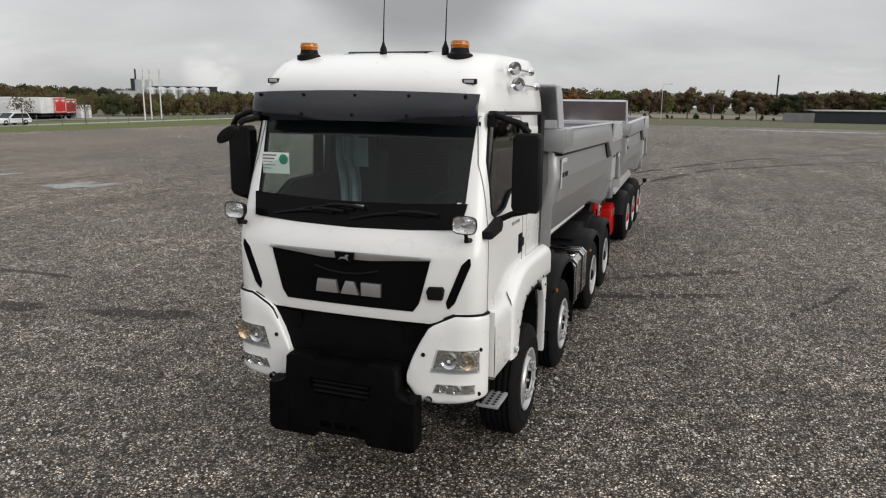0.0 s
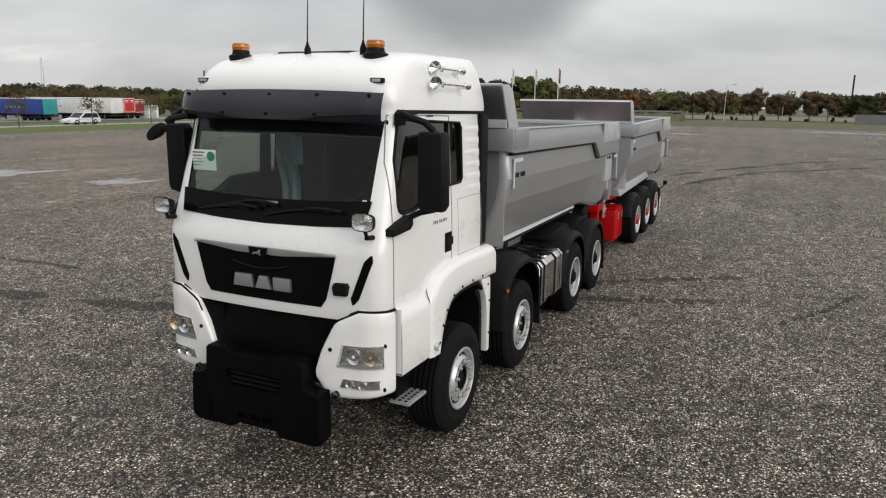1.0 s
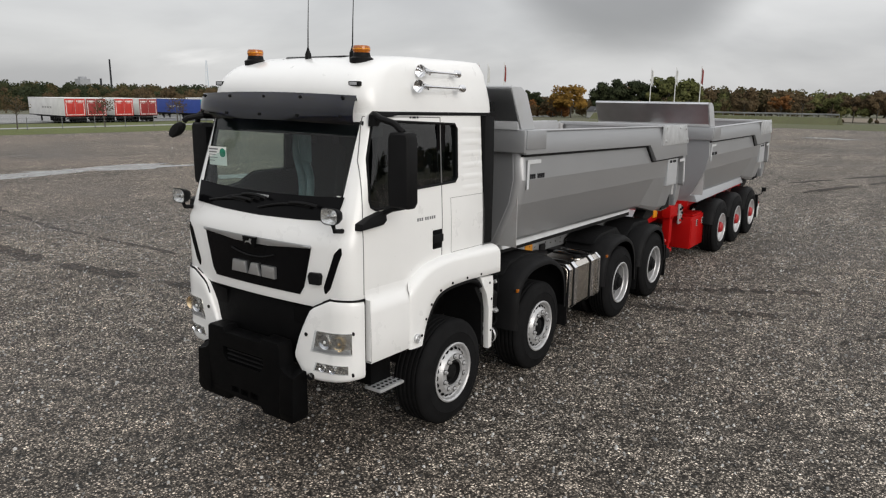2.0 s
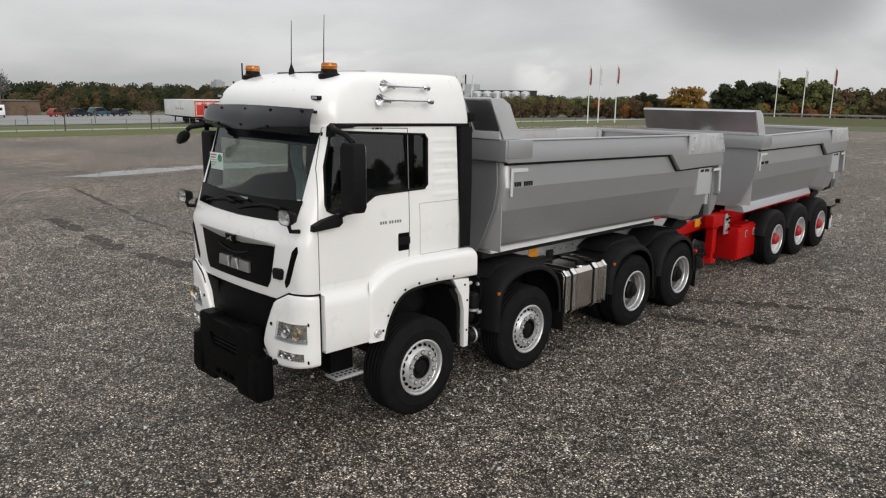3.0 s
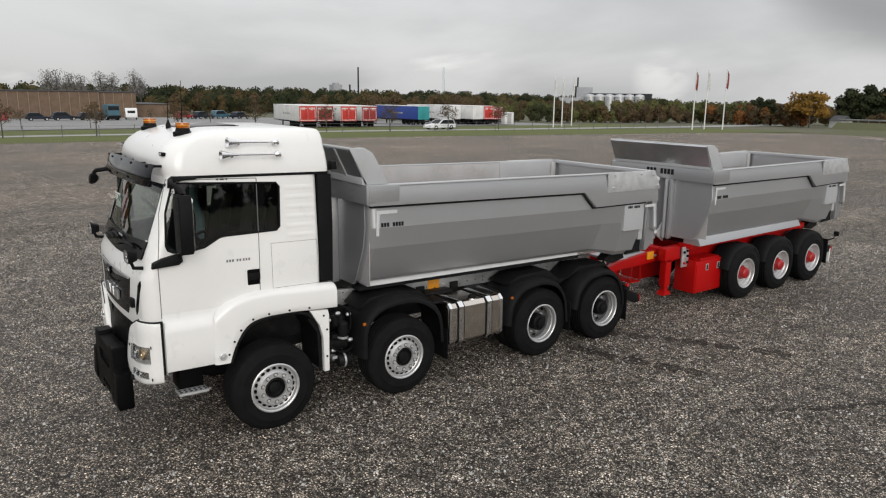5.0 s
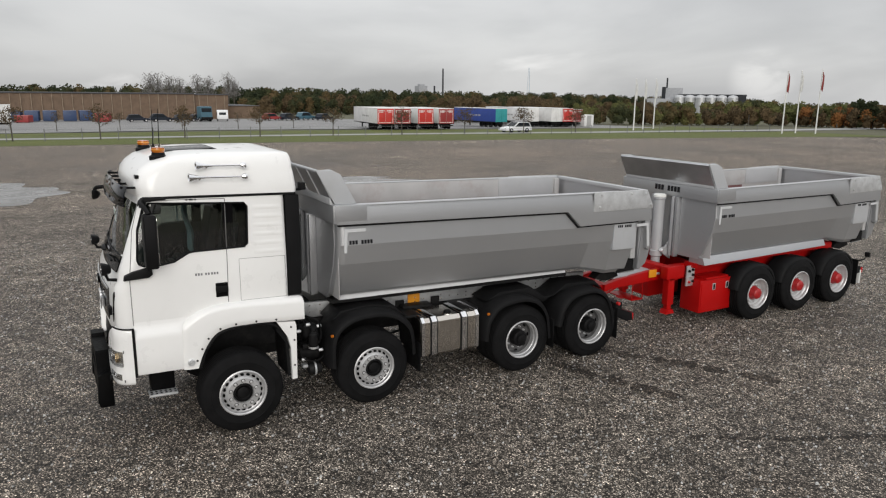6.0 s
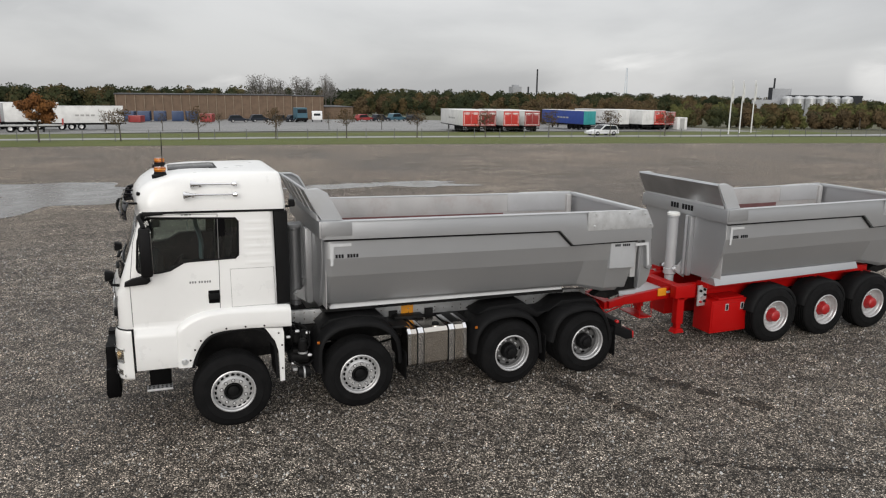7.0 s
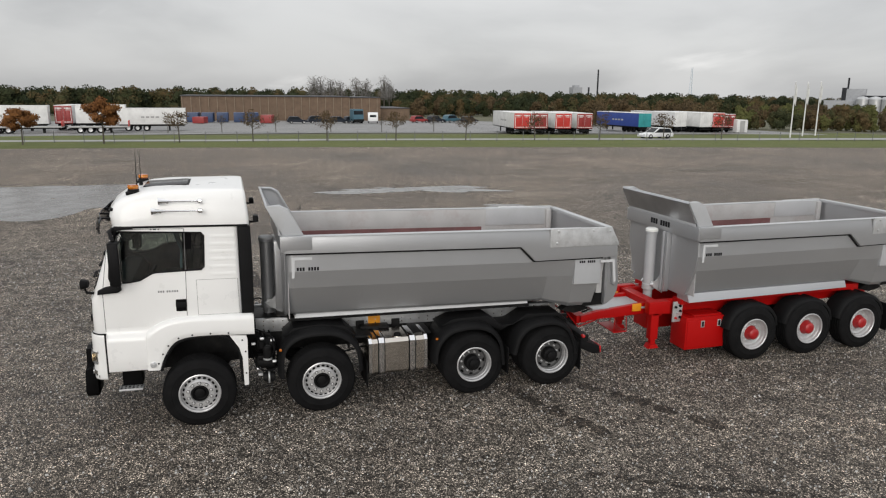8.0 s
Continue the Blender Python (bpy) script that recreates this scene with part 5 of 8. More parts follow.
box(bm, -0.06, 0.10, cab_front(0, 2.25) - 0.004, cab_front(0, 2.25) + 0.004, 2.244, 2.25)
tp("screen_lettering", bm, LIGHT_GREY, screen)

# ---- wheels ----
def tyre_profile(r, rim, w):
    """Outer face at height 0, inner face at -w."""
    p = [(rim, -0.02), (rim + 0.012, -0.004), (rim + 0.05, 0.0), (r - 0.13, 0.004), (r - 0.125, 0.008), (r - 0.12, 0.004), (r - 0.06, -0.006), (r - 0.022, -0.022), (r - 0.004, -0.045)]
    grooves = 5
    a, b = -0.05, -w + 0.05
    for i in range(grooves):
        c = a + (b - a) * (i + 0.5) / grooves
        p += [(r, c + 0.014), (r - 0.014, c + 0.008), (r - 0.014, c - 0.008), (r, c - 0.014)]
    p += [(r - 0.004, -w + 0.045), (r - 0.022, -w + 0.022), (r - 0.06, -w + 0.006), (r - 0.13, -w), (rim, -w + 0.02)]
    return p


def make_wheel(kind, parent, width, r=0.525):
    """kind: steer, drive (deep dish) or trailer. Built at the origin, outer face at x = 0."""
    rim = 0.292
    if kind == "steer":
        prof = [(rim, -0.02), (rim + 0.008, 0.004), (rim - 0.006, 0.010), (rim - 0.02, 0.0), (rim - 0.03, -0.03), (rim - 0.05, -0.045), (0.235, -0.035), (0.205, 0.0), (0.195, 0.012), (0.135, 0.014), (0.128, -0.01), (0.122, -0.03)]
    elif kind == "drive":
        prof = [(rim, -0.02), (rim + 0.008, 0.004), (rim - 0.006, 0.010), (rim - 0.018, -0.002), (rim - 0.024, -0.05), (rim - 0.034, -0.06), (rim - 0.040, -0.13)]
    else:
        prof = [(rim, -0.02), (rim + 0.008, 0.004), (rim - 0.006, 0.010), (rim - 0.018, -0.002), (rim - 0.026, -0.045), (rim - 0.04, -0.06), (0.240, -0.10), (0.21, -0.115), (0.15, -0.112), (0.14, -0.10)]
    wheel = part("wheel", lathe(B(), prof, (0, 0, 0), "x", 48), RIM, parent, "silver steel wheel")
    part("tyre", lathe(B(), tyre_profile(r, rim, width), (0, 0, 0), "x", 64), RUBBER, wheel, "black road tyre")
    depth = {"steer": 0.014, "drive": -0.18, "trailer": -0.11}[kind]
    if kind == "steer":
        hub = [(0.122, -0.03), (0.118, 0.0), (0.105, 0.006), (0.10, -0.03), (0.078, -0.045), (0.072, -0.015), (0.045, -0.005), (0.0, -0.003)]
    elif kind == "drive":
        hub = [(0.13, -0.16), (0.125, -0.05), (0.105, -0.03), (0.08, -0.03), (0.075, 0.0), (0.04, 0.012), (0.0, 0.013)]
    else:
        hub = [(0.14, -0.10), (0.118, -0.06), (0.105, 0.0), (0.085, 0.02), (0.045, 0.03), (0.0, 0.032)]
    part("hub", lathe(B(), hub, (0, 0, 0), "x", 28), {"steer": PLASTIC, "drive": PLASTIC, "trailer": RED_PLASTIC}[kind], wheel, "red hub cap" if kind == "trailer" else "")
    nut_mesh = None
    for i in range(10):
        a = 2 * math.pi * (i + 0.5) / 10
        rad = 0.167
        if nut_mesh is None:
            nut = part("wheel_nut", lathe(B(), [(0.019, 0.0), (0.019, 0.010), (0.014, 0.012), (0.014, 0.030), (0.007, 0.032)], (0, 0, 0), "x", 6, True), RIM if kind == "steer" else GALV, wheel)
            nut_mesh = nut.data
        else:
            nut = new("wheel_nut", nut_mesh)
            nut.parent = wheel
        nut.matrix_basis = pose(depth, rad * math.cos(a), rad * math.sin(a))
        if kind == "steer":
            part("nut_dark_disc", lathe(B(), [(0.027, 0.0), (0.027, 0.003)], (depth, rad * math.cos(a), rad * math.sin(a)), "x", 12, True), WHEEL_DISC, wheel)
    if kind == "steer":
        for i in range(20):
            bm = B()
            a = 2 * math.pi * i / 20
            c, s_ = math.cos(a), math.sin(a)
            t = Vector((0, -s_, c))
            o = Vector((-0.034, 0.2365 * c, 0.2365 * s_))
            pts = [o + t * (0.027 * math.cos(q)) + Vector((0.0, c, s_)) * (0.015 * math.sin(q)) + Vector((0.008 - 0.008 * math.sin(q), 0, 0)) for q in (k * math.pi / 4 for k in range(8))]
            bm.faces.new([bm.verts.new(p) for p in pts])
            part("hand_hole", bm, MATT_BLACK, wheel)
    if kind == "drive":
        part("wheel_disc", lathe(B(), [(rim - 0.040, -0.13), (0.235, -0.175), (0.20, -0.185), (0.14, -0.18), (0.13, -0.16)], (0, 0, 0), "x", 40), WHEEL_DISC, wheel)
        part("wheel", lathe(B(), [(p[0], p[1] - 0.34) for p in tyre_profile(r, rim, 0.30)], (0, 0, 0), "x", 48), RUBBER, wheel).name = "inner_tyre"
        for i in range(8):
            bm = B()
            a = 2 * math.pi * (i + 0.5) / 8
            c, s_ = math.cos(a), math.sin(a)
            t = Vector((0, -s_, c))
            o = Vector((-0.176, 0.222 * c, 0.222 * s_))
            bm.faces.new([bm.verts.new(o + t * (0.035 * math.cos(q)) + Vector((0, c, s_)) * (0.02 * math.sin(q)) + Vector((0.006, 0, 0))) for q in (k * math.pi / 4 for k in range(8))])
            part("hand_hole", bm, MATT_BLACK, wheel)
    return wheel


def wheels(kind, parent, width, places, r=0.525):
    first = None
    for x, y in places:
        for s in (1, -1):
            m = pose(s * x, y, r - 0.012, (y * 37) % 360, 0, 0 if s > 0 else 180)
            if first is None:
                first = make_wheel(kind, parent, width, r)
                first.matrix_basis = m
            else:
                copy_thing(first, m)


wheels("steer", truck, 0.36, [(1.165, 0.0), (1.16, 1.795)])
wheels("drive", truck, 0.30, [(1.15, 4.29), (1.15, 5.69)])
for y in (0.0, 1.795, 4.29, 5.69):
    tp("axle", tube(B(), [(-0.9, y, 0.52), (0.9, y, 0.52)], 0.075, 12), CHASSIS, lean=0)

# ---- chassis ----
for s in (-1, 1):
    tp("frame_rail", box(B(), s * 0.37, s * 0.44, -1.1, 6.30, 0.86, 1.14, 0.006), CHASSIS, label="black chassis rail")
    sub = tp("subframe_rail", box(B(), s * 0.375, s * 0.445, 0.86, 6.05, 1.16, 1.375, 0.006), SUBFRAME, label="galvanised tipper subframe rail")
    for i in range(34):
        y = 0.98 + i * 0.15
        for z in ((1.24, 1.335) if i % 3 else (1.21, 1.27, 1.34)):
            tp("bolt", lathe(B(), [(0.011, 0.0), (0.011, s * 0.007)], (s * 0.445, y, z), "x", 6, True), STEEL, sub)
    tp("sub_reflector", box(B(), s * 0.44, s * 0.4505, 2.66, 2.86, 1.20, 1.363), ORANGE, sub, "orange side reflector plate")
    tp("tipper_hook", box(B(), s * 0.44, s * 0.56, 1.63, 1.72, 1.26, 1.47, 0.015), GALV, sub)
    for y in (2.33, 3.30):
        tp("wing_stay", box(B(), s * 0.44, s * 0.95, y, y + 0.30, 1.13, 1.165, 0.008), CHASSIS)
for y in (-0.7, 1.1, 2.6, 3.7, 5.0, 6.2):
    tp("cross_member", box(B(), -0.37, 0.37, y - 0.06, y + 0.06, 0.90, 1.10, 0.01), CHASSIS)
tp("gearbox", prism(B(), [(-0.9, 0.62), (0.9, 0.70), (1.2, 0.80), (1.2, 1.35), (-0.9, 1.42)], "x", -0.36, 0.36, 0.05), CHASSIS)

# clutter behind the front arch: air tanks, hoses, spring
for s in (-1, 1):
    at = tp("air_tank", lathe(B(), [(0.0, -0.16), (0.08, -0.15), (0.11, -0.12), (0.11, 0.12), (0.08, 0.15), (0.0, 0.16)], (s * 0.70, 0.98, 1.05), "y", 20), CHASSIS, label="black air tank")
    tp("air_tank", lathe(B(), [(0.0, -0.16), (0.08, -0.15), (0.10, -0.12), (0.10, 0.12), (0.08, 0.15), (0.0, 0.16)], (s * 0.80, 0.97, 0.80), "y", 20), CHASSIS)
    for i in range(4):
        y = 0.84 + i * 0.07
        tp("air_hose", tube(B(), [(s * 0.5, y, 1.20), (s * (0.66 + 0.03 * i), y + 0.04, 1.24 - 0.04 * i), (s * (0.84 + 0.03 * i), y + 0.05, 1.02), (s * 0.75, y + 0.14, 0.72 - 0.03 * i), (s * 0.55, y + 0.2, 0.75)], 0.014, 6), PLASTIC)
    tp("valve_block", box(B(), s * 0.80, s * 0.94, 0.86, 0.96, 0.89, 0.95, 0.012), CHASSIS)
    tp("valve_block", box(B(), s * 0.86, s * 0.96, 0.85, 0.92, 0.63, 0.67, 0.010), GALV)
    tp("brake_chamber", lathe(B(), [(0.0, -0.10), (0.07, -0.09), (0.085, -0.03), (0.095, -0.02), (0.095, 0.0), (0.085, 0.01), (0.075, 0.08), (0.0, 0.09)], (s * 0.93, 1.02, 0.60), "y", 20), CHASSIS, label="black brake chamber")
    tp("clamp_ring", lathe(B(), [(0.096, -0.024), (0.101, -0.018), (0.101, -0.002), (0.096, 0.004)], (s * 0.93, 1.02, 0.60), "y", 20), GALV)
    can = tp("dryer_canister", lathe(B(), [(0.0, -0.09), (0.06, -0.09), (0.066, -0.08), (0.066, 0.07), (0.05, 0.09), (0.0, 0.095)], (s * 0.96, 1.00, 1.02), "z", 20), CHASSIS, label="air dryer canister")
    tp("canister_base", lathe(B(), [(0.0, -0.13), (0.05, -0.13), (0.07, -0.12), (0.07, -0.092)], (s * 0.96, 1.00, 1.02), "z", 20), GALV, can)
    for yy, zz in ((0.80, 1.16), (0.93, 1.235), (1.08, 1.20), (0.86, 0.76), (1.10, 0.86)):
        tp("hose_fitting", lathe(B(), [(0.018, -0.03), (0.022, -0.02), (0.022, 0.02), (0.014, 0.03)], (s * 0.97, yy, zz), "y", 10, True), GALV)
    tp("air_hose", tube(B(), smooth_line([(s * 0.60, 0.80, 1.28), (s * 0.90, 0.90, 1.34), (s * 0.99, 1.06, 1.27), (s * 0.97, 1.10, 1.02), (s * 0.95, 0.98, 0.90), (s * 0.80, 0.88, 0.95)], 4), 0.013, 6), PLASTIC)
    tp("air_hose", tube(B(), smooth_line([(s * 0.70, 0.76, 0.98), (s * 0.98, 0.84, 0.80), (s * 0.99, 1.0, 0.72), (s * 0.93, 1.16, 0.78), (s * 0.70, 1.20, 0.95)], 4), 0.012, 6), PLASTIC)
    tp("spring_hanger", prism(B(), [(0.98, 0.90), (1.10, 0.90), (1.14, 0.62), (1.06, 0.56), (0.98, 0.62)], "x", s * 0.50, s * 0.66, 0.01), CHASSIS)
    tp("filter_bowl", lathe(B(), [(0.05, -0.06), (0.06, -0.04), (0.06, 0.05), (0.03, 0.07)], (s * 0.90, 0.92, 1.12), "z", 16, True), CHASSIS)
    tp("leaf_spring", grid(B(), [[(s * 0.55, y, 0.72 + 0.09 * ((y - 1.795) / 0.75) ** 2 + dz), (s * 0.64, y, 0.72 + 0.09 * ((y - 1.795) / 0.75) ** 2 + dz)] for dz in (0.0,) for y in (1.05 + 0.15 * i for i in range(11))]), CHASSIS, lean=0)


def mudguard(pts, x_in, x_out, parent, name="mudguard", lean=0.0, mat=PLASTIC_GREY):
    """Bent plastic mudguard over a wheel, with a rolled outer lip; sides alike."""
    for s in (-1, 1):
        rows = [[(s * x, y, z - dz) for x, dz in ((x_in, 0.0), ((x_in + x_out) / 2, -0.004), (x_out - 0.07, 0.0), (x_out - 0.045, 0.016), (x_out - 0.012, 0.030), (x_out, 0.05), (x_out, 0.085))] for y, z in pts]
        mid = (sum(p[0] for p in pts) / len(pts), 0.52)
        for row, (y, z) in zip(rows, pts):
            d = Vector((y - mid[0], z - mid[1])).normalized()
            for i, dz in enumerate((0.0, -0.004, 0.0, 0.016, 0.030, 0.05, 0.085)):
                row[i] = (row[i][0], y - d.x * dz, z - d.y * dz)
        g = part(name, thicken(grid(B(), rows), 0.012), mat, parent, "ribbed dark grey plastic mudguard", 45, lean)
    return g


mudguard(smooth_line([(1.15, 0.62), (1.17, 0.98), (1.27, 1.18), (1.47, 1.30), (1.75, 1.335), (2.05, 1.30), (2.30, 1.15), (2.42, 0.95), (2.46, 0.62)], 3), 0.62, 1.185, truck)
mudguard(smooth_line([(3.57, 0.60), (3.62, 0.90), (3.80, 1.12), (4.05, 1.20), (4.35, 1.205), (4.62, 1.10), (4.80, 0.85), (4.86, 0.45)], 3), 0.50, 1.175, truck)
mudguard(smooth_line([(4.95, 0.62), (5.03, 0.90), (5.20, 1.09), (5.45, 1.165), (5.75, 1.16), (6.0, 1.02), (6.14, 0.75), (6.18, 0.52)], 3), 0.50, 1.175, truck)
for s in (-1, 1):
    tp("guard_top", prism(B(), [(3.75, 1.14), (4.0, 1.25), (4.6, 1.26), (4.85, 1.08), (5.05, 1.08), (5.3, 1.23), (5.9, 1.21), (6.1, 1.03), (5.9, 1.14), (5.2, 1.12), (4.85, 0.98), (4.5, 1.12), (4.0, 1.16)], "x", s * 0.48, s * 0.92, 0.02), PLASTIC_GREY, label="black plastic guard between wheels and body", lean=0)
    tp("guard_top", prism(B(), [(1.25, 1.20), (1.40, 1.33), (1.8, 1.36), (2.2, 1.30), (2.40, 1.10), (2.2, 1.20), (1.8, 1.30), (1.4, 1.25)], "x", s * 0.50, s * 0.95, 0.02), PLASTIC_GREY, lean=0)
    for y, z in ((1.185, 1.08), (3.635, 1.03)):
        tp("side_marker", box(B(), s * 1.175, s * 1.20, y - 0.02, y + 0.02, z - 0.018, z + 0.018, 0.006), AMBER, lean=0)
    for y, z0 in ((2.50, 0.32), (4.88, 0.28), (6.22, 0.22)):
        tp("mud_flap", box(B(), s * 0.62, s * 1.16, y, y + 0.014, z0, 0.75, 0.004), PLASTIC_GREY, label="black rubber mudflap", lean=0)
    tp("tail_bar", prism(B(), [(6.16, 0.66), (6.24, 0.74), (6.62, 0.60), (6.64, 0.46), (6.50, 0.46), (6.30, 0.56)], "x", s * 0.62, s * 1.10, 0.02), PLASTIC, label="black rear lamp carrier", lean=0)
    tp("tail_lamp", box(B(), s * 0.75, s * 1.09, 6.60, 6.66, 0.47, 0.59, 0.01), RED_LENS, lean=0)
    tp("rear_marker", lathe(B(), [(0.03, 0.0), (0.028, s * 0.05), (0.01, s * 0.06)], (s * 1.06, 6.30, 0.80), "x", 14, True), RED_LENS, lean=0)
tp("rear_cross_beam", box(B(), -1.05, 1.05, 6.28, 6.42, 0.62, 0.80, 0.01), CHASSIS, lean=0)
tp("tow_coupling", lathe(B(), [(0.10, 0.0), (0.12, 0.08), (0.16, 0.20), (0.15, 0.24), (0.06, 0.22)], (0, 6.42, 0.72), "y", 18, True), CHASSIS, lean=0)

# fuel tank with straps
for s in (-1, 1):
    x0, x1 = (0.55, 1.145) if s > 0 else (-1.145, -0.55)
    tank = tp("fuel_tank", prism(B(), [(x0, 0.56), (x0 + 0.05, 0.51), (x1 - 0.05, 0.51), (x1, 0.56), (x1, 1.03), (x1 - 0.05, 1.085), (x0 + 0.05, 1.085), (x0, 1.03)], "y", 2.53, 3.49, 0.03, 3), STEEL, label="ribbed stainless steel fuel tank", lean=0)
    for y, w in ((2.56, 0.05), (2.74, 0.085), (3.24, 0.085), (3.46, 0.05)):
        g = 0.018
        tp("tank_strap", prism(B(), [(x0 - g, 0.55), (x0 + 0.045, 0.51 - g), (x1 - 0.045, 0.51 - g), (x1 + g, 0.55), (x1 + g, 1.04), (x1 - 0.045, 1.085 + g), (x0 + 0.045, 1.085 + g), (x0 - g, 1.04)], "y", y - w / 2, y + w / 2, 0.004), CHROME, tank, lean=0)
    for y in (2.69, 2.79, 3.19, 3.29):
        g = 0.010
        tp("strap_rubber", prism(B(), [(x0 - g, 0.55), (x0 + 0.045, 0.51 - g), (x1 - 0.045, 0.51 - g), (x1 + g, 0.55), (x1 + g, 1.04), (x1 - 0.045, 1.085 + g), (x0 + 0.045, 1.085 + g), (x0 - g, 1.04)], "y", y - 0.008, y + 0.008), PLASTIC, tank, lean=0)
    tp("filler_cap", lathe(B(), [(0.055, 0.0), (0.055, 0.035), (0.045, 0.05), (0.0, 0.05)], (s * 1.02, 3.02, 1.085), "z", 20), PLASTIC, tank, "black filler cap", lean=0)
    tp("cap_collar", lathe(B(), [(0.075, 0.0), (0.072, 0.012), (0.055, 0.012)], (s * 1.02, 3.02, 1.085), "z", 20), STEEL, tank, lean=0)


# ---- tipper bodies ----
def tipper(parent, y0, y1, yn, dz, lean, flare):
    """Steel tipping body: front wall at y0, rear posts at y1, the rail deepens at yn. dz: how much lower than the lorry's. flare: how far the sides draw in."""
    def p(name, bm, mat, under=parent, label="", smooth=32.0):
        for v in bm.verts:
            v.co.z -= dz
        return part(name, bm, mat, under, label, smooth, lean)
    body = p("tipper_floor", box(B(), -0.78, 0.78, y0 + 0.05, y1 - 0.1, 1.555, 1.60), PRIMER, label="worn red-brown body floor")
    for s in (-1, 1):
        sections = [(1.118, 2.60), (1.128, 2.45), (1.138, 2.30), (1.113, 2.17), (1.087, 2.035), (0.990, 1.82), (0.890, 1.60), (0.85, 1.56), (0.60, 1.55)]
        REAR = [(1.118, 2.60), (1.128, 2.45), (1.138, 2.30), (1.130, 2.17), (1.118, 2.035), (1.075, 1.80), (1.01, 1.53), (0.96, 1.465), (0.60, 1.455)]
        rows = []
        bend = 0.02 if flare else 0.13
        for a in (7.5 * i for i in range(12)):
            # rounded front corner
            rows.append([(s * (x - bend * (1 - math.sin(radians(a)))), y0 + 0.01 + bend * (1 - math.cos(radians(a))), z) for x, z in sections])
        for y in [y0 + 0.01 + bend] + [y0 + 0.15 + (y1 - 1.12 - y0 - 0.15) * i / 10 for i in range(1, 11)] + [y1 - 0.67, y1 - 0.40, y1 - 0.13]:
            e = min(1.0, max(0.0, (y - (y1 - 1.12)) / 0.45))
            # the rear edge slants forward towards the bottom
            slant = {y1 - 0.13: 0.12, y1 - 0.40: 0.05}.get(y, 0.0)
            rows.append([(s * (x + (u - x) * e), y - slant * min(1.0, max(0.0, (2.30 - w) / 0.80)), z + (w - z) * e) for (x, z), (u, w) in zip(sections, REAR)])
        side = p("side_wall", thicken(grid(B(), rows), 0.03), GREY, body, "smooth grey folded side wall", 10)
        lining = [[(s * (x - 0.045), y, z + (0.03 if x < 1.0 else 0)) for x, z in sections[:7]] for y in (y0 + 0.05, (y0 + y1) / 2, y1 - 0.08)]
        p("side_lining", thicken(grid(B(), lining), 0.006), INSIDE, side, "scuffed pale grey lining")
        p("wear_plate", thicken(grid(B(), [[(s * (x - 0.056), y, z + (0.034 if x < 1.0 else 0)) for x, z in ((1.135, 2.50), (1.135, 2.30), (1.10, 2.035), (1.005, 1.82), (0.908, 1.60))] for y in (y0 + 0.30, (y0 + yn) / 2, yn + 0.12)]), 0.006), PRIMER, side, "red-brown lower lining")
        bm = prism(B(), [(y0 - 0.02, 2.585), (y0 - 0.02, 2.83), (y1 - 0.02, 2.845), (y1 + 0.10, 2.60), (y1 + 0.10, 2.36), (yn + 0.24, 2.335), (yn, 2.57)], "x", s * 1.085, s * 1.185, 0.012)
        for v in bm.verts:
            # the rail's face leans in towards its top
            if abs(v.co.x) > 1.13:
                v.co.x -= s * 0.11 * (v.co.z - 2.60)
        rail = p("top_rail", bm, GREY, body, "deep grey top rail")
        # dark strip below the rail, drawn in place of its shadow line
        p("rail_shade_strip", prism(B(), [(y0 + 0.02, 2.555), (y0 + 0.02, 2.584), (yn + 0.01, 2.570), (yn + 0.25, 2.335), (y1 - 0.14, 2.350), (y1 - 0.14, 2.322), (yn + 0.23, 2.306), (yn - 0.01, 2.542)], "x", s * 1.10, s * 1.152), CHASSIS, rail)
        p("rail_cap", prism(B(), [(y0 - 0.03, 2.832), (y1 - 0.55, 2.842), (y1 - 0.55, 2.852), (y0 - 0.03, 2.842)], "x", s * 1.07, s * 1.195), LIGHT_GREY, rail)
        p("rail_front_cap", box(B(), s * 1.18, s * 1.20, y0 - 0.03, y0 + 0.40, 2.64, 2.838, 0.004), GREY, rail)
        hatch_plate = p("side_flap", prism(B(), [(yn + 0.50, 2.55), (yn + 0.50, 2.86), (y1 - 0.03, 2.868), (y1 + 0.115, 2.60), (y1 + 0.115, 2.56)], "x", s * 1.18, s * 1.205, 0.004), GALV, rail, "bare steel flap plate")
        for y, z in ((yn + 0.62, 2.62), (yn + 1.28, 2.82), (yn + 0.64, 2.82), (y1 - 0.06, 2.80), (y1 + 0.06, 2.62)):
            p("flap_bolt", lathe(B(), [(0.022, 0.0), (0.022, s * 0.010), (0.012, s * 0.014)], (s * 1.205, y, z), "x", 10, True), GALV, hatch_plate)
        post = p("rear_post", prism(B(), [(y1 - 0.02, 2.36), (y1 + 0.10, 2.36), (y1 + 0.155, 1.90), (y1 + 0.10, 1.84), (y1 + 0.05, 1.88), (y1 + 0.02, 2.20)], "x", s * 1.09, s * 1.18, 0.008), GREY, body)
        p("reflective_strip", prism(B(), [(y1 - 0.20, 2.305), (y1 + 0.06, 2.31), (y1 + 0.105, 1.92), (y1 + 0.065, 1.91), (y1 + 0.025, 2.265), (y1 - 0.20, 2.26)], "x", s * 1.18, s * 1.188), REFLECT, body, "white corner reflector strip")
        p("reflective_strip", prism(B(), [(y0 + 0.10, 2.52), (y0 + 0.40, 2.52), (y0 + 0.40, 2.475), (y0 + 0.145, 2.475), (y0 + 0.135, 2.20), (y0 + 0.095, 2.20)], "x", s * 1.135, s * 1.143), REFLECT, body, "white corner reflector strip")
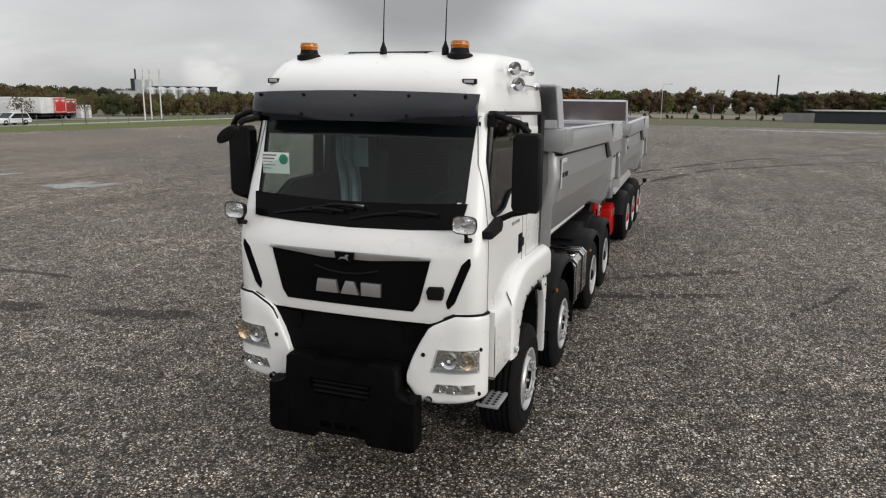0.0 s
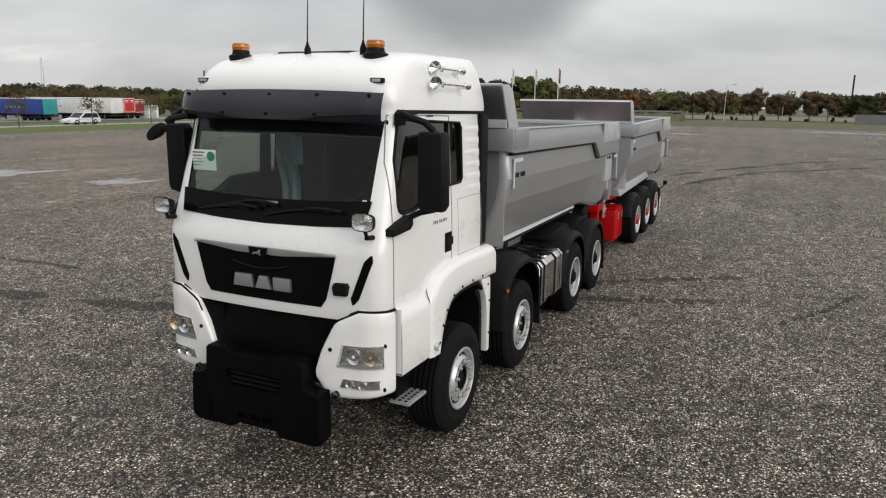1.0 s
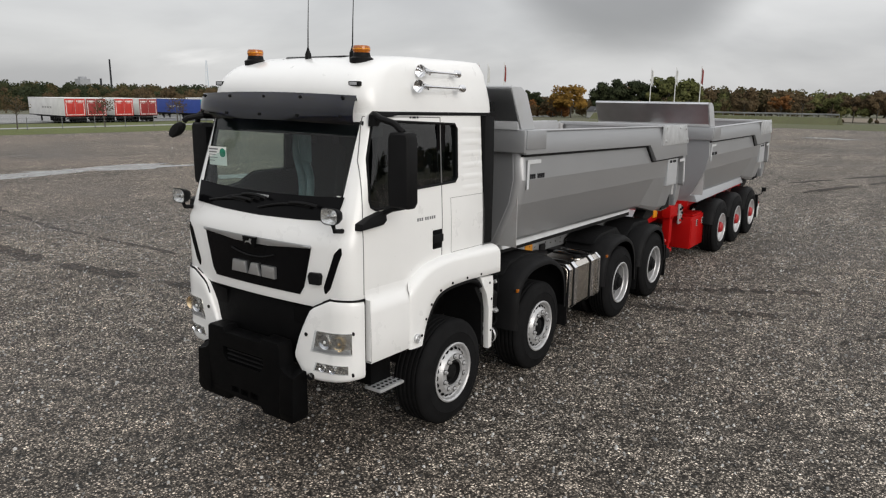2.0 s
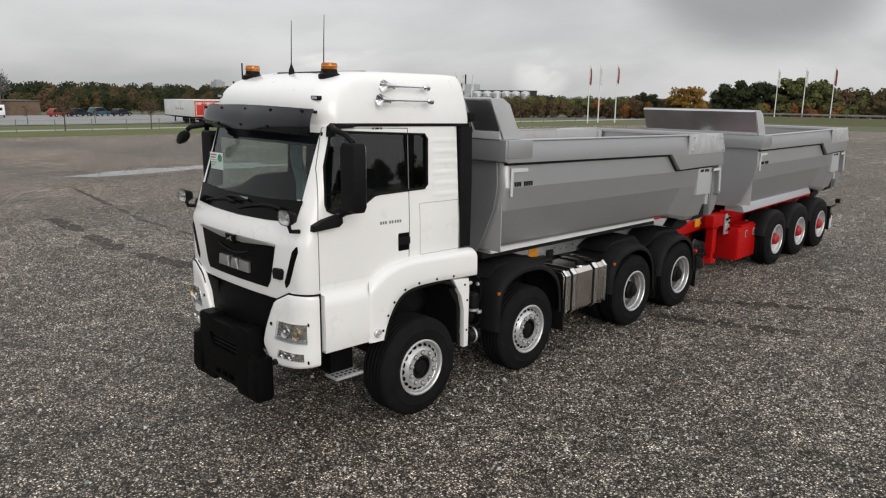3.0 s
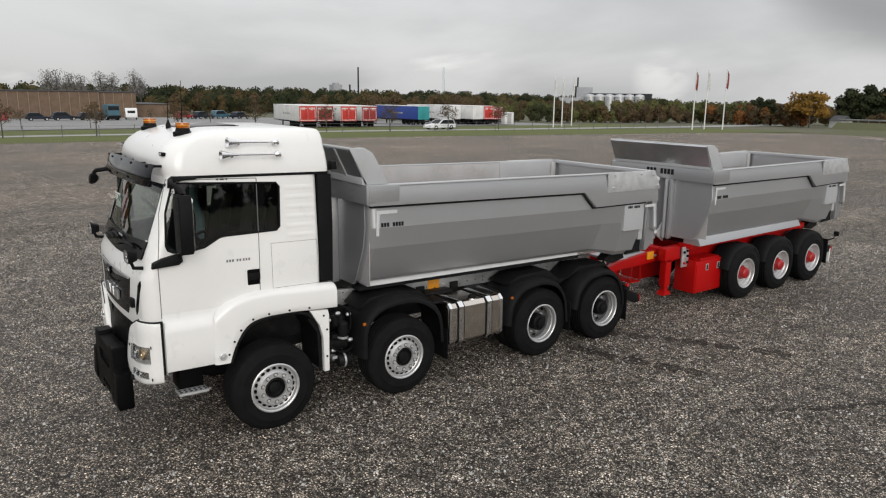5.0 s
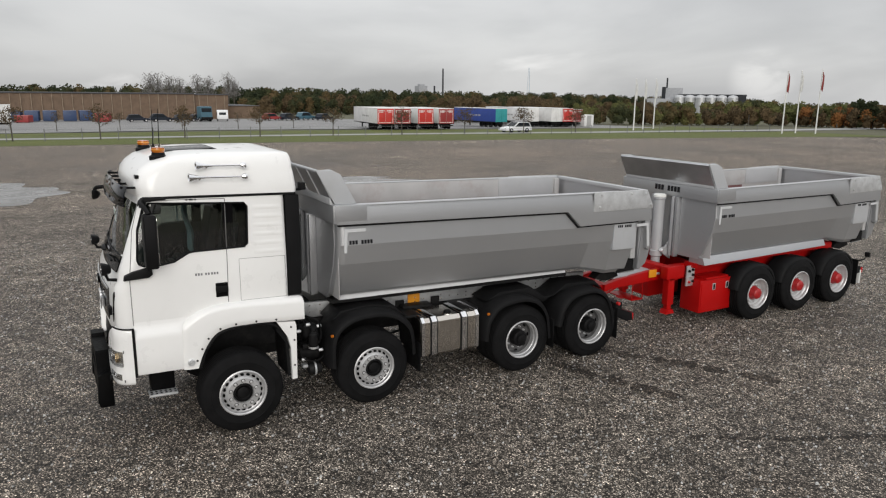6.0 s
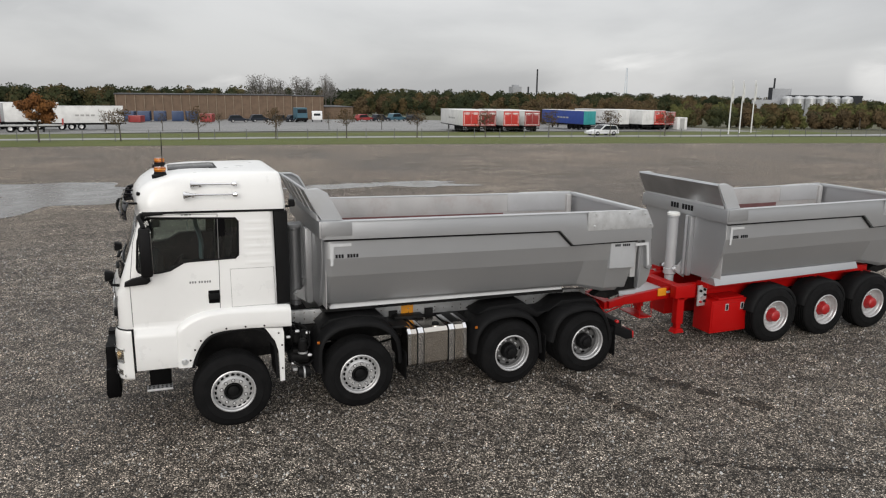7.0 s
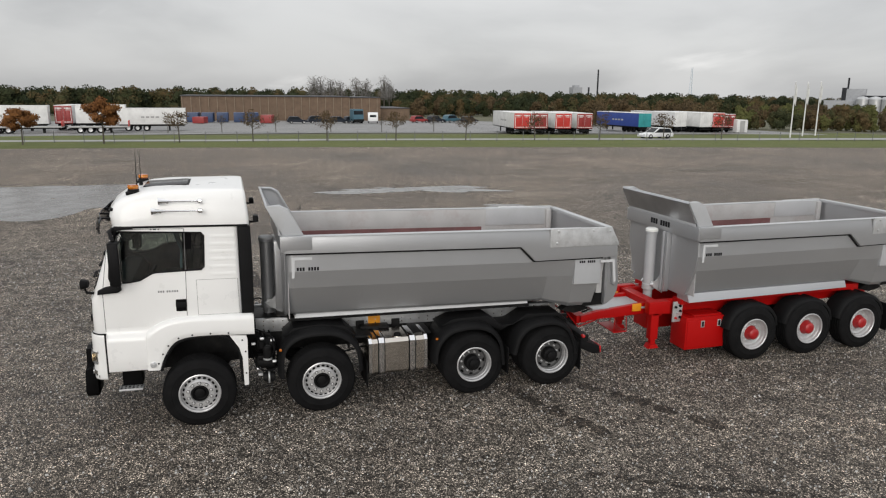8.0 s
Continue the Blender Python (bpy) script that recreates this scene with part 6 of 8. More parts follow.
        p("side_plate", prism(B(), [(y1 - 0.66, 1.89), (y1 - 0.17, 1.89), (y1 - 0.17, 2.325), (y1 - 0.65, 2.325)], "x", s * 1.075, s * 1.142, 0.002), LIGHT_GREY, body, "pale grey plate on the side wall")
        # maker's words, drawn as bars
        for yb, zb, w, h in ((y0 + 0.17, 2.310, 0.34, 0.052), (y1 - 0.57, 2.255, 0.30, 0.04)):
            n = 8
            for i in range(n):
                if i == 3:
                    continue
                p("side_marking", box(B(), s * 1.13, s * (1.141 if yb < y1 - 1 else 1.146), yb + w * i / n, yb + w * (i + 0.72) / n, zb, zb + h), INK, side)
        bm = prism(B(), [(y0 + (0.02 if flare else 0.14), 1.41 if flare else 1.480), (y0 + (0.02 if flare else 0.14), 1.53 if flare else 1.515), (y0 + (0.06 if flare else 0.17), 1.565 if flare else 1.545), (yn + 0.30, 1.575 if flare else 1.555), (yn + 0.30, 1.45 if flare else 1.505)], "x", s * 0.60, s * (0.935 if flare else 0.825), 0.008)
        for v in bm.verts:
            if abs(v.co.x) > 0.78:
                v.co.x -= s * 0.45 * (v.co.z - 1.50)
        p("body_sill", bm, GREY if flare else REFLECT, body, "broad grey sill under the body" if flare else "bright narrow sill under the body")
        if not flare:
            # black bar added to imitate the shadow line between sill and subframe
            p("sill_shade_bar", prism(B(), [(y0 + 0.04, 1.425), (y0 + 0.04, 1.478), (yn + 0.34, 1.503), (yn + 0.34, 1.445)], "x", s * 0.58, s * 0.79), CHASSIS, body, "dark bar that stands for the shadow line under the sill")
        p("rear_hinge", prism(B(), [(y1 - 0.55, 1.45), (y1 - 0.70, 1.33), (y1 - 0.45, 1.27), (y1 - 0.18, 1.33), (y1 - 0.22, 1.45)], "x", s * 0.62, s * 0.80, 0.01), CHASSIS, body)
        # wing of the headboard
        p("headboard_wing", prism(B(), [(y0 - 0.245, 3.275), (y0 - 0.21, 3.287), (y0 - 0.04, 3.287), (y0 + 0.08, 3.225), (y0 + 0.29, 2.845), (y0 - 0.01, 2.845)], "x", s * 1.085, s * 1.115, 0.008), LIGHT_GREY, body, "grey triangular headboard wing")
        p("wing_lip", prism(B(), [(y0 - 0.20, 3.275), (y0 - 0.04, 3.290), (y0 + 0.085, 3.228), (y0 + 0.295, 2.845), (y0 + 0.26, 2.845), (y0 + 0.06, 3.205), (y0 - 0.04, 3.262)], "x", s * 0.99, s * 1.10, 0.006), LIGHT_GREY, body)
        # inner corner posts at the tailgate
        p("inner_post", box(B(), s * 1.02, s * 1.085, y1 - 0.20, y1 - 0.10, 1.70, 2.82, 0.01), INSIDE, body)
    # front wall, beam, ribs and headboard
    w0, c = 0.80, 0.0 if flare else 0.11
    front = p("front_wall", prism(B(), [(-1.115 + c, 2.60), (-1.13 + c, 2.30), (-1.08 + c, 2.035), (-0.885 + c, 1.60), (-w0 + c, 1.50), (w0 - c, 1.50), (0.885 - c, 1.60), (1.08 - c, 2.035), (1.13 - c, 2.30), (1.115 - c, 2.60)], "y", y0, y0 + 0.04), GREY, body, "grey front wall with upright ribs")
    p("front_beam", box(B(), -1.185, 1.185, y0 - 0.06, y0 + 0.02, 2.60, 2.84, 0.012), GREY, front)
    p("front_lining", box(B(), -1.06, 1.06, y0 + 0.04, y0 + 0.05, 1.55, 2.84), INSIDE, front)
    for x in (-0.30, -0.20, 0.20, 0.30):
        p("front_rib", box(B(), x - 0.028, x + 0.028, y0 - 0.10, y0, 1.46, 2.60, 0.01), GREY if abs(x) > 0.25 else LIGHT_GREY, front)
    board = p("headboard", thicken(grid(B(), [[(x, y, z) for x in (-1.10, 0, 1.10)] for y, z in ((y0 - 0.02, 2.83), (y0 - 0.13, 3.05), (y0 - 0.235, 3.26), (y0 - 0.22, 3.28))]), 0.02), DARK_STEEL, body, "forward-leaning headboard of bare steel sheet", 20)
    p("board_edge", tube(B(), [(-1.10, y0 - 0.225, 3.278), (0, y0 - 0.225, 3.28), (1.10, y0 - 0.225, 3.278)], 0.018, 8), LIGHT_GREY, board)
    p("board_foot", box(B(), -1.10, 1.10, y0 - 0.075, y0 + 0.01, 2.842, 2.93, 0.006), LIGHT_GREY, board)
    # ribs kept pale: the sheet's bright reflected streaks are put into their colour
    for x in (-0.70, -0.24, 0.24, 0.70):
        p("board_streak_rib", prism(B(), [(y0 - 0.03, 2.86), (y0 - 0.225, 3.255), (y0 - 0.24, 3.255), (y0 - 0.05, 2.86)], "x", x - 0.020, x + 0.020), GALV, board)
    for i in range(8 if flare else 0):
        if i != 3:
            p("front_marking", box(B(), -0.30 + i * 0.08, -0.30 + i * 0.08 + 0.058, y0 - 0.066, y0 - 0.055, 2.69, 2.79), INK, front)
    # tailgate, leaning inwards
    gate = p("tailgate", prism(B(), [(y1 - 0.06, 2.845), (y1 + 0.0, 2.845), (y1 + 0.03, 1.52), (y1 - 0.04, 1.50)], "x", -1.08, 1.08, 0.008), GREY, body, "grey steel tailgate")
    for x in (-0.7, 0.0, 0.7):
        p("gate_rib", prism(B(), [(y1 + 0.0, 2.80), (y1 + 0.05, 2.78), (y1 + 0.08, 1.60), (y1 + 0.02, 1.55)], "x", x - 0.05, x + 0.05, 0.006), GREY, gate)
    p("gate_top_bar", box(B(), -1.12, 1.12, y1 - 0.09, y1 + 0.03, 2.80, 2.86, 0.012), LIGHT_GREY, gate)
    p("spout", prism(B(), [(y1 - 0.20, 1.54), (y1 + 0.06, 1.52), (y1 + 0.10, 1.48), (y1 + 0.02, 1.43), (y1 - 0.30, 1.42)], "x", -0.95, 0.95, 0.01), GREY, body)
    for s in (-1, 1):
        # inset plate in black, so the shade of the rear gap is in its colour
        p("gap_shade_plate", prism(B(), [(y1 - 0.16, 2.40), (y1 + 0.0, 2.40), (y1 + 0.06, 1.75), (y1 - 0.02, 1.47), (y1 - 0.40, 1.45), (y1 - 0.30, 1.9)], "x", s * 0.97, s * 1.00, 0.006), CHASSIS, body)
        p("tailgate_cheek", prism(B(), [(y1 + 0.02, 2.36), (y1 + 0.15, 2.34), (y1 + 0.205, 1.905), (y1 + 0.19, 1.75), (y1 + 0.13, 1.60), (y1 - 0.01, 1.50), (y1 - 0.05, 1.52)], "x", s * 1.03, s * 1.10, 0.006), GREY, body, "grey cheek plate of the tailgate")
        p("inner_flap", box(B(), s * 1.055, s * 1.075, yn + 0.20, y1 - 0.22, 2.52, 2.845, 0.006), LIGHT_GREY, body, "pale steel flap inside the rear side wall")
        p("rail_lining", box(B(), s * 1.066, s * 1.084, y0 + 0.06, y1 - 0.12, 2.525, 2.832, 0.004), INSIDE, body)
    # telescopic ram with its bracket
    ram = p("tipping_ram", lathe(B(), [(0.0, 2.62), (0.085, 2.60), (0.112, 2.56), (0.112, 2.54), (0.10, 2.53), (0.10, 1.55), (0.115, 1.54), (0.115, 1.44), (0.085, 1.42), (0.085, 1.24), (0.0, 1.22)], (-0.02, y0 - 0.21, 0), "z", 28), GREY if not flare else LIGHT_GREY, body, "thick grey telescopic tipping ram")
    p("ram_cap", lathe(B(), [(0.118, 2.575), (0.118, 2.615), (0.09, 2.635), (0.0, 2.64)], (-0.02, y0 - 0.21, 0), "z", 28), PAPER if flare else LIGHT_GREY, ram)
    for s in (-1, 1):
        p("ram_bracket", prism(B(), [(y0 - 0.27, 1.56), (y0 - 0.22, 1.62), (y0 - 0.15, 1.62), (y0, 1.78), (y0, 1.38), (y0 - 0.2, 1.50)], "x", -0.02 + s * 0.13, -0.02 + s * 0.17), GALV, ram)
    p("ram_pin", lathe(B(), [(0.03, -0.20), (0.03, 0.20)], (-0.02, y0 - 0.21, 1.56), "x", 14, True), GALV, ram)
    return body


tipper(truck, 1.30, 6.70, 5.05, 0.0, LEAN, False)

# ---- the trailer ----
trailer = tagged(thing("tipper_trailer", 0.01, 0, 0), "three-axle tipping trailer, grey body on a red chassis", "trailer")
tipper(trailer, 8.46, 13.30, 11.78, 0.225, 0.0, True)
wheels("trailer", trailer, 0.37, [(1.125, 9.86), (1.125, 11.14), (1.125, 12.42)])


def rp(name, bm, mat, parent=trailer, label="", smooth=32.0):
    return part(name, bm, mat, parent, label, smooth)


for y in (9.86, 11.14, 12.42):
    rp("axle", tube(B(), [(-0.85, y, 0.52), (0.85, y, 0.52)], 0.07, 12), RED)
    mudguard(smooth_line([(y - 0.59, 0.64), (y - 0.545, 0.80), (y - 0.40, 0.985), (y - 0.15, 1.085), (y + 0.12, 1.09), (y + 0.38, 1.0), (y + 0.54, 0.82), (y + 0.585, 0.64)], 3), 0.70, 1.085, trailer, mat=PLASTIC)
    for s in (-1, 1):
        rp("wing_stay", box(B(), s * 0.48, s * 0.80, y - 0.03, y + 0.03, 1.08, 1.12, 0.006), RED)
        rp("air_spring", lathe(B(), [(0.10, -0.10), (0.13, -0.06), (0.13, 0.04), (0.10, 0.08)], (s * 0.55, y + 0.38, 0.66), "z", 18, True), PLASTIC)
for s in (-1, 1):
    rail = rp("frame_rail", prism(B(), [(8.0, 0.86), (8.0, 1.13), (13.05, 1.15), (13.05, 0.90), (9.2, 0.82)], "x", s * 0.42, s * 0.52, 0.008), RED, label="red chassis rail")
    rp("body_rail", prism(B(), [(8.45, 1.10), (8.45, 1.19), (12.55, 1.235), (12.55, 1.12)], "x", s * 0.52, s * 0.80, 0.006), RED)
    leg = rp("support_leg", box(B(), s * 0.52, s * 0.66, 7.93, 8.09, 0.42, 1.14, 0.012), RED, label="red support leg")
    rp("leg_tube", box(B(), s * 0.54, s * 0.64, 7.96, 8.06, 0.25, 0.5, 0.01), RED, leg)
    rp("leg_foot", prism(B(), [(7.90, 0.25), (8.12, 0.25), (8.07, 0.33), (7.95, 0.33)], "x", s * 0.50, s * 0.68, 0.008), RED, leg)
    rp("leg_plate", box(B(), s * 0.52, s * 0.68, 7.86, 8.30, 0.92, 1.15, 0.012), RED, leg)
    plate = rp("control_plate", box(B(), s * 0.66, s * 0.69, 8.36, 8.56, 0.74, 1.13, 0.006), GALV, label="bright control panel with knobs")
    for y, z, m in ((8.41, 1.03, PLASTIC), (8.50, 1.05, PLASTIC), (8.45, 0.92, GALV), (8.42, 0.82, RED_LENS), (8.51, 0.83, PLASTIC), (8.51, 0.95, PLASTIC)):
        rp("knob", lathe(B(), [(0.026, 0.0), (0.022, s * 0.03), (0.0, s * 0.034)], (s * 0.69, y, z), "x", 12), m, plate)
    locker = rp("tool_locker", box(B(), s * 0.42, s * 0.88, 8.53, 9.38, 0.24, 0.86, 0.012), RED, label="red steel tool locker")
    rp("locker_lid", box(B(), s * 0.875, s * 0.892, 8.56, 9.35, 0.27, 0.80, 0.006), RED, locker)
    for y in (8.88, 9.24):
        latch = rp("latch", box(B(), s * 0.89, s * 0.898, y - 0.04, y + 0.04, 0.66, 0.79, 0.004), GALV, locker, "steel locker latch")
        rp("latch_recess", box(B(), s * 0.896, s * 0.900, y - 0.022, y + 0.022, 0.675, 0.775), CHASSIS, latch)
    rp("locker_tray", box(B(), s * 0.50, s * 0.86, 8.70, 9.30, 0.86, 0.90, 0.008), RED, locker)
    rp("reflector_plate", box(B(), s * 0.41, s * 0.435, 7.66, 7.84, 0.93, 1.07, 0.004), ORANGE)
    rp("drawbar_beam", prism(B(), [(6.62, 0.79), (6.62, 0.91), (6.95, 0.975), (8.0, 1.07), (8.0, 0.86), (7.3, 0.83), (6.95, 0.83)], "x", s * 0.30, s * 0.40, 0.01), RED, label="red drawbar beam")
    rp("tail_lamp", box(B(), s * 0.80, s * 1.12, 13.20, 13.26, 0.55, 0.67, 0.01), RED_LENS)
    rp("mud_flap", box(B(), s * 0.72, s * 1.12, 13.05, 13.064, 0.30, 0.85), PLASTIC)
    rp("marker_arm", tube(B(), [(s * 1.05, 13.18, 0.80), (s * 1.16, 13.20, 0.86), (s * 1.20, 13.20, 0.95)], 0.014, 6), PLASTIC)
    rp("marker_lamp", box(B(), s * 1.16, s * 1.26, 13.17, 13.23, 0.92, 1.02, 0.012), PLASTIC)
    rp("rear_plate", box(B(), s * 1.0, s * 1.13, 13.16, 13.19, 0.32, 0.62, 0.006), PAPER)
rp("drawbar_deck", prism(B(), [(-0.30, 6.9), (0.30, 6.9), (0.42, 8.05), (-0.42, 8.05)], "z", 0.96, 1.0, 0.004), LIGHT_GREY)
rp("drawbar_eye", lathe(B(), [(0.07, -0.05), (0.10, -0.05), (0.10, 0.05), (0.07, 0.05), (0.07, -0.05)], (0, 6.50, 0.80), "z", 20), RED)
rp("drawbar_head", box(B(), -0.34, 0.34, 6.56, 6.76, 0.76, 0.90, 0.012), RED)
rp("front_cross_beam", box(B(), -0.66, 0.66, 7.95, 8.15, 0.88, 1.12, 0.012), RED)
rp("rear_cross_beam", box(B(), -1.12, 1.12, 13.06, 13.18, 0.55, 0.70, 0.01), CHASSIS)
for i in range(5):
    x = -0.25 + i * 0.13
    rp("air_hose", tube(B(), [(x, 6.40, 0.95), (x + 0.03, 6.62, 0.80 - 0.03 * i), (x + 0.02, 6.95, 0.85 - 0.02 * i), (x, 7.4, 0.99)], 0.014, 6), PLASTIC if i % 2 else RED)
rp("underslung_tray", box(B(), -0.28, 0.34, 7.35, 7.62, 0.50, 0.52, 0.004), RED)
for x in (-0.27, 0.33):
    rp("tray_hanger", tube(B(), [(x, 7.37, 0.80), (x, 7.35, 0.51), (x, 7.62, 0.51), (x, 7.60, 0.80)], 0.012, 6), RED)
for y in (9.0, 10.5, 11.8, 12.9):
    rp("cross_member", box(B(), -0.42, 0.42, y - 0.05, y + 0.05, 0.88, 1.08, 0.008), RED)

# ---- lorry park, building and vehicles beyond the road ----
def far_wheel(bm_list, x, y, r, w, parent, z=None):
    wheel = part("wheel", lathe(B(), [(r * 0.55, -w / 2), (r * 0.95, -w / 2), (r, -w * 0.3), (r, w * 0.3), (r * 0.95, w / 2), (r * 0.55, w / 2), (r * 0.5, w * 0.3), (0.0, w * 0.3)], (x, y, r), "x", 16), RUBBER, parent)
    part("rim", lathe(B(), [(r * 0.55, w / 2 - 0.01), (r * 0.3, w / 2 - 0.04), (0, w / 2 - 0.02)], (x, y, r), "x", 12), RIM, wheel)
    return wheel


def semi_trailer(x, y, rz, length, side, rear, label, height=3.75, flat=False):
    """Box or curtain semi-trailer; its rear doors face local -y."""
    t = tagged(thing("semi_trailer", x, y, ground_z(x, y), rz), label, "trailer", "trailers in the lorry park")
    k = height / 4.0
    part("chassis", box(B(), -0.5, 0.5, 0.3, length - 0.4, 0.85 * k, 1.1 * k), CHASSIS, t)
    if flat:
        part("deck", box(B(), -1.25, 1.25, 0, length, 1.1 * k, 1.3 * k, 0.03), CONCRETE, t)
        part("bulkhead", box(B(), -1.25, 1.25, length - 0.1, length, 1.3 * k, 2.4 * k, 0.02), rear, t)
    else:
        part("box_body", box(B(), -1.27, 1.27, 0.04, length, 1.12 * k, 3.97 * k, 0.05), side, t)
        part("roof_edge", box(B(), -1.29, 1.29, 0.02, length + 0.02, 3.9 * k, 4.0 * k, 0.03), TARP_WHITE, t)
        for s in (-1, 1):
            door = part("rear_door", box(B(), *sorted((s * 0.02, s * 1.26)), -0.02, 0.05, 1.15 * k, 3.9 * k, 0.02), rear, t)
            for i in (0.35, 0.9):
                part("lock_bar", tube(B(), [(s * i, -0.05, 1.2 * k), (s * i, -0.05, 3.85 * k)], 0.025, 6), rear, door)
            if rear in (TARP_RED, TARP_DARKRED):
                part("door_print", box(B(), *sorted((s * 0.18, s * 1.12)), -0.026, -0.018, 3.42 * k, 3.62 * k), TARP_WHITE, door, "white print band")
                part("door_print", box(B(), *sorted((s * 0.30, s * 1.12)), -0.026, -0.018, 3.22 * k, 3.30 * k), TARP_WHITE, door)
                part("door_print", box(B(), *sorted((s * 1.06, s * 1.13)), -0.026, -0.018, 1.5 * k, 3.15 * k), TARP_WHITE, door)
                part("door_print", box(B(), *sorted((s * 0.06, s * 1.13)), -0.026, -0.018, 1.30 * k, 1.42 * k), TARP_WHITE, door)
        part("side_rail", box(B(), -1.285, 1.285, 0.0, length, 1.05 * k, 1.2 * k, 0.02), CHASSIS, t)
        for i in range(4):
            part("side_print", box(B(), 1.272, 1.278, length * (0.35 + 0.07 * i), length * (0.40 + 0.07 * i), 2.3 * k, 2.6 * k), CONCRETE, t)
            part("side_print", box(B(), -1.278, -1.272, length * (0.35 + 0.07 * i), length * (0.40 + 0.07 * i), 2.3 * k, 2.6 * k), CONCRETE, t)
    for i in range(3):
        for s in (-1, 1):
            far_wheel(None, s * 1.05, 1.6 + i * 1.3, 0.5, 0.36, t)
    part("rear_underrun", box(B(), -1.2, 1.2, 0.0, 0.12, 0.5, 0.68), CHASSIS, t)
    for s in (-1, 1):
        part("support_leg", box(B(), s * 0.6 - 0.08, s * 0.6 + 0.08, length - 2.6, length - 2.4, 0.05, 1.0 * k), CHASSIS, t)
    return t


# row of box trailers with red rear doors
for y, red in ((42.8, TARP_RED), (45.6, TARP_DARKRED), (49.5, TARP_RED), (53.1, TARP_DARKRED)):
    semi_trailer(-88, y, 84, 12.5, TARP_WHITE, red, "white box semi-trailer with red rear doors", 3.2)
semi_trailer(-95, 68.0, 95, 12.5, TARP_BLUE, TARP_TEAL, "blue curtain-sided semi-trailer with teal rear doors", 3.25)
semi_trailer(-96, 75.6, 95, 12.5, TARP_WHITE, TARP_WHITE, "white box semi-trailer with faded print", 3.4)
semi_trailer(-95, 80.0, 95, 12.5, TARP_WHITE, TARP_WHITE, "white box semi-trailer in the lorry park", 3.4)
semi_trailer(-95, 82.6, 95, 12.0, TARP_WHITE, TARP_RED, "white semi-trailer with red rear doors", 3.4)
semi_trailer(-95.5, 85.2, 95, 12.0, TARP_WHITE, TARP_DARKRED, "white semi-trailer with dark red doors", 3.2)
shed = tagged(thing("site_container", -94.5, 87.2, ground_z(-94.5, 87.2), 90), "small white site container beside the trailers", "container")
part("body", box(B(), -1.1, 1.1, 0, 2.6, 0.1, 2.25, 0.04), TARP_WHITE, shed)
part("door", box(B(), -0.5, 0.5, -0.03, 0.01, 0.15, 2.1, 0.02), CONCRETE, shed)
# trailers at the other end of the park
semi_trailer(-112, -37.0, 4, 11.5, TARP_WHITE, TARP_RED, "white box semi-trailer in the lorry park", 3.9)
semi_trailer(-113, -23.6, 86, 9, TARP_WHITE, TARP_DARKRED, "white semi-trailer with dark red doors", 3.9)
semi_trailer(-112, -21.5, 3, 7.0, TARP_WHITE, TARP_WHITE, "white box semi-trailer in the lorry park", 4.0)
semi_trailer(-109.5, -15.5, 2, 10.0, TARP_WHITE, TARP_WHITE, "long white box semi-trailer with faded print", 3.5)
semi_trailer(-103.5, -33.0, 4, 11.0, CONCRETE, TARP_RED, "low flatbed trailer with red headboard", 3.0, flat=True)
semi_trailer(-102.5, -21.0, 3, 8.0, CONCRETE, TARP_RED, "low flatbed trailer with red headboard", 3.0, flat=True)

# long brick hall
hall = tagged(thing("warehouse", -172, -9.5, ground_z(-172, 15), 0), "long low brown brick warehouse with pale pilasters", "building")
part("wall", box(B(), -30, 0, 0, 40.2, -0.5, 5.75), BRICK_FAR, hall)
part("wall", box(B(), -30, -0.8, 40.2, 48.5, -0.5, 5.6), BRICK_FAR, hall)
part("roof", box(B(), -30.2, 0.25, -0.2, 40.4, 5.75, 6.0, 0.05), ROOF_DARK, hall)
part("roof", box(B(), -30.2, -0.55, 40.4, 48.7, 5.6, 5.85, 0.05), ROOF_DARK, hall)
part("annexe", box(B(), -24, -4, 48.5, 57, -0.5, 2.9), BRICK_FAR, hall)
part("annexe_roof", box(B(), -24.2, -3.8, 48.4, 57.2, 2.9, 3.05, 0.03), ROOF_DARK, hall)
for i in range(21):
    y = 0.25 + i * 2.0
    part("pilaster", box(B(), 0.0, 0.22, y - 0.07, y + 0.07, -0.3, 5.7), PILASTER, hall)
for i in range(4):
    part("pilaster", box(B(), -0.8, -0.6, 41.5 + i * 2.0, 41.64 + i * 2.0, -0.3, 5.55), PILASTER, hall)


def container(x, y, rz, mat, label, l=6.0, h=2.6):
    c = tagged(thing("container", x, y, ground_z(x, y), rz), label, "container", "containers by the warehouse")
    part("body", box(B(), -1.2, 1.2, 0, l, 0.1, h, 0.04), mat, c)
    for i in range(14):
        part("corrugation", box(B(), 1.2, 1.24, 0.25 + i * (l - 0.4) / 14, 0.40 + i * (l - 0.4) / 14, 0.25, h - 0.15), mat, c)
    return c


for i, (y, m) in enumerate(((-6.5, CONTAINER_BLUE), (-3.4, CONTAINER_BLUE), (-0.2, CONTAINER_BLUE), (3.4, CONTAINER_BLUE), (6.4, CONTAINER_BLUE))):
    container(-156 + (i % 2), y, 80 + 3 * i, m, "blue steel shipping container", 3.0, 2.15)
container(-146, -5.0, 70, TARP_DARKRED, "small red skip container", 2.4, 1.4)
container(-146, 8.6, 75, TARP_DARKRED, "small red skip container", 3.2, 1.75)


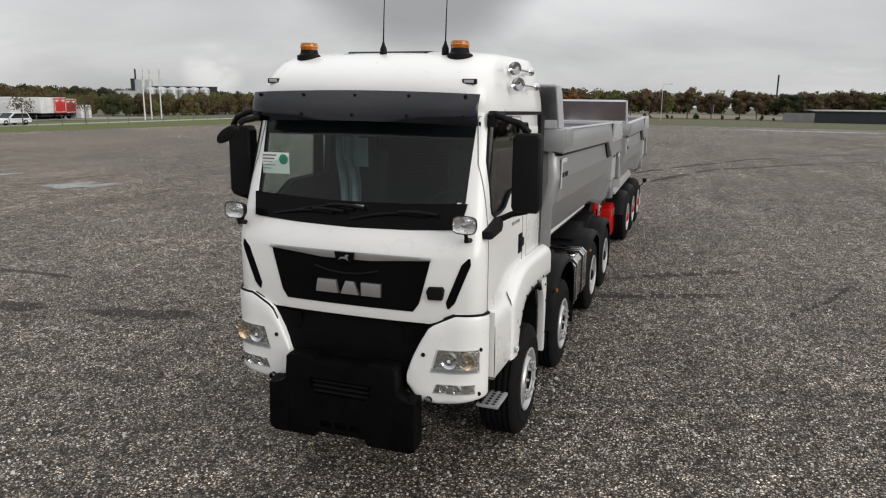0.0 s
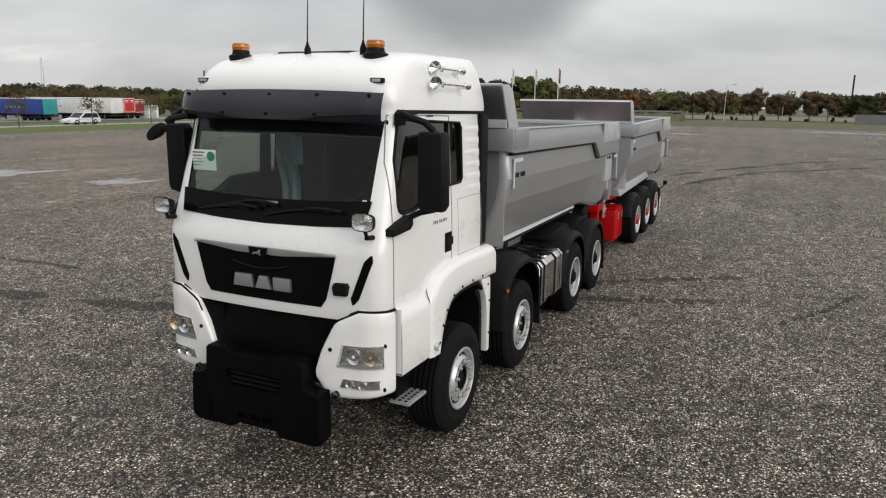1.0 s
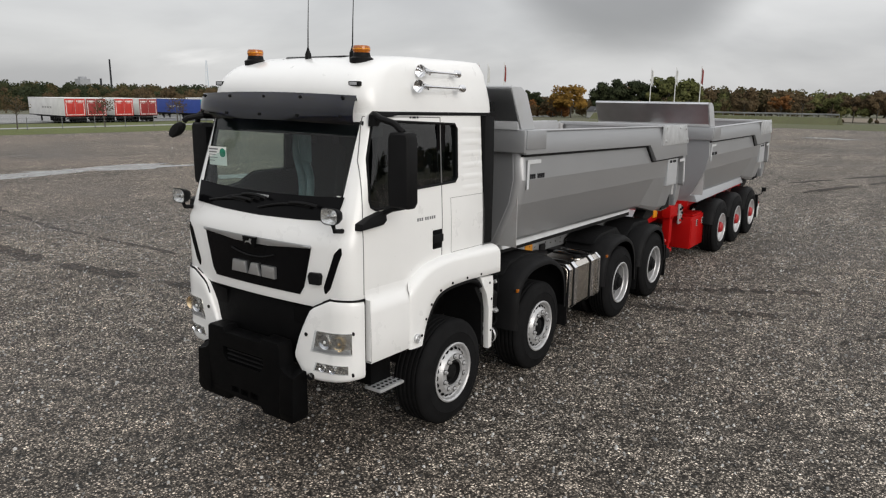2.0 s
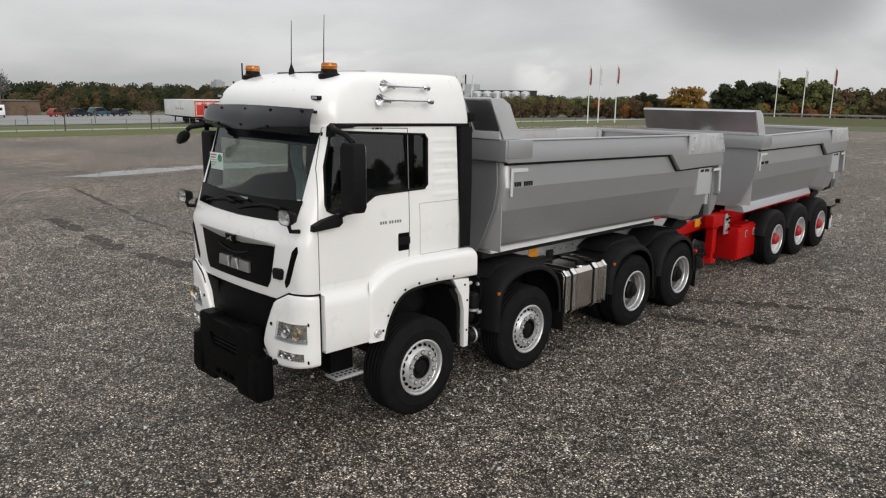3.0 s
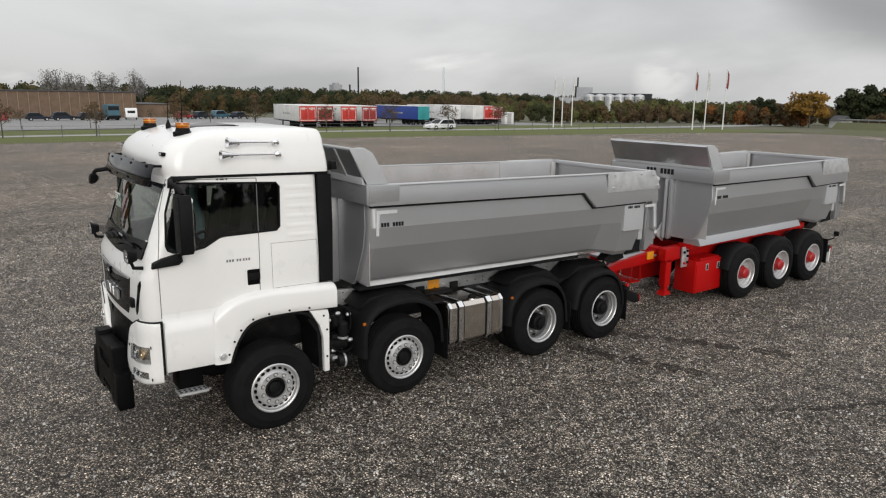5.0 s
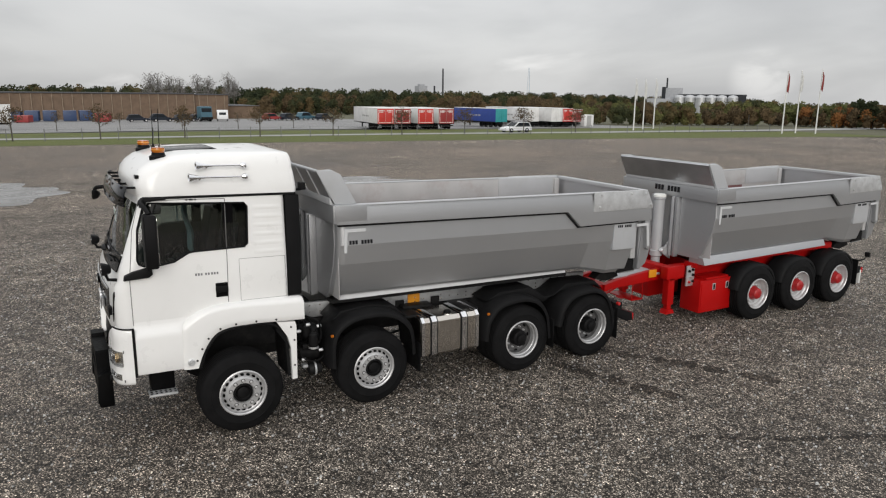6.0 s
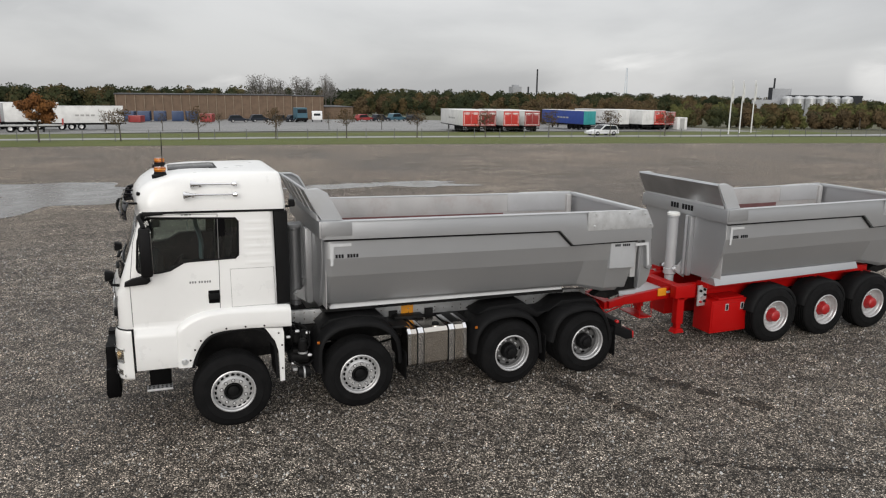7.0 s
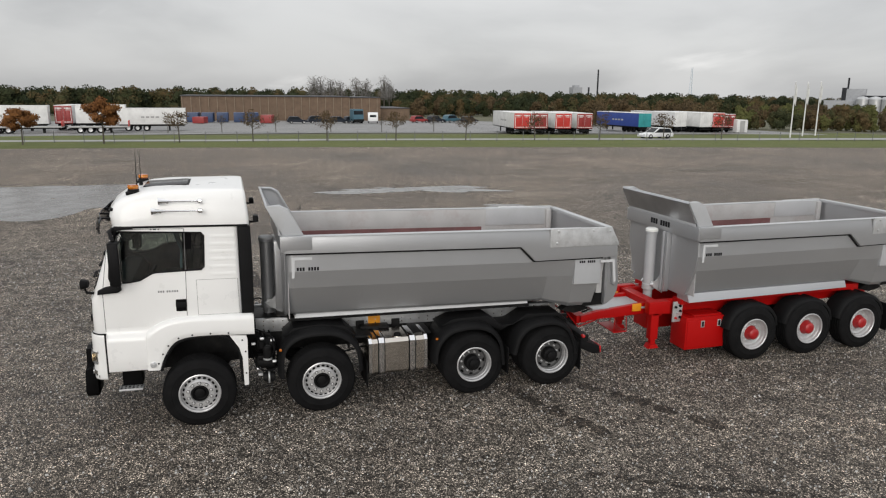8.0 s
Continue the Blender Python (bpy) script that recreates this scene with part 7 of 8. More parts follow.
def vehicle(name, x, y, rz, l, w, h, mat, label, category, van=False):
    """Parked road vehicle; its nose points along local +y."""
    v = tagged(thing(name, x, y, ground_z(x, y), rz), label, category)
    hh = h
    belt = hh * (0.55 if not van else 0.5)
    prof = [(0, 0.32), (0, belt * 0.95), (l * 0.03, belt), (l * 0.10, hh * 0.93), (l * 0.2, hh), (l * (0.52 if not van else 0.72), hh), (l * (0.70 if not van else 0.84), belt * 1.05), (l * 0.96, belt * 0.82), (l, belt * 0.65), (l, 0.32)]
    part("body", prism(B(), prof, "x", -w / 2, w / 2, 0.06, 3), mat, v)
    gl = [(l * 0.07, belt * 1.02), (l * 0.125, hh * 0.90), (l * 0.2, hh * 0.94), (l * (0.51 if not van else 0.71), hh * 0.94), (l * (0.66 if not van else 0.81), belt * 1.06)]
    for s in (-1, 1):
        part("side_glass", prism(B(), gl, "x", *sorted((s * (w / 2 - 0.02), s * (w / 2 + 0.008)))), FAR_GLASS, v)
        part("headlight", box(B(), *sorted((s * w * 0.28, s * w * 0.46)), l - 0.04, l + 0.02, belt * 0.66, belt * 0.8, 0.01), LENS if False else LIGHT_GREY, v)
        for y_ in (l * 0.2, l * 0.8):
            far_wheel(None, s * (w / 2 - 0.08), y_, 0.33, 0.22, v)
    part("windscreen", grid(B(), [[(-w * 0.4, l * (0.535 if not van else 0.735), hh * 0.985), (w * 0.4, l * (0.535 if not van else 0.735), hh * 0.985)], [(-w * 0.44, l * (0.70 if not van else 0.845), belt * 1.09), (w * 0.44, l * (0.70 if not van else 0.845), belt * 1.09)]]), FAR_GLASS, v)
    return v


vehicle("estate_car", -76.0, 60.0, 184, 4.7, 1.85, 1.5, VEHICLE_WHITE, "white estate car on the road", "car")
for i, (x, y, m, l, h) in enumerate(((-146, 13.0, VEHICLE_DARK, 4.4, 1.5), (-147, 17.5, VEHICLE_DARK, 4.6, 1.6), (-146, 22.0, VEHICLE_DARK, 4.5, 1.5), (-148, 25.5, VEHICLE_DARK, 4.4, 1.5), (-150, 41.5, TARP_DARKRED, 4.3, 1.6), (-150, 45.5, VEHICLE_DARK, 4.3, 1.6), (-152, 50.0, VEHICLE_GREEN, 4.8, 1.8), (-150, 54.0, VEHICLE_DARK, 4.4, 1.5))):
    vehicle("parked_car", x, y, 0 + 4 * i, l, 1.85, h, m, "car parked by the warehouse", "car")
cv = tagged(thing("caravan", -145, 31.5, ground_z(-145, 31.5), 80), "white caravan with dark windows", "caravan")
part("body", prism(B(), [(0, 0.5), (-0.1, 1.3), (0.25, 2.2), (0.7, 2.35), (3.6, 2.3), (4.0, 1.7), (3.9, 0.6), (3.4, 0.45)], "x", -1.1, 1.1, 0.1, 3), VEHICLE_WHITE, cv)
for y in (0.8, 2.2):
    for s in (-1, 1):
        part("window", box(B(), *sorted((s * 1.09, s * 1.115)), y, y + 0.9, 1.3, 1.85, 0.03), FAR_GLASS, cv)
part("window", box(B(), -0.7, 0.7, -0.12, 0.12, 1.35, 1.85, 0.03), FAR_GLASS, cv)
for s in (-1, 1):
    far_wheel(None, s * 0.98, 1.9, 0.33, 0.2, cv)
for x, y, m, lab in ((-147, 27.8, VEHICLE_GREEN, "teal lorry cab facing the yard"),):
    lc = tagged(thing("lorry_cab", x, y, ground_z(x, y), -78), lab, "truck")
    part("cab", prism(B(), [(0, 0.6), (0, 2.9), (0.3, 3.1), (2.0, 3.1), (2.2, 1.9), (2.3, 0.6)], "x", -1.2, 1.2, 0.08, 3), m, lc)
    part("windscreen", box(B(), -1.05, 1.05, 2.08, 2.22, 1.95, 2.75, 0.03), FAR_GLASS, lc)
    part("bumper", box(B(), -1.22, 1.22, 2.2, 2.4, 0.4, 0.95, 0.05), CHASSIS, lc)
    part("chassis", box(B(), -0.5, 0.5, -4.0, 0.2, 0.7, 1.0), CHASSIS, lc)
    for yy in (1.3, -2.8):
        for s in (-1, 1):
            far_wheel(None, s * 1.05, yy, 0.5, 0.32, lc)

# ---- flagpoles, masts and distant works ----
def flagpole(x, y, h, mat, label, flag_w=0.30, flag_h=2.7):
    z = ground_z(x, y)
    f = tagged(thing("flagpole", x, y, z), label, "flagpole", "flagpoles by the road")
    part("pole", tube(B(), [(0, 0, 0), (0, 0, h)], 0.11, 8, 0.6), POLE_WHITE, f)
    rnd = random.Random(int(x * 10))
    rows = [[(0.09 + flag_w * k / 5, 0.10 * math.sin(k * 1.3 + j * 0.6), h - 0.3 - flag_h * j / 6 - 0.10 * k) for k in range(6)] for j in range(7)]
    part("banner", thicken(grid(B(), rows), 0.02), mat, f)
    part("finial", lathe(B(), [(0.0, 0.14), (0.09, 0.07), (0.09, 0.0), (0.05, -0.03)], (0, 0, h), "z", 10), POLE_WHITE, f)
    return f


for x, y, h, m in ((-78.5, 83.0, 8.2, FLAG_WHITE), (-83.0, 89.5, 8.4, FLAG_WHITE), (-84.5, 93.5, 8.6, FLAG_WHITE)):
    flagpole(x, y, h, m, "white flagpole with a limp pale banner")
for x, y, h, m in ((-63.5, 100.0, 9.6, FLAG_RED), (-65.0, 105.5, 9.8, FLAG_WHITE), (-62.5, 107.0, 10.0, FLAG_RED)):
    flagpole(x, y, h, m, "white flagpole with a narrow banner")
for x, y, h, m in ((-49.0, 144.0, 10.6, FLAG_WHITE), (-44.5, 146.0, 10.7, FLAG_WHITE), (-39.8, 147.5, 10.9, FLAG_RED)):
    flagpole(x, y, h, m, "tall white flagpole with a banner", 0.36, 3.0)

chim = tagged(thing("chimney", -330, 187, ground_z(-330, 187)), "tall thin dark chimney behind the wood", "chimney")
part("stack", tube(B(), [(0, 0, 0), (0, 0, 22.5)], 0.5, 12, 0.75), CLADDING_DARK, chim)
part("stack", tube(B(), [(-2.0, -4, 0), (-2.0, -4, 13.5)], 0.5, 10, 0.9), CLADDING_DARK, chim)
blk = tagged(thing("tower_block", -390, 205, ground_z(-390, 205)), "small grey block above the trees", "building")
part("wall", box(B(), -2.9, 2.9, -2.9, 2.9, 0, 14.9), CLADDING_GREY, blk)
part("roof", box(B(), -1.6, 1.6, -1.6, 1.6, 14.9, 16.0), CLADDING_GREY, blk)
mast = tagged(thing("lattice_mast", -398, 292, ground_z(-398, 292)), "distant grey lattice mast above the wood", "mast")
for a in range(3):
    c, s_ = math.cos(a * 2.094), math.sin(a * 2.094)
    part("mast_leg", tube(B(), [(c * 1.6, s_ * 1.6, 0), (c * 0.4, s_ * 0.4, 29)], 0.16, 5), MAST_PALE, mast)
for i in range(12):
    z, r = 2 + i * 2.2, 1.55 - i * 0.095
    part("mast_ring", tube(B(), [(r * math.cos(q), r * math.sin(q), z + 0.7 * (k % 2)) for k, q in enumerate(a * 2.094 for a in range(4))], 0.09, 4), MAST_PALE, mast)
stack = tagged(thing("chimney", 30.0, 325, ground_z(30, 325)), "slim dark mast above the far trees", "chimney")
part("stack", tube(B(), [(0, 0, 0), (0, 0, 16.2)], 0.36, 10, 0.9), CLADDING_DARK, stack)
works = tagged(thing("industrial_works", -250, 297, ground_z(-250, 297), 40), "distant works with pale silos and a dark hall", "building")
for i in range(6):
    silo = part("silo", lathe(B(), [(3.3, 0), (3.3, 10.6), (2.6, 11.6), (0, 12.1)], (-17 + i * 6.6, 0, -1.0), "z", 20), SILO, works)
part("dark_hall", box(B(), 12, 24, 2, 16, -1, 11.2, 0.1), CLADDING_DARK, works)
part("dark_hall_roof", box(B(), -18, 24.3, 4, 16, 10.4, 11.4, 0.1), CLADDING_DARK, works)
part("hall", box(B(), -38, -20, 3, 18, -1, 8.8, 0.1), CLADDING_GREY, works)
part("tower", box(B(), -26.5, -16.0, 6, 14, -1, 14.8, 0.1), CLADDING_GREY, works)
part("tower_dark", box(B(), -29.0, -26.5, 6, 14, -1, 15.3, 0.1), CLADDING_DARK, works)
part("stack", tube(B(), [(-26.0, 8, 0), (-26.0, 8, 20.3)], 0.55, 10), CLADDING_DARK, works)

works.matrix_basis = works.matrix_basis @ Matrix.Diagonal((0.78, 0.78, 0.93, 1))

house = tagged(thing("house", -64.9, 153, ground_z(-64.9, 153), -104), "small white house with a dark pitched roof", "house")
part("wall", box(B(), -2.6, 2.6, -2.4, 2.4, 0, 1.9), TARP_WHITE, house)
part("roof", prism(B(), [(-2.85, 1.85), (2.85, 1.85), (0, 3.3)], "y", -2.7, 2.7), ROOF_DARK, house)
for x in (-1.3, 1.3):
    w = part("window", box(B(), x - 0.3, x + 0.3, 2.37, 2.45, 0.7, 1.5, 0.02), FAR_GLASS, house)
    part("frame", box(B(), x - 0.4, x + 0.4, 2.38, 2.46, 0.6, 0.7), POLE_WHITE, w)

house.matrix_basis = house.matrix_basis @ Matrix.Diagonal((0.6, 0.6, 0.78, 1))

depot = tagged(thing("low_shed", 30, 158, ground_z(30, 158), 6), "low dark shed with a pale flat roof edge", "shed")
part("wall", box(B(), -6.5, 9, 0, 8, -0.3, 2.3), CLADDING_DARK, depot)
part("roof", box(B(), -6.8, 9.3, -0.3, 8.3, 2.3, 2.5, 0.03), CONCRETE, depot)
part("fence_panel", box(B(), -12.5, -6.6, -0.5, -0.4, -0.3, 1.9), WIRE, depot)
for x, y in ((-5.6, 143.5), (5.2, 260)):
    lp = tagged(thing("street_lamp", x, y, ground_z(x, y)), "tall grey street lamp beyond the yard", "lamp post")
    part("pole", tube(B(), [(0, 0, 0), (0, 0, 6.9)], 0.06, 8, 0.6), GALV, lp)
    part("arm", tube(B(), [(0, 0, 6.9), (0.5, 0, 7.05), (1.3, 0, 7.1)], 0.05, 6), GALV, lp)
    part("lantern", box(B(), 1.1, 1.8, -0.15, 0.15, 7.0, 7.16, 0.03), LIGHT_GREY, lp)

# raised road with a pale guard rail beyond the yard
bm = B()
BANK = line([(-62, 146), (-38, 143), (-13, 141)], 24)
grid(bm, [[(x, y + dy, ground_z(x, y) + dz) for dy, dz in ((-3.2, -0.1), (-0.6, 1.25), (3.0, 1.25), (5.5, -0.1))] for x, y in BANK], caps=True)
tagged(part("road_bank", bm, GRASS_DULL), "low grassy bank that carries a road", "bank", kind="structure")
barrier = tagged(thing("guard_rail", 0, 0, 0), "pale steel guard rail along the raised road", "guard rail")
part("rail", grid(B(), [[(x, y + dy, ground_z(x, y) + 1.25 + dz) for dy, dz in ((-0.40, 0.42), (-0.46, 0.50), (-0.40, 0.57), (-0.46, 0.65), (-0.40, 0.73), (-0.36, 0.57))] for x, y in BANK], close=True, caps=True), RAIL_STEEL, barrier)
for x, y in BANK:
    part("post", box(B(), x - 0.05, x + 0.05, y - 0.36, y - 0.26, ground_z(x, y) + 1.1, ground_z(x, y) + 1.25 + 0.7), RAIL_STEEL, barrier)

# wire fence along the far side of the road
fence = tagged(thing("wire_fence", 0, 0, 0), "low wire fence on thin posts along the road", "fence")
FENCE = line([(-84, -40), (-72.2, -4), (-69.5, 30), (-68, 70), (-70, 112)], 46)
for x, y in FENCE:
    part("post", tube(B(), [(x, y, ground_z(x, y) - 0.1), (x, y, ground_z(x, y) + 1.25)], 0.04, 5), WIRE, fence)
for h in (0.45, 0.8, 1.15):
    part("wire", tube(B(), [(x, y, ground_z(x, y) + h) for x, y in FENCE], 0.010, 3), WIRE, fence)
# a thin stake left standing in the yard
for x, y, tilt in ((-20.8, 11.6, 0.06),):
    sk = tagged(thing("marker_stake", x, y, ground_z(x, y)), "thin marker stake stuck in the gravel", "stake")
    part("stake", tube(B(), [(0, 0, -0.05), (tilt * 1.0, tilt, 1.0)], 0.007, 5), WIRE, sk)
    part("flag_tape", box(B(), tilt - 0.01, tilt + 0.02, tilt - 0.01, tilt + 0.01, 0.95, 1.0), FLAG_WHITE, sk)


# ---- trees ----
def leaf_cloud(centres, size, per, seed, squash=0.8, core=False):
    """Vertices and faces of many small leaf clumps scattered round the given (x, y, z, radius) centres."""
    rnd = random.Random(seed)
    vs, fs = [], []
    for cx, cy, cz, r in centres:
        for _ in range(per):
            while True:
                u, v, w = (rnd.uniform(-1, 1) for _ in range(3))
                q = u * u + v * v + w * w
                if 0.12 < q < 1:
                    break
            p = Vector((cx + u * r, cy + v * r, cz + w * r * squash))
            n = Vector((rnd.gauss(0, 1), rnd.gauss(0, 1), rnd.gauss(0, 0.7))).normalized()
            t = n.orthogonal().normalized()
            b = n.cross(t)
            s = size * rnd.uniform(0.6, 1.35)
            o = len(vs)
            for a in (0.2, 1.9, 3.3, 4.9):
                vs.append(p + (t * math.cos(a) + b * math.sin(a)) * s * rnd.uniform(0.7, 1.2))
            fs.append((o, o + 1, o + 2, o + 3))
        if core:
            # shaded heart of the crown, hidden behind its leaves
            o = len(vs)
            for ring, z in ((0.45, -0.6), (0.72, -0.1), (0.50, 0.45)):
                for k in range(6):
                    a = k * 1.047 + ring
                    q = r * ring * rnd.uniform(0.75, 1.1)
                    vs.append(Vector((cx + q * math.cos(a), cy + q * math.sin(a), cz + r * squash * (z + rnd.uniform(-0.1, 0.1)))))
            for j in (0, 6):
                for k in range(6):
                    fs.append((o + j + k, o + j + (k + 1) % 6, o + j + 6 + (k + 1) % 6, o + j + 6 + k))
            fs.append(tuple(o + 12 + k for k in range(6)))
    return vs, fs


def from_lists(name, vs, fs, mat, parent=None, label=""):
    me = bpy.data.meshes.new(name)
    me.from_pydata(vs, [], fs)
    me.materials.append(mat)
    ob = new(name, me)
    ob.parent = parent
    if label:
        ob["label"] = label
    return ob


def tree(x, y, h, mat, label, seed, spread=0.34, trunk=0.32, leaf=0.12, density=26, bare=False):
    rnd = random.Random(seed)
    t = tagged(thing("tree", x, y, ground_z(x, y), rnd.uniform(0, 360)), label, "tree")
    bm = B()
    lean_x, lean_y = rnd.uniform(-0.04, 0.04) * h, rnd.uniform(-0.04, 0.04) * h
    tube(bm, [(0, 0, -0.1), (lean_x * 0.3, lean_y * 0.3, h * trunk), (lean_x, lean_y, h * 0.7), (lean_x, lean_y, h * 0.92)], h * 0.022, 7, 0.3)
    centres = []
    n = 11 if not bare else 14
    for i in range(n):
        a = i * 2.4 + rnd.uniform(-0.4, 0.4)
        z0 = h * (trunk + (0.9 - trunk) * i / n * 0.75)
        reach = h * spread * (1.0 - 0.55 * abs(i / n - 0.3)) * rnd.uniform(0.7, 1.15)
        z1 = z0 + h * rnd.uniform(0.12, 0.26)
        tip = (math.cos(a) * reach, math.sin(a) * reach, z1)
        tube(bm, [(lean_x * 0.6, lean_y * 0.6, z0), (tip[0] * 0.5, tip[1] * 0.5, z0 + (z1 - z0) * 0.65), tip], h * 0.008, 5, 0.35)
        r = h * rnd.uniform(0.11, 0.17)
        centres += [(*tip, r), (tip[0] * 0.6, tip[1] * 0.6, z0 + (z1 - z0) * 0.8, r * 0.9)]
    centres.append((lean_x, lean_y, h * 0.88, h * 0.13))
    part("trunk", bm, BARK, t)
    vs, fs = leaf_cloud(centres, leaf * h / 4, density, seed + 50, core=density > 60)
    from_lists("crown", vs, fs, mat, t)
    return t


# young roadside trees in autumn leaf
for i, (y, h, m) in enumerate(((-12.2, 4.7, LEAF_RUST), (-4.5, 3.6, LEAF_BROWN), (3.4, 3.5, LEAF_BROWN), (11.8, 3.5, LEAF_BROWN), (20.1, 3.5, LEAF_BROWN), (29.0, 3.4, LEAF_BROWN), (38.3, 3.3, LEAF_BROWN), (47.6, 3.4, LEAF_BROWN), (57.2, 3.6, LEAF_BROWN), (66.5, 3.5, LEAF_BROWN), (-20.0, 3.9, LEAF_RUST))):
    tree(-73.2, y, h, m, "young roadside tree with thin brown autumn leaves" if m is LEAF_BROWN else "young roadside tree with dense rusty leaves", 100 + i, 0.36, 0.36, 0.085, 22 if m is LEAF_BROWN else 150)
for i, (y, h) in enumerate(((-7.6, 2.9), (-0.1, 2.7), (7.7, 2.7), (16.0, 2.6), (24.0, 2.7), (32.5, 2.6))):
    tree(-100, y, h, LEAF_BROWN, "small thin tree at the edge of the lorry park", 140 + i, 0.26, 0.34, 0.09, 7)
# park trees beyond the yard
for i, (x, y, h, m) in enumerate(((-14.3, 173, 5.9, LEAF_BROWN), (-10, 173.4, 6.0, LEAF_BROWN), (-1.3, 173.8, 6.9, LEAF_BROWN), (4.0, 178, 6.0, LEAF_BROWN), (10.6, 183.7, 6.8, LEAF_BROWN), (14.3, 183.5, 6.2, LEAF_BROWN), (19.2, 163, 5.9, LEAF_DARK), (23.2, 166, 6.2, LEAF_BROWN), (33.9, 181, 6.9, LEAF_BROWN), (40, 178, 6.4, LEAF_GREEN),
                                 (-19, 176, 5.6, LEAF_GREEN), (-24, 170, 5.4, LEAF_BROWN), (-29, 174, 5.6, LEAF_RUST), (-35, 165, 4.6, LEAF_BROWN))):
    tree(x, y, h, m, "broad autumn tree beyond the yard", 170 + i, 0.46, 0.36, 0.085, 80)
tree(-68.8, 147.8, 7.5, LEAF_GOLD, "golden autumn tree beyond the yard", 201, 0.42, 0.18, 0.13, 70)
tree(-72.5, 150.5, 7.0, LEAF_GOLD, "golden autumn tree beyond the yard", 202, 0.40, 0.18, 0.13, 60)
for i, (x, y, h) in enumerate(((-67, 160, 8.6), (-63.3, 161.3, 9.3), (-60, 162, 9.0), (-57, 161, 8.4), (-54.6, 163, 7.6), (-83, 152, 6.4), (-80.5, 153, 6.0))):
    tree(x, y, h, LEAF_DARK, "dark dense pine among autumn trees", 210 + i, 0.24, 0.10, 0.12, 80)
tree(-50.9, 160.7, 9.6, LEAF_GREEN, "large round olive-green tree", 230, 0.50, 0.10, 0.13, 110)
tree(-46.5, 161.5, 9.2, LEAF_GREEN, "large round olive-green tree", 231, 0.46, 0.10, 0.13, 100)
# tall bare poplars behind the warehouse
for i, (y, h) in enumerate(((29.5, 12.6), (32.5, 13.1), (36.0, 12.6), (39.0, 12.0), (44.5, 13.2), (48.2, 12.4), (54.2, 13.5), (56.5, 11.8))):
    tree(-240 - i % 3, y, h, BARE_TWIG, "tall bare poplar behind the warehouse", 240 + i, 0.13, 0.30, 0.045, 40, bare=True)


def wood(name, path, n, low, high, depth, mats, label, seed, leaf=0.55, per=60):
    """A belt of trees and scrub along a line of the plan, in foliage of several tones."""
    rnd = random.Random(seed)
    groups = [[] for _ in mats]
    trunks = B()
    pts = line(path, n)
    for i, (x, y) in enumerate(pts):
        x, y = x + rnd.uniform(-depth, depth), y + rnd.uniform(-depth, depth)
        h = rnd.uniform(low, high)
        g = groups[rnd.randrange(len(mats))]
        z = ground_z(x, y)
        r = h * rnd.uniform(0.22, 0.32)
        g.append((x, y, z + h - r * 0.85, r))
        g.append((x + rnd.uniform(-1, 1) * r, y + rnd.uniform(-1, 1) * r, z + h * 0.55, r * 1.1))
        g.append((x + rnd.uniform(-1, 1) * r, y + rnd.uniform(-1, 1) * r, z + h * 0.30, r * 1.15))
        if i % 3 == 0:
            tube(trunks, [(x, y, z), (x, y, z + h * 0.7)], 0.16, 5, 0.5)
    for k, (g, m) in enumerate(zip(groups, mats)):
        if g:
            vs, fs = leaf_cloud(g, leaf, per, seed + k, 0.9, True)
            tagged(from_lists(name, vs, fs, m), label, "trees", kind="stuff")
    tagged(part(name + "_trunks", trunks, BARK), "trunks standing in the belt of trees", "trees", kind="stuff")


wood("far_wood", [(-285, -140), (-262, -60), (-255, 10), (-262, 80), (-265, 150), (-264, 172)], 300, 7.4, 10.0, 5, [LEAF_DARK, LEAF_DARK, LEAF_WOOD], "belt of dark autumn woodland behind the lorry park", 301, 0.34, 190)
wood("far_wood", [(-264, 170), (-262, 192), (-268, 215), (-278, 245), (-290, 290), (-300, 345), (-290, 400)], 210, 7.6, 10.2, 5, [LEAF_DARK, LEAF_WOOD], "belt of dark autumn woodland behind the lorry park", 303, 0.34, 180)
wood("far_wood", [(-235, 60), (-232, 110), (-222, 140), (-210, 165)], 80, 5.0, 7.2, 5, [LEAF_WOOD, LEAF_DARK, LEAF_BROWN], "autumn woodland behind the lorry park", 305, 0.34, 170)
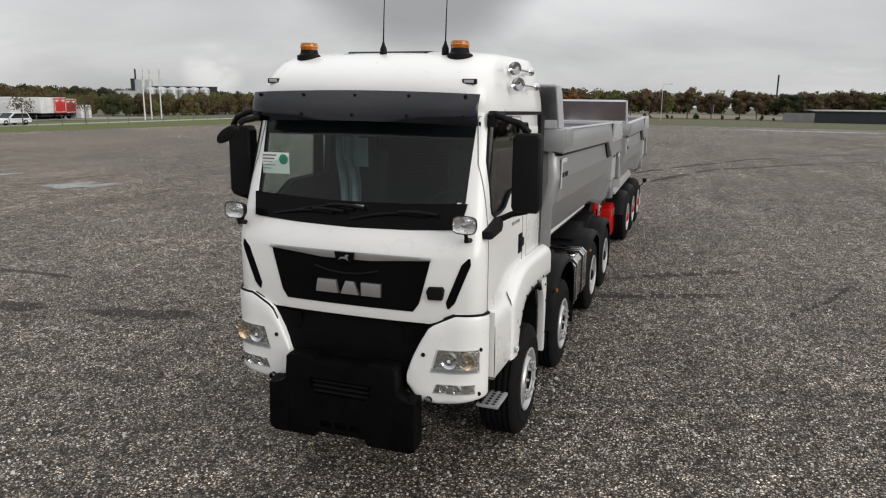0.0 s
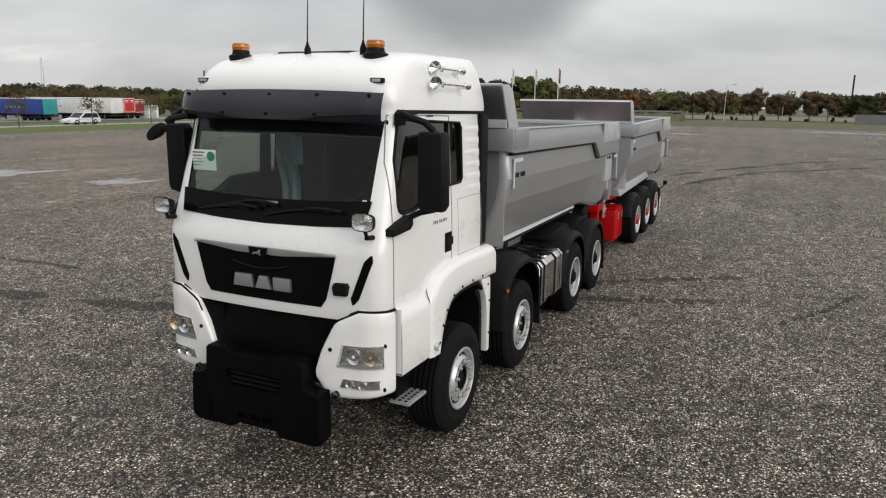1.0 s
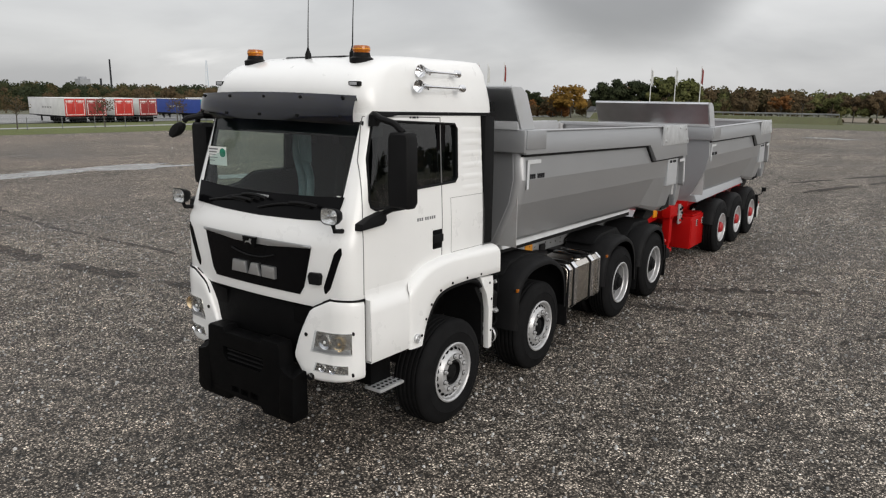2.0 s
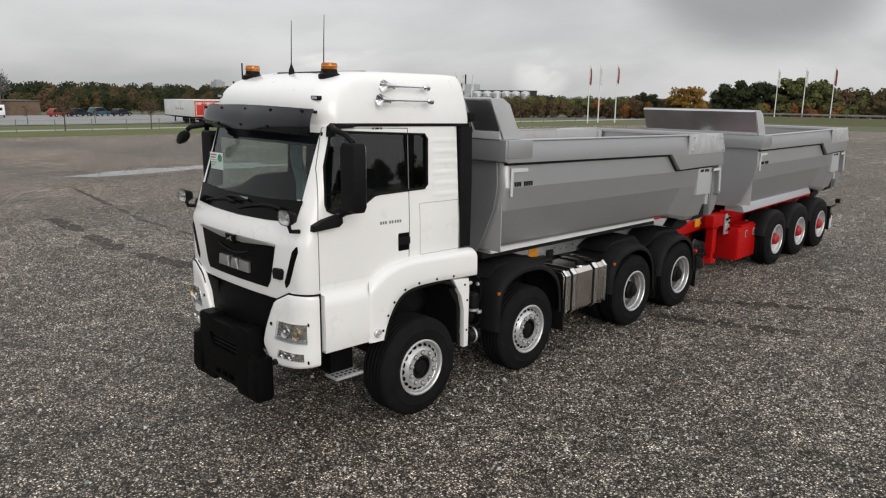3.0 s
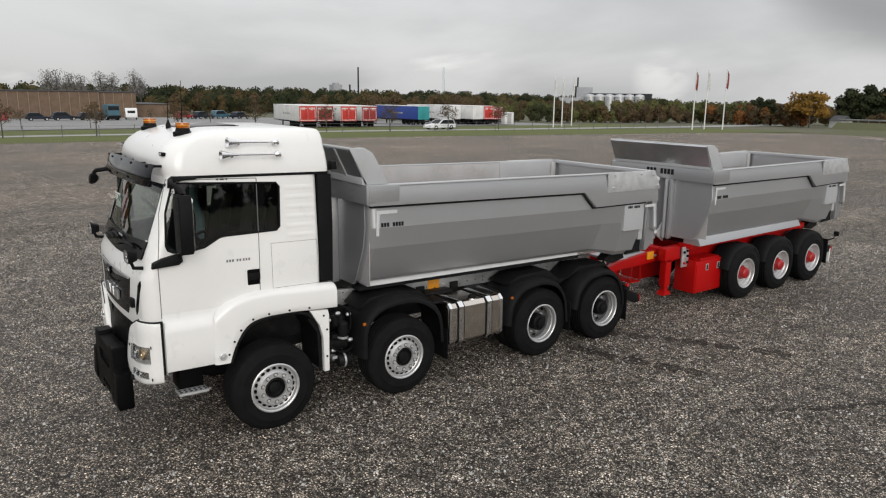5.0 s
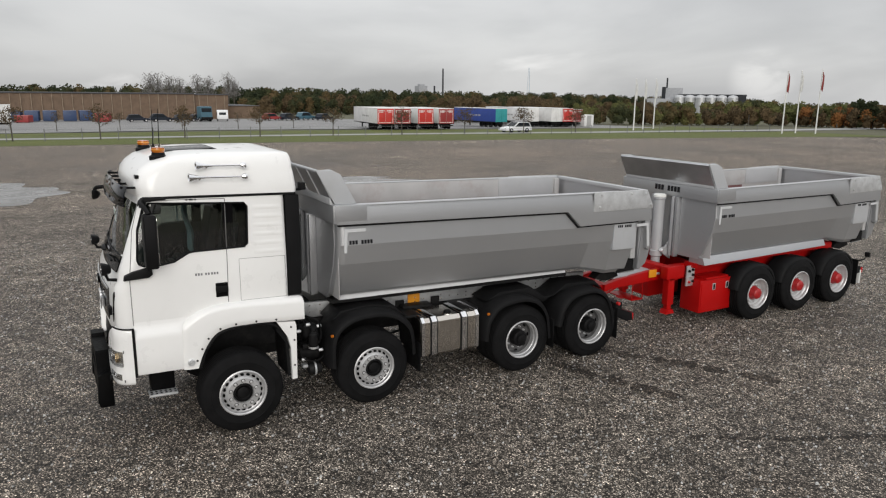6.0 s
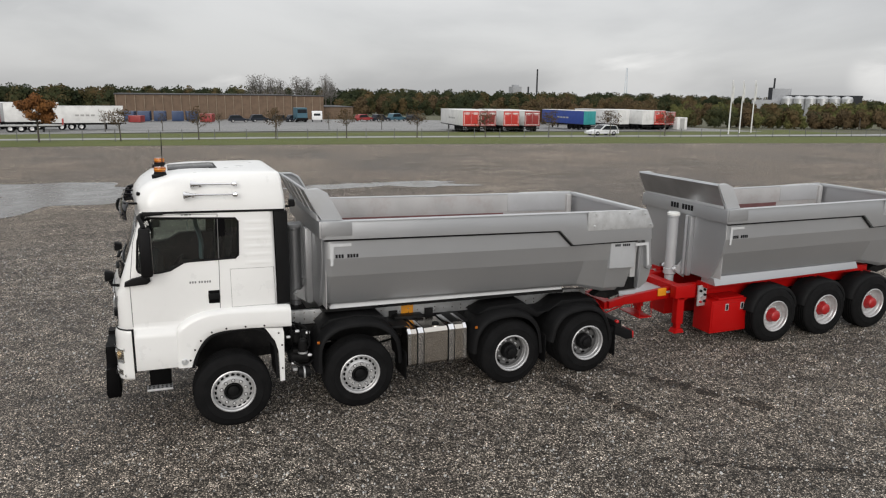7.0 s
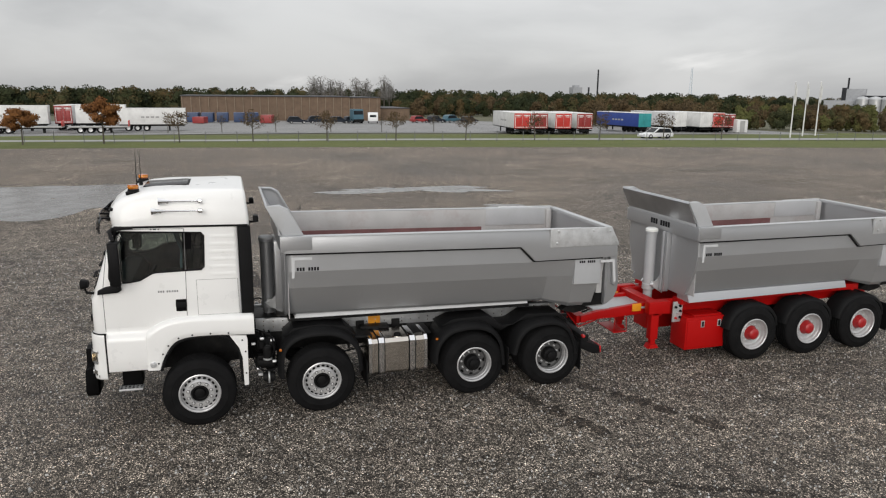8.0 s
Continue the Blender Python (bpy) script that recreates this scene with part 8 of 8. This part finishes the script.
wood("roadside_scrub", [(-118, 92), (-112, 108), (-106, 122), (-102, 140), (-97, 155)], 80, 2.4, 4.6, 4, [LEAF_BROWN, LEAF_WOOD, LEAF_GREEN], "brown and olive scrub along the road", 309, 0.19, 170)
wood("far_scrub", [(-205, 180), (-190, 200), (-165, 205), (-140, 200), (-110, 190), (-90, 180)], 150, 3.6, 6.4, 5, [LEAF_WOOD, LEAF_GREEN, LEAF_GREEN, LEAF_BROWN], "mixed autumn scrub and low trees", 313, 0.26, 160)
wood("hedge", [(-95, 172), (-70, 176), (-52, 180), (-40, 184)], 60, 3.0, 5.4, 4, [LEAF_BROWN, LEAF_WOOD], "brown autumn hedge and scrub", 317, 0.22, 160)
wood("bank_scrub", [(-59, 156), (-50, 157), (-40, 160)], 26, 2.4, 4.2, 2, [LEAF_BROWN, LEAF_RUST, LEAF_GREEN], "brown and rusty scrub below the pines", 327, 0.20, 150)
wood("bank_scrub", [(-96, 151), (-84, 150), (-73, 152)], 30, 2.6, 4.6, 2, [LEAF_BROWN, LEAF_WOOD, LEAF_RUST], "brown and rusty scrub beside the golden trees", 341, 0.20, 150)
wood("low_hedge", [(-45, 168), (-15, 171), (10, 172), (50, 170)], 34, 0.5, 1.3, 2, [LEAF_BROWN, LEAF_WOOD, LEAF_GREEN], "low brown hedge at the edge of the field", 319, 0.14, 70)
wood("far_wood", [(-80, 215), (-50, 275), (-16, 313), (20, 315), (46, 311), (90, 290), (140, 250)], 200, 7.0, 9.8, 6, [LEAF_WOOD, LEAF_BROWN, LEAF_GREEN], "far belt of autumn trees", 321, 0.36, 180)
wood("park_scrub", [(-112, 96), (-118, 92), (-126, 84), (-132, 78)], 22, 4.0, 6.0, 3, [LEAF_BROWN], "brown scrub beside the lorry park", 325, 0.22, 180)
wood("far_wood", [(140, 250), (230, 120), (260, 0), (230, -140), (80, -240), (-120, -250), (-240, -180), (-285, -140)], 260, 8, 11, 8, [LEAF_DARK, LEAF_WOOD], "far belt of trees round the yard", 331, 1.0, 30)
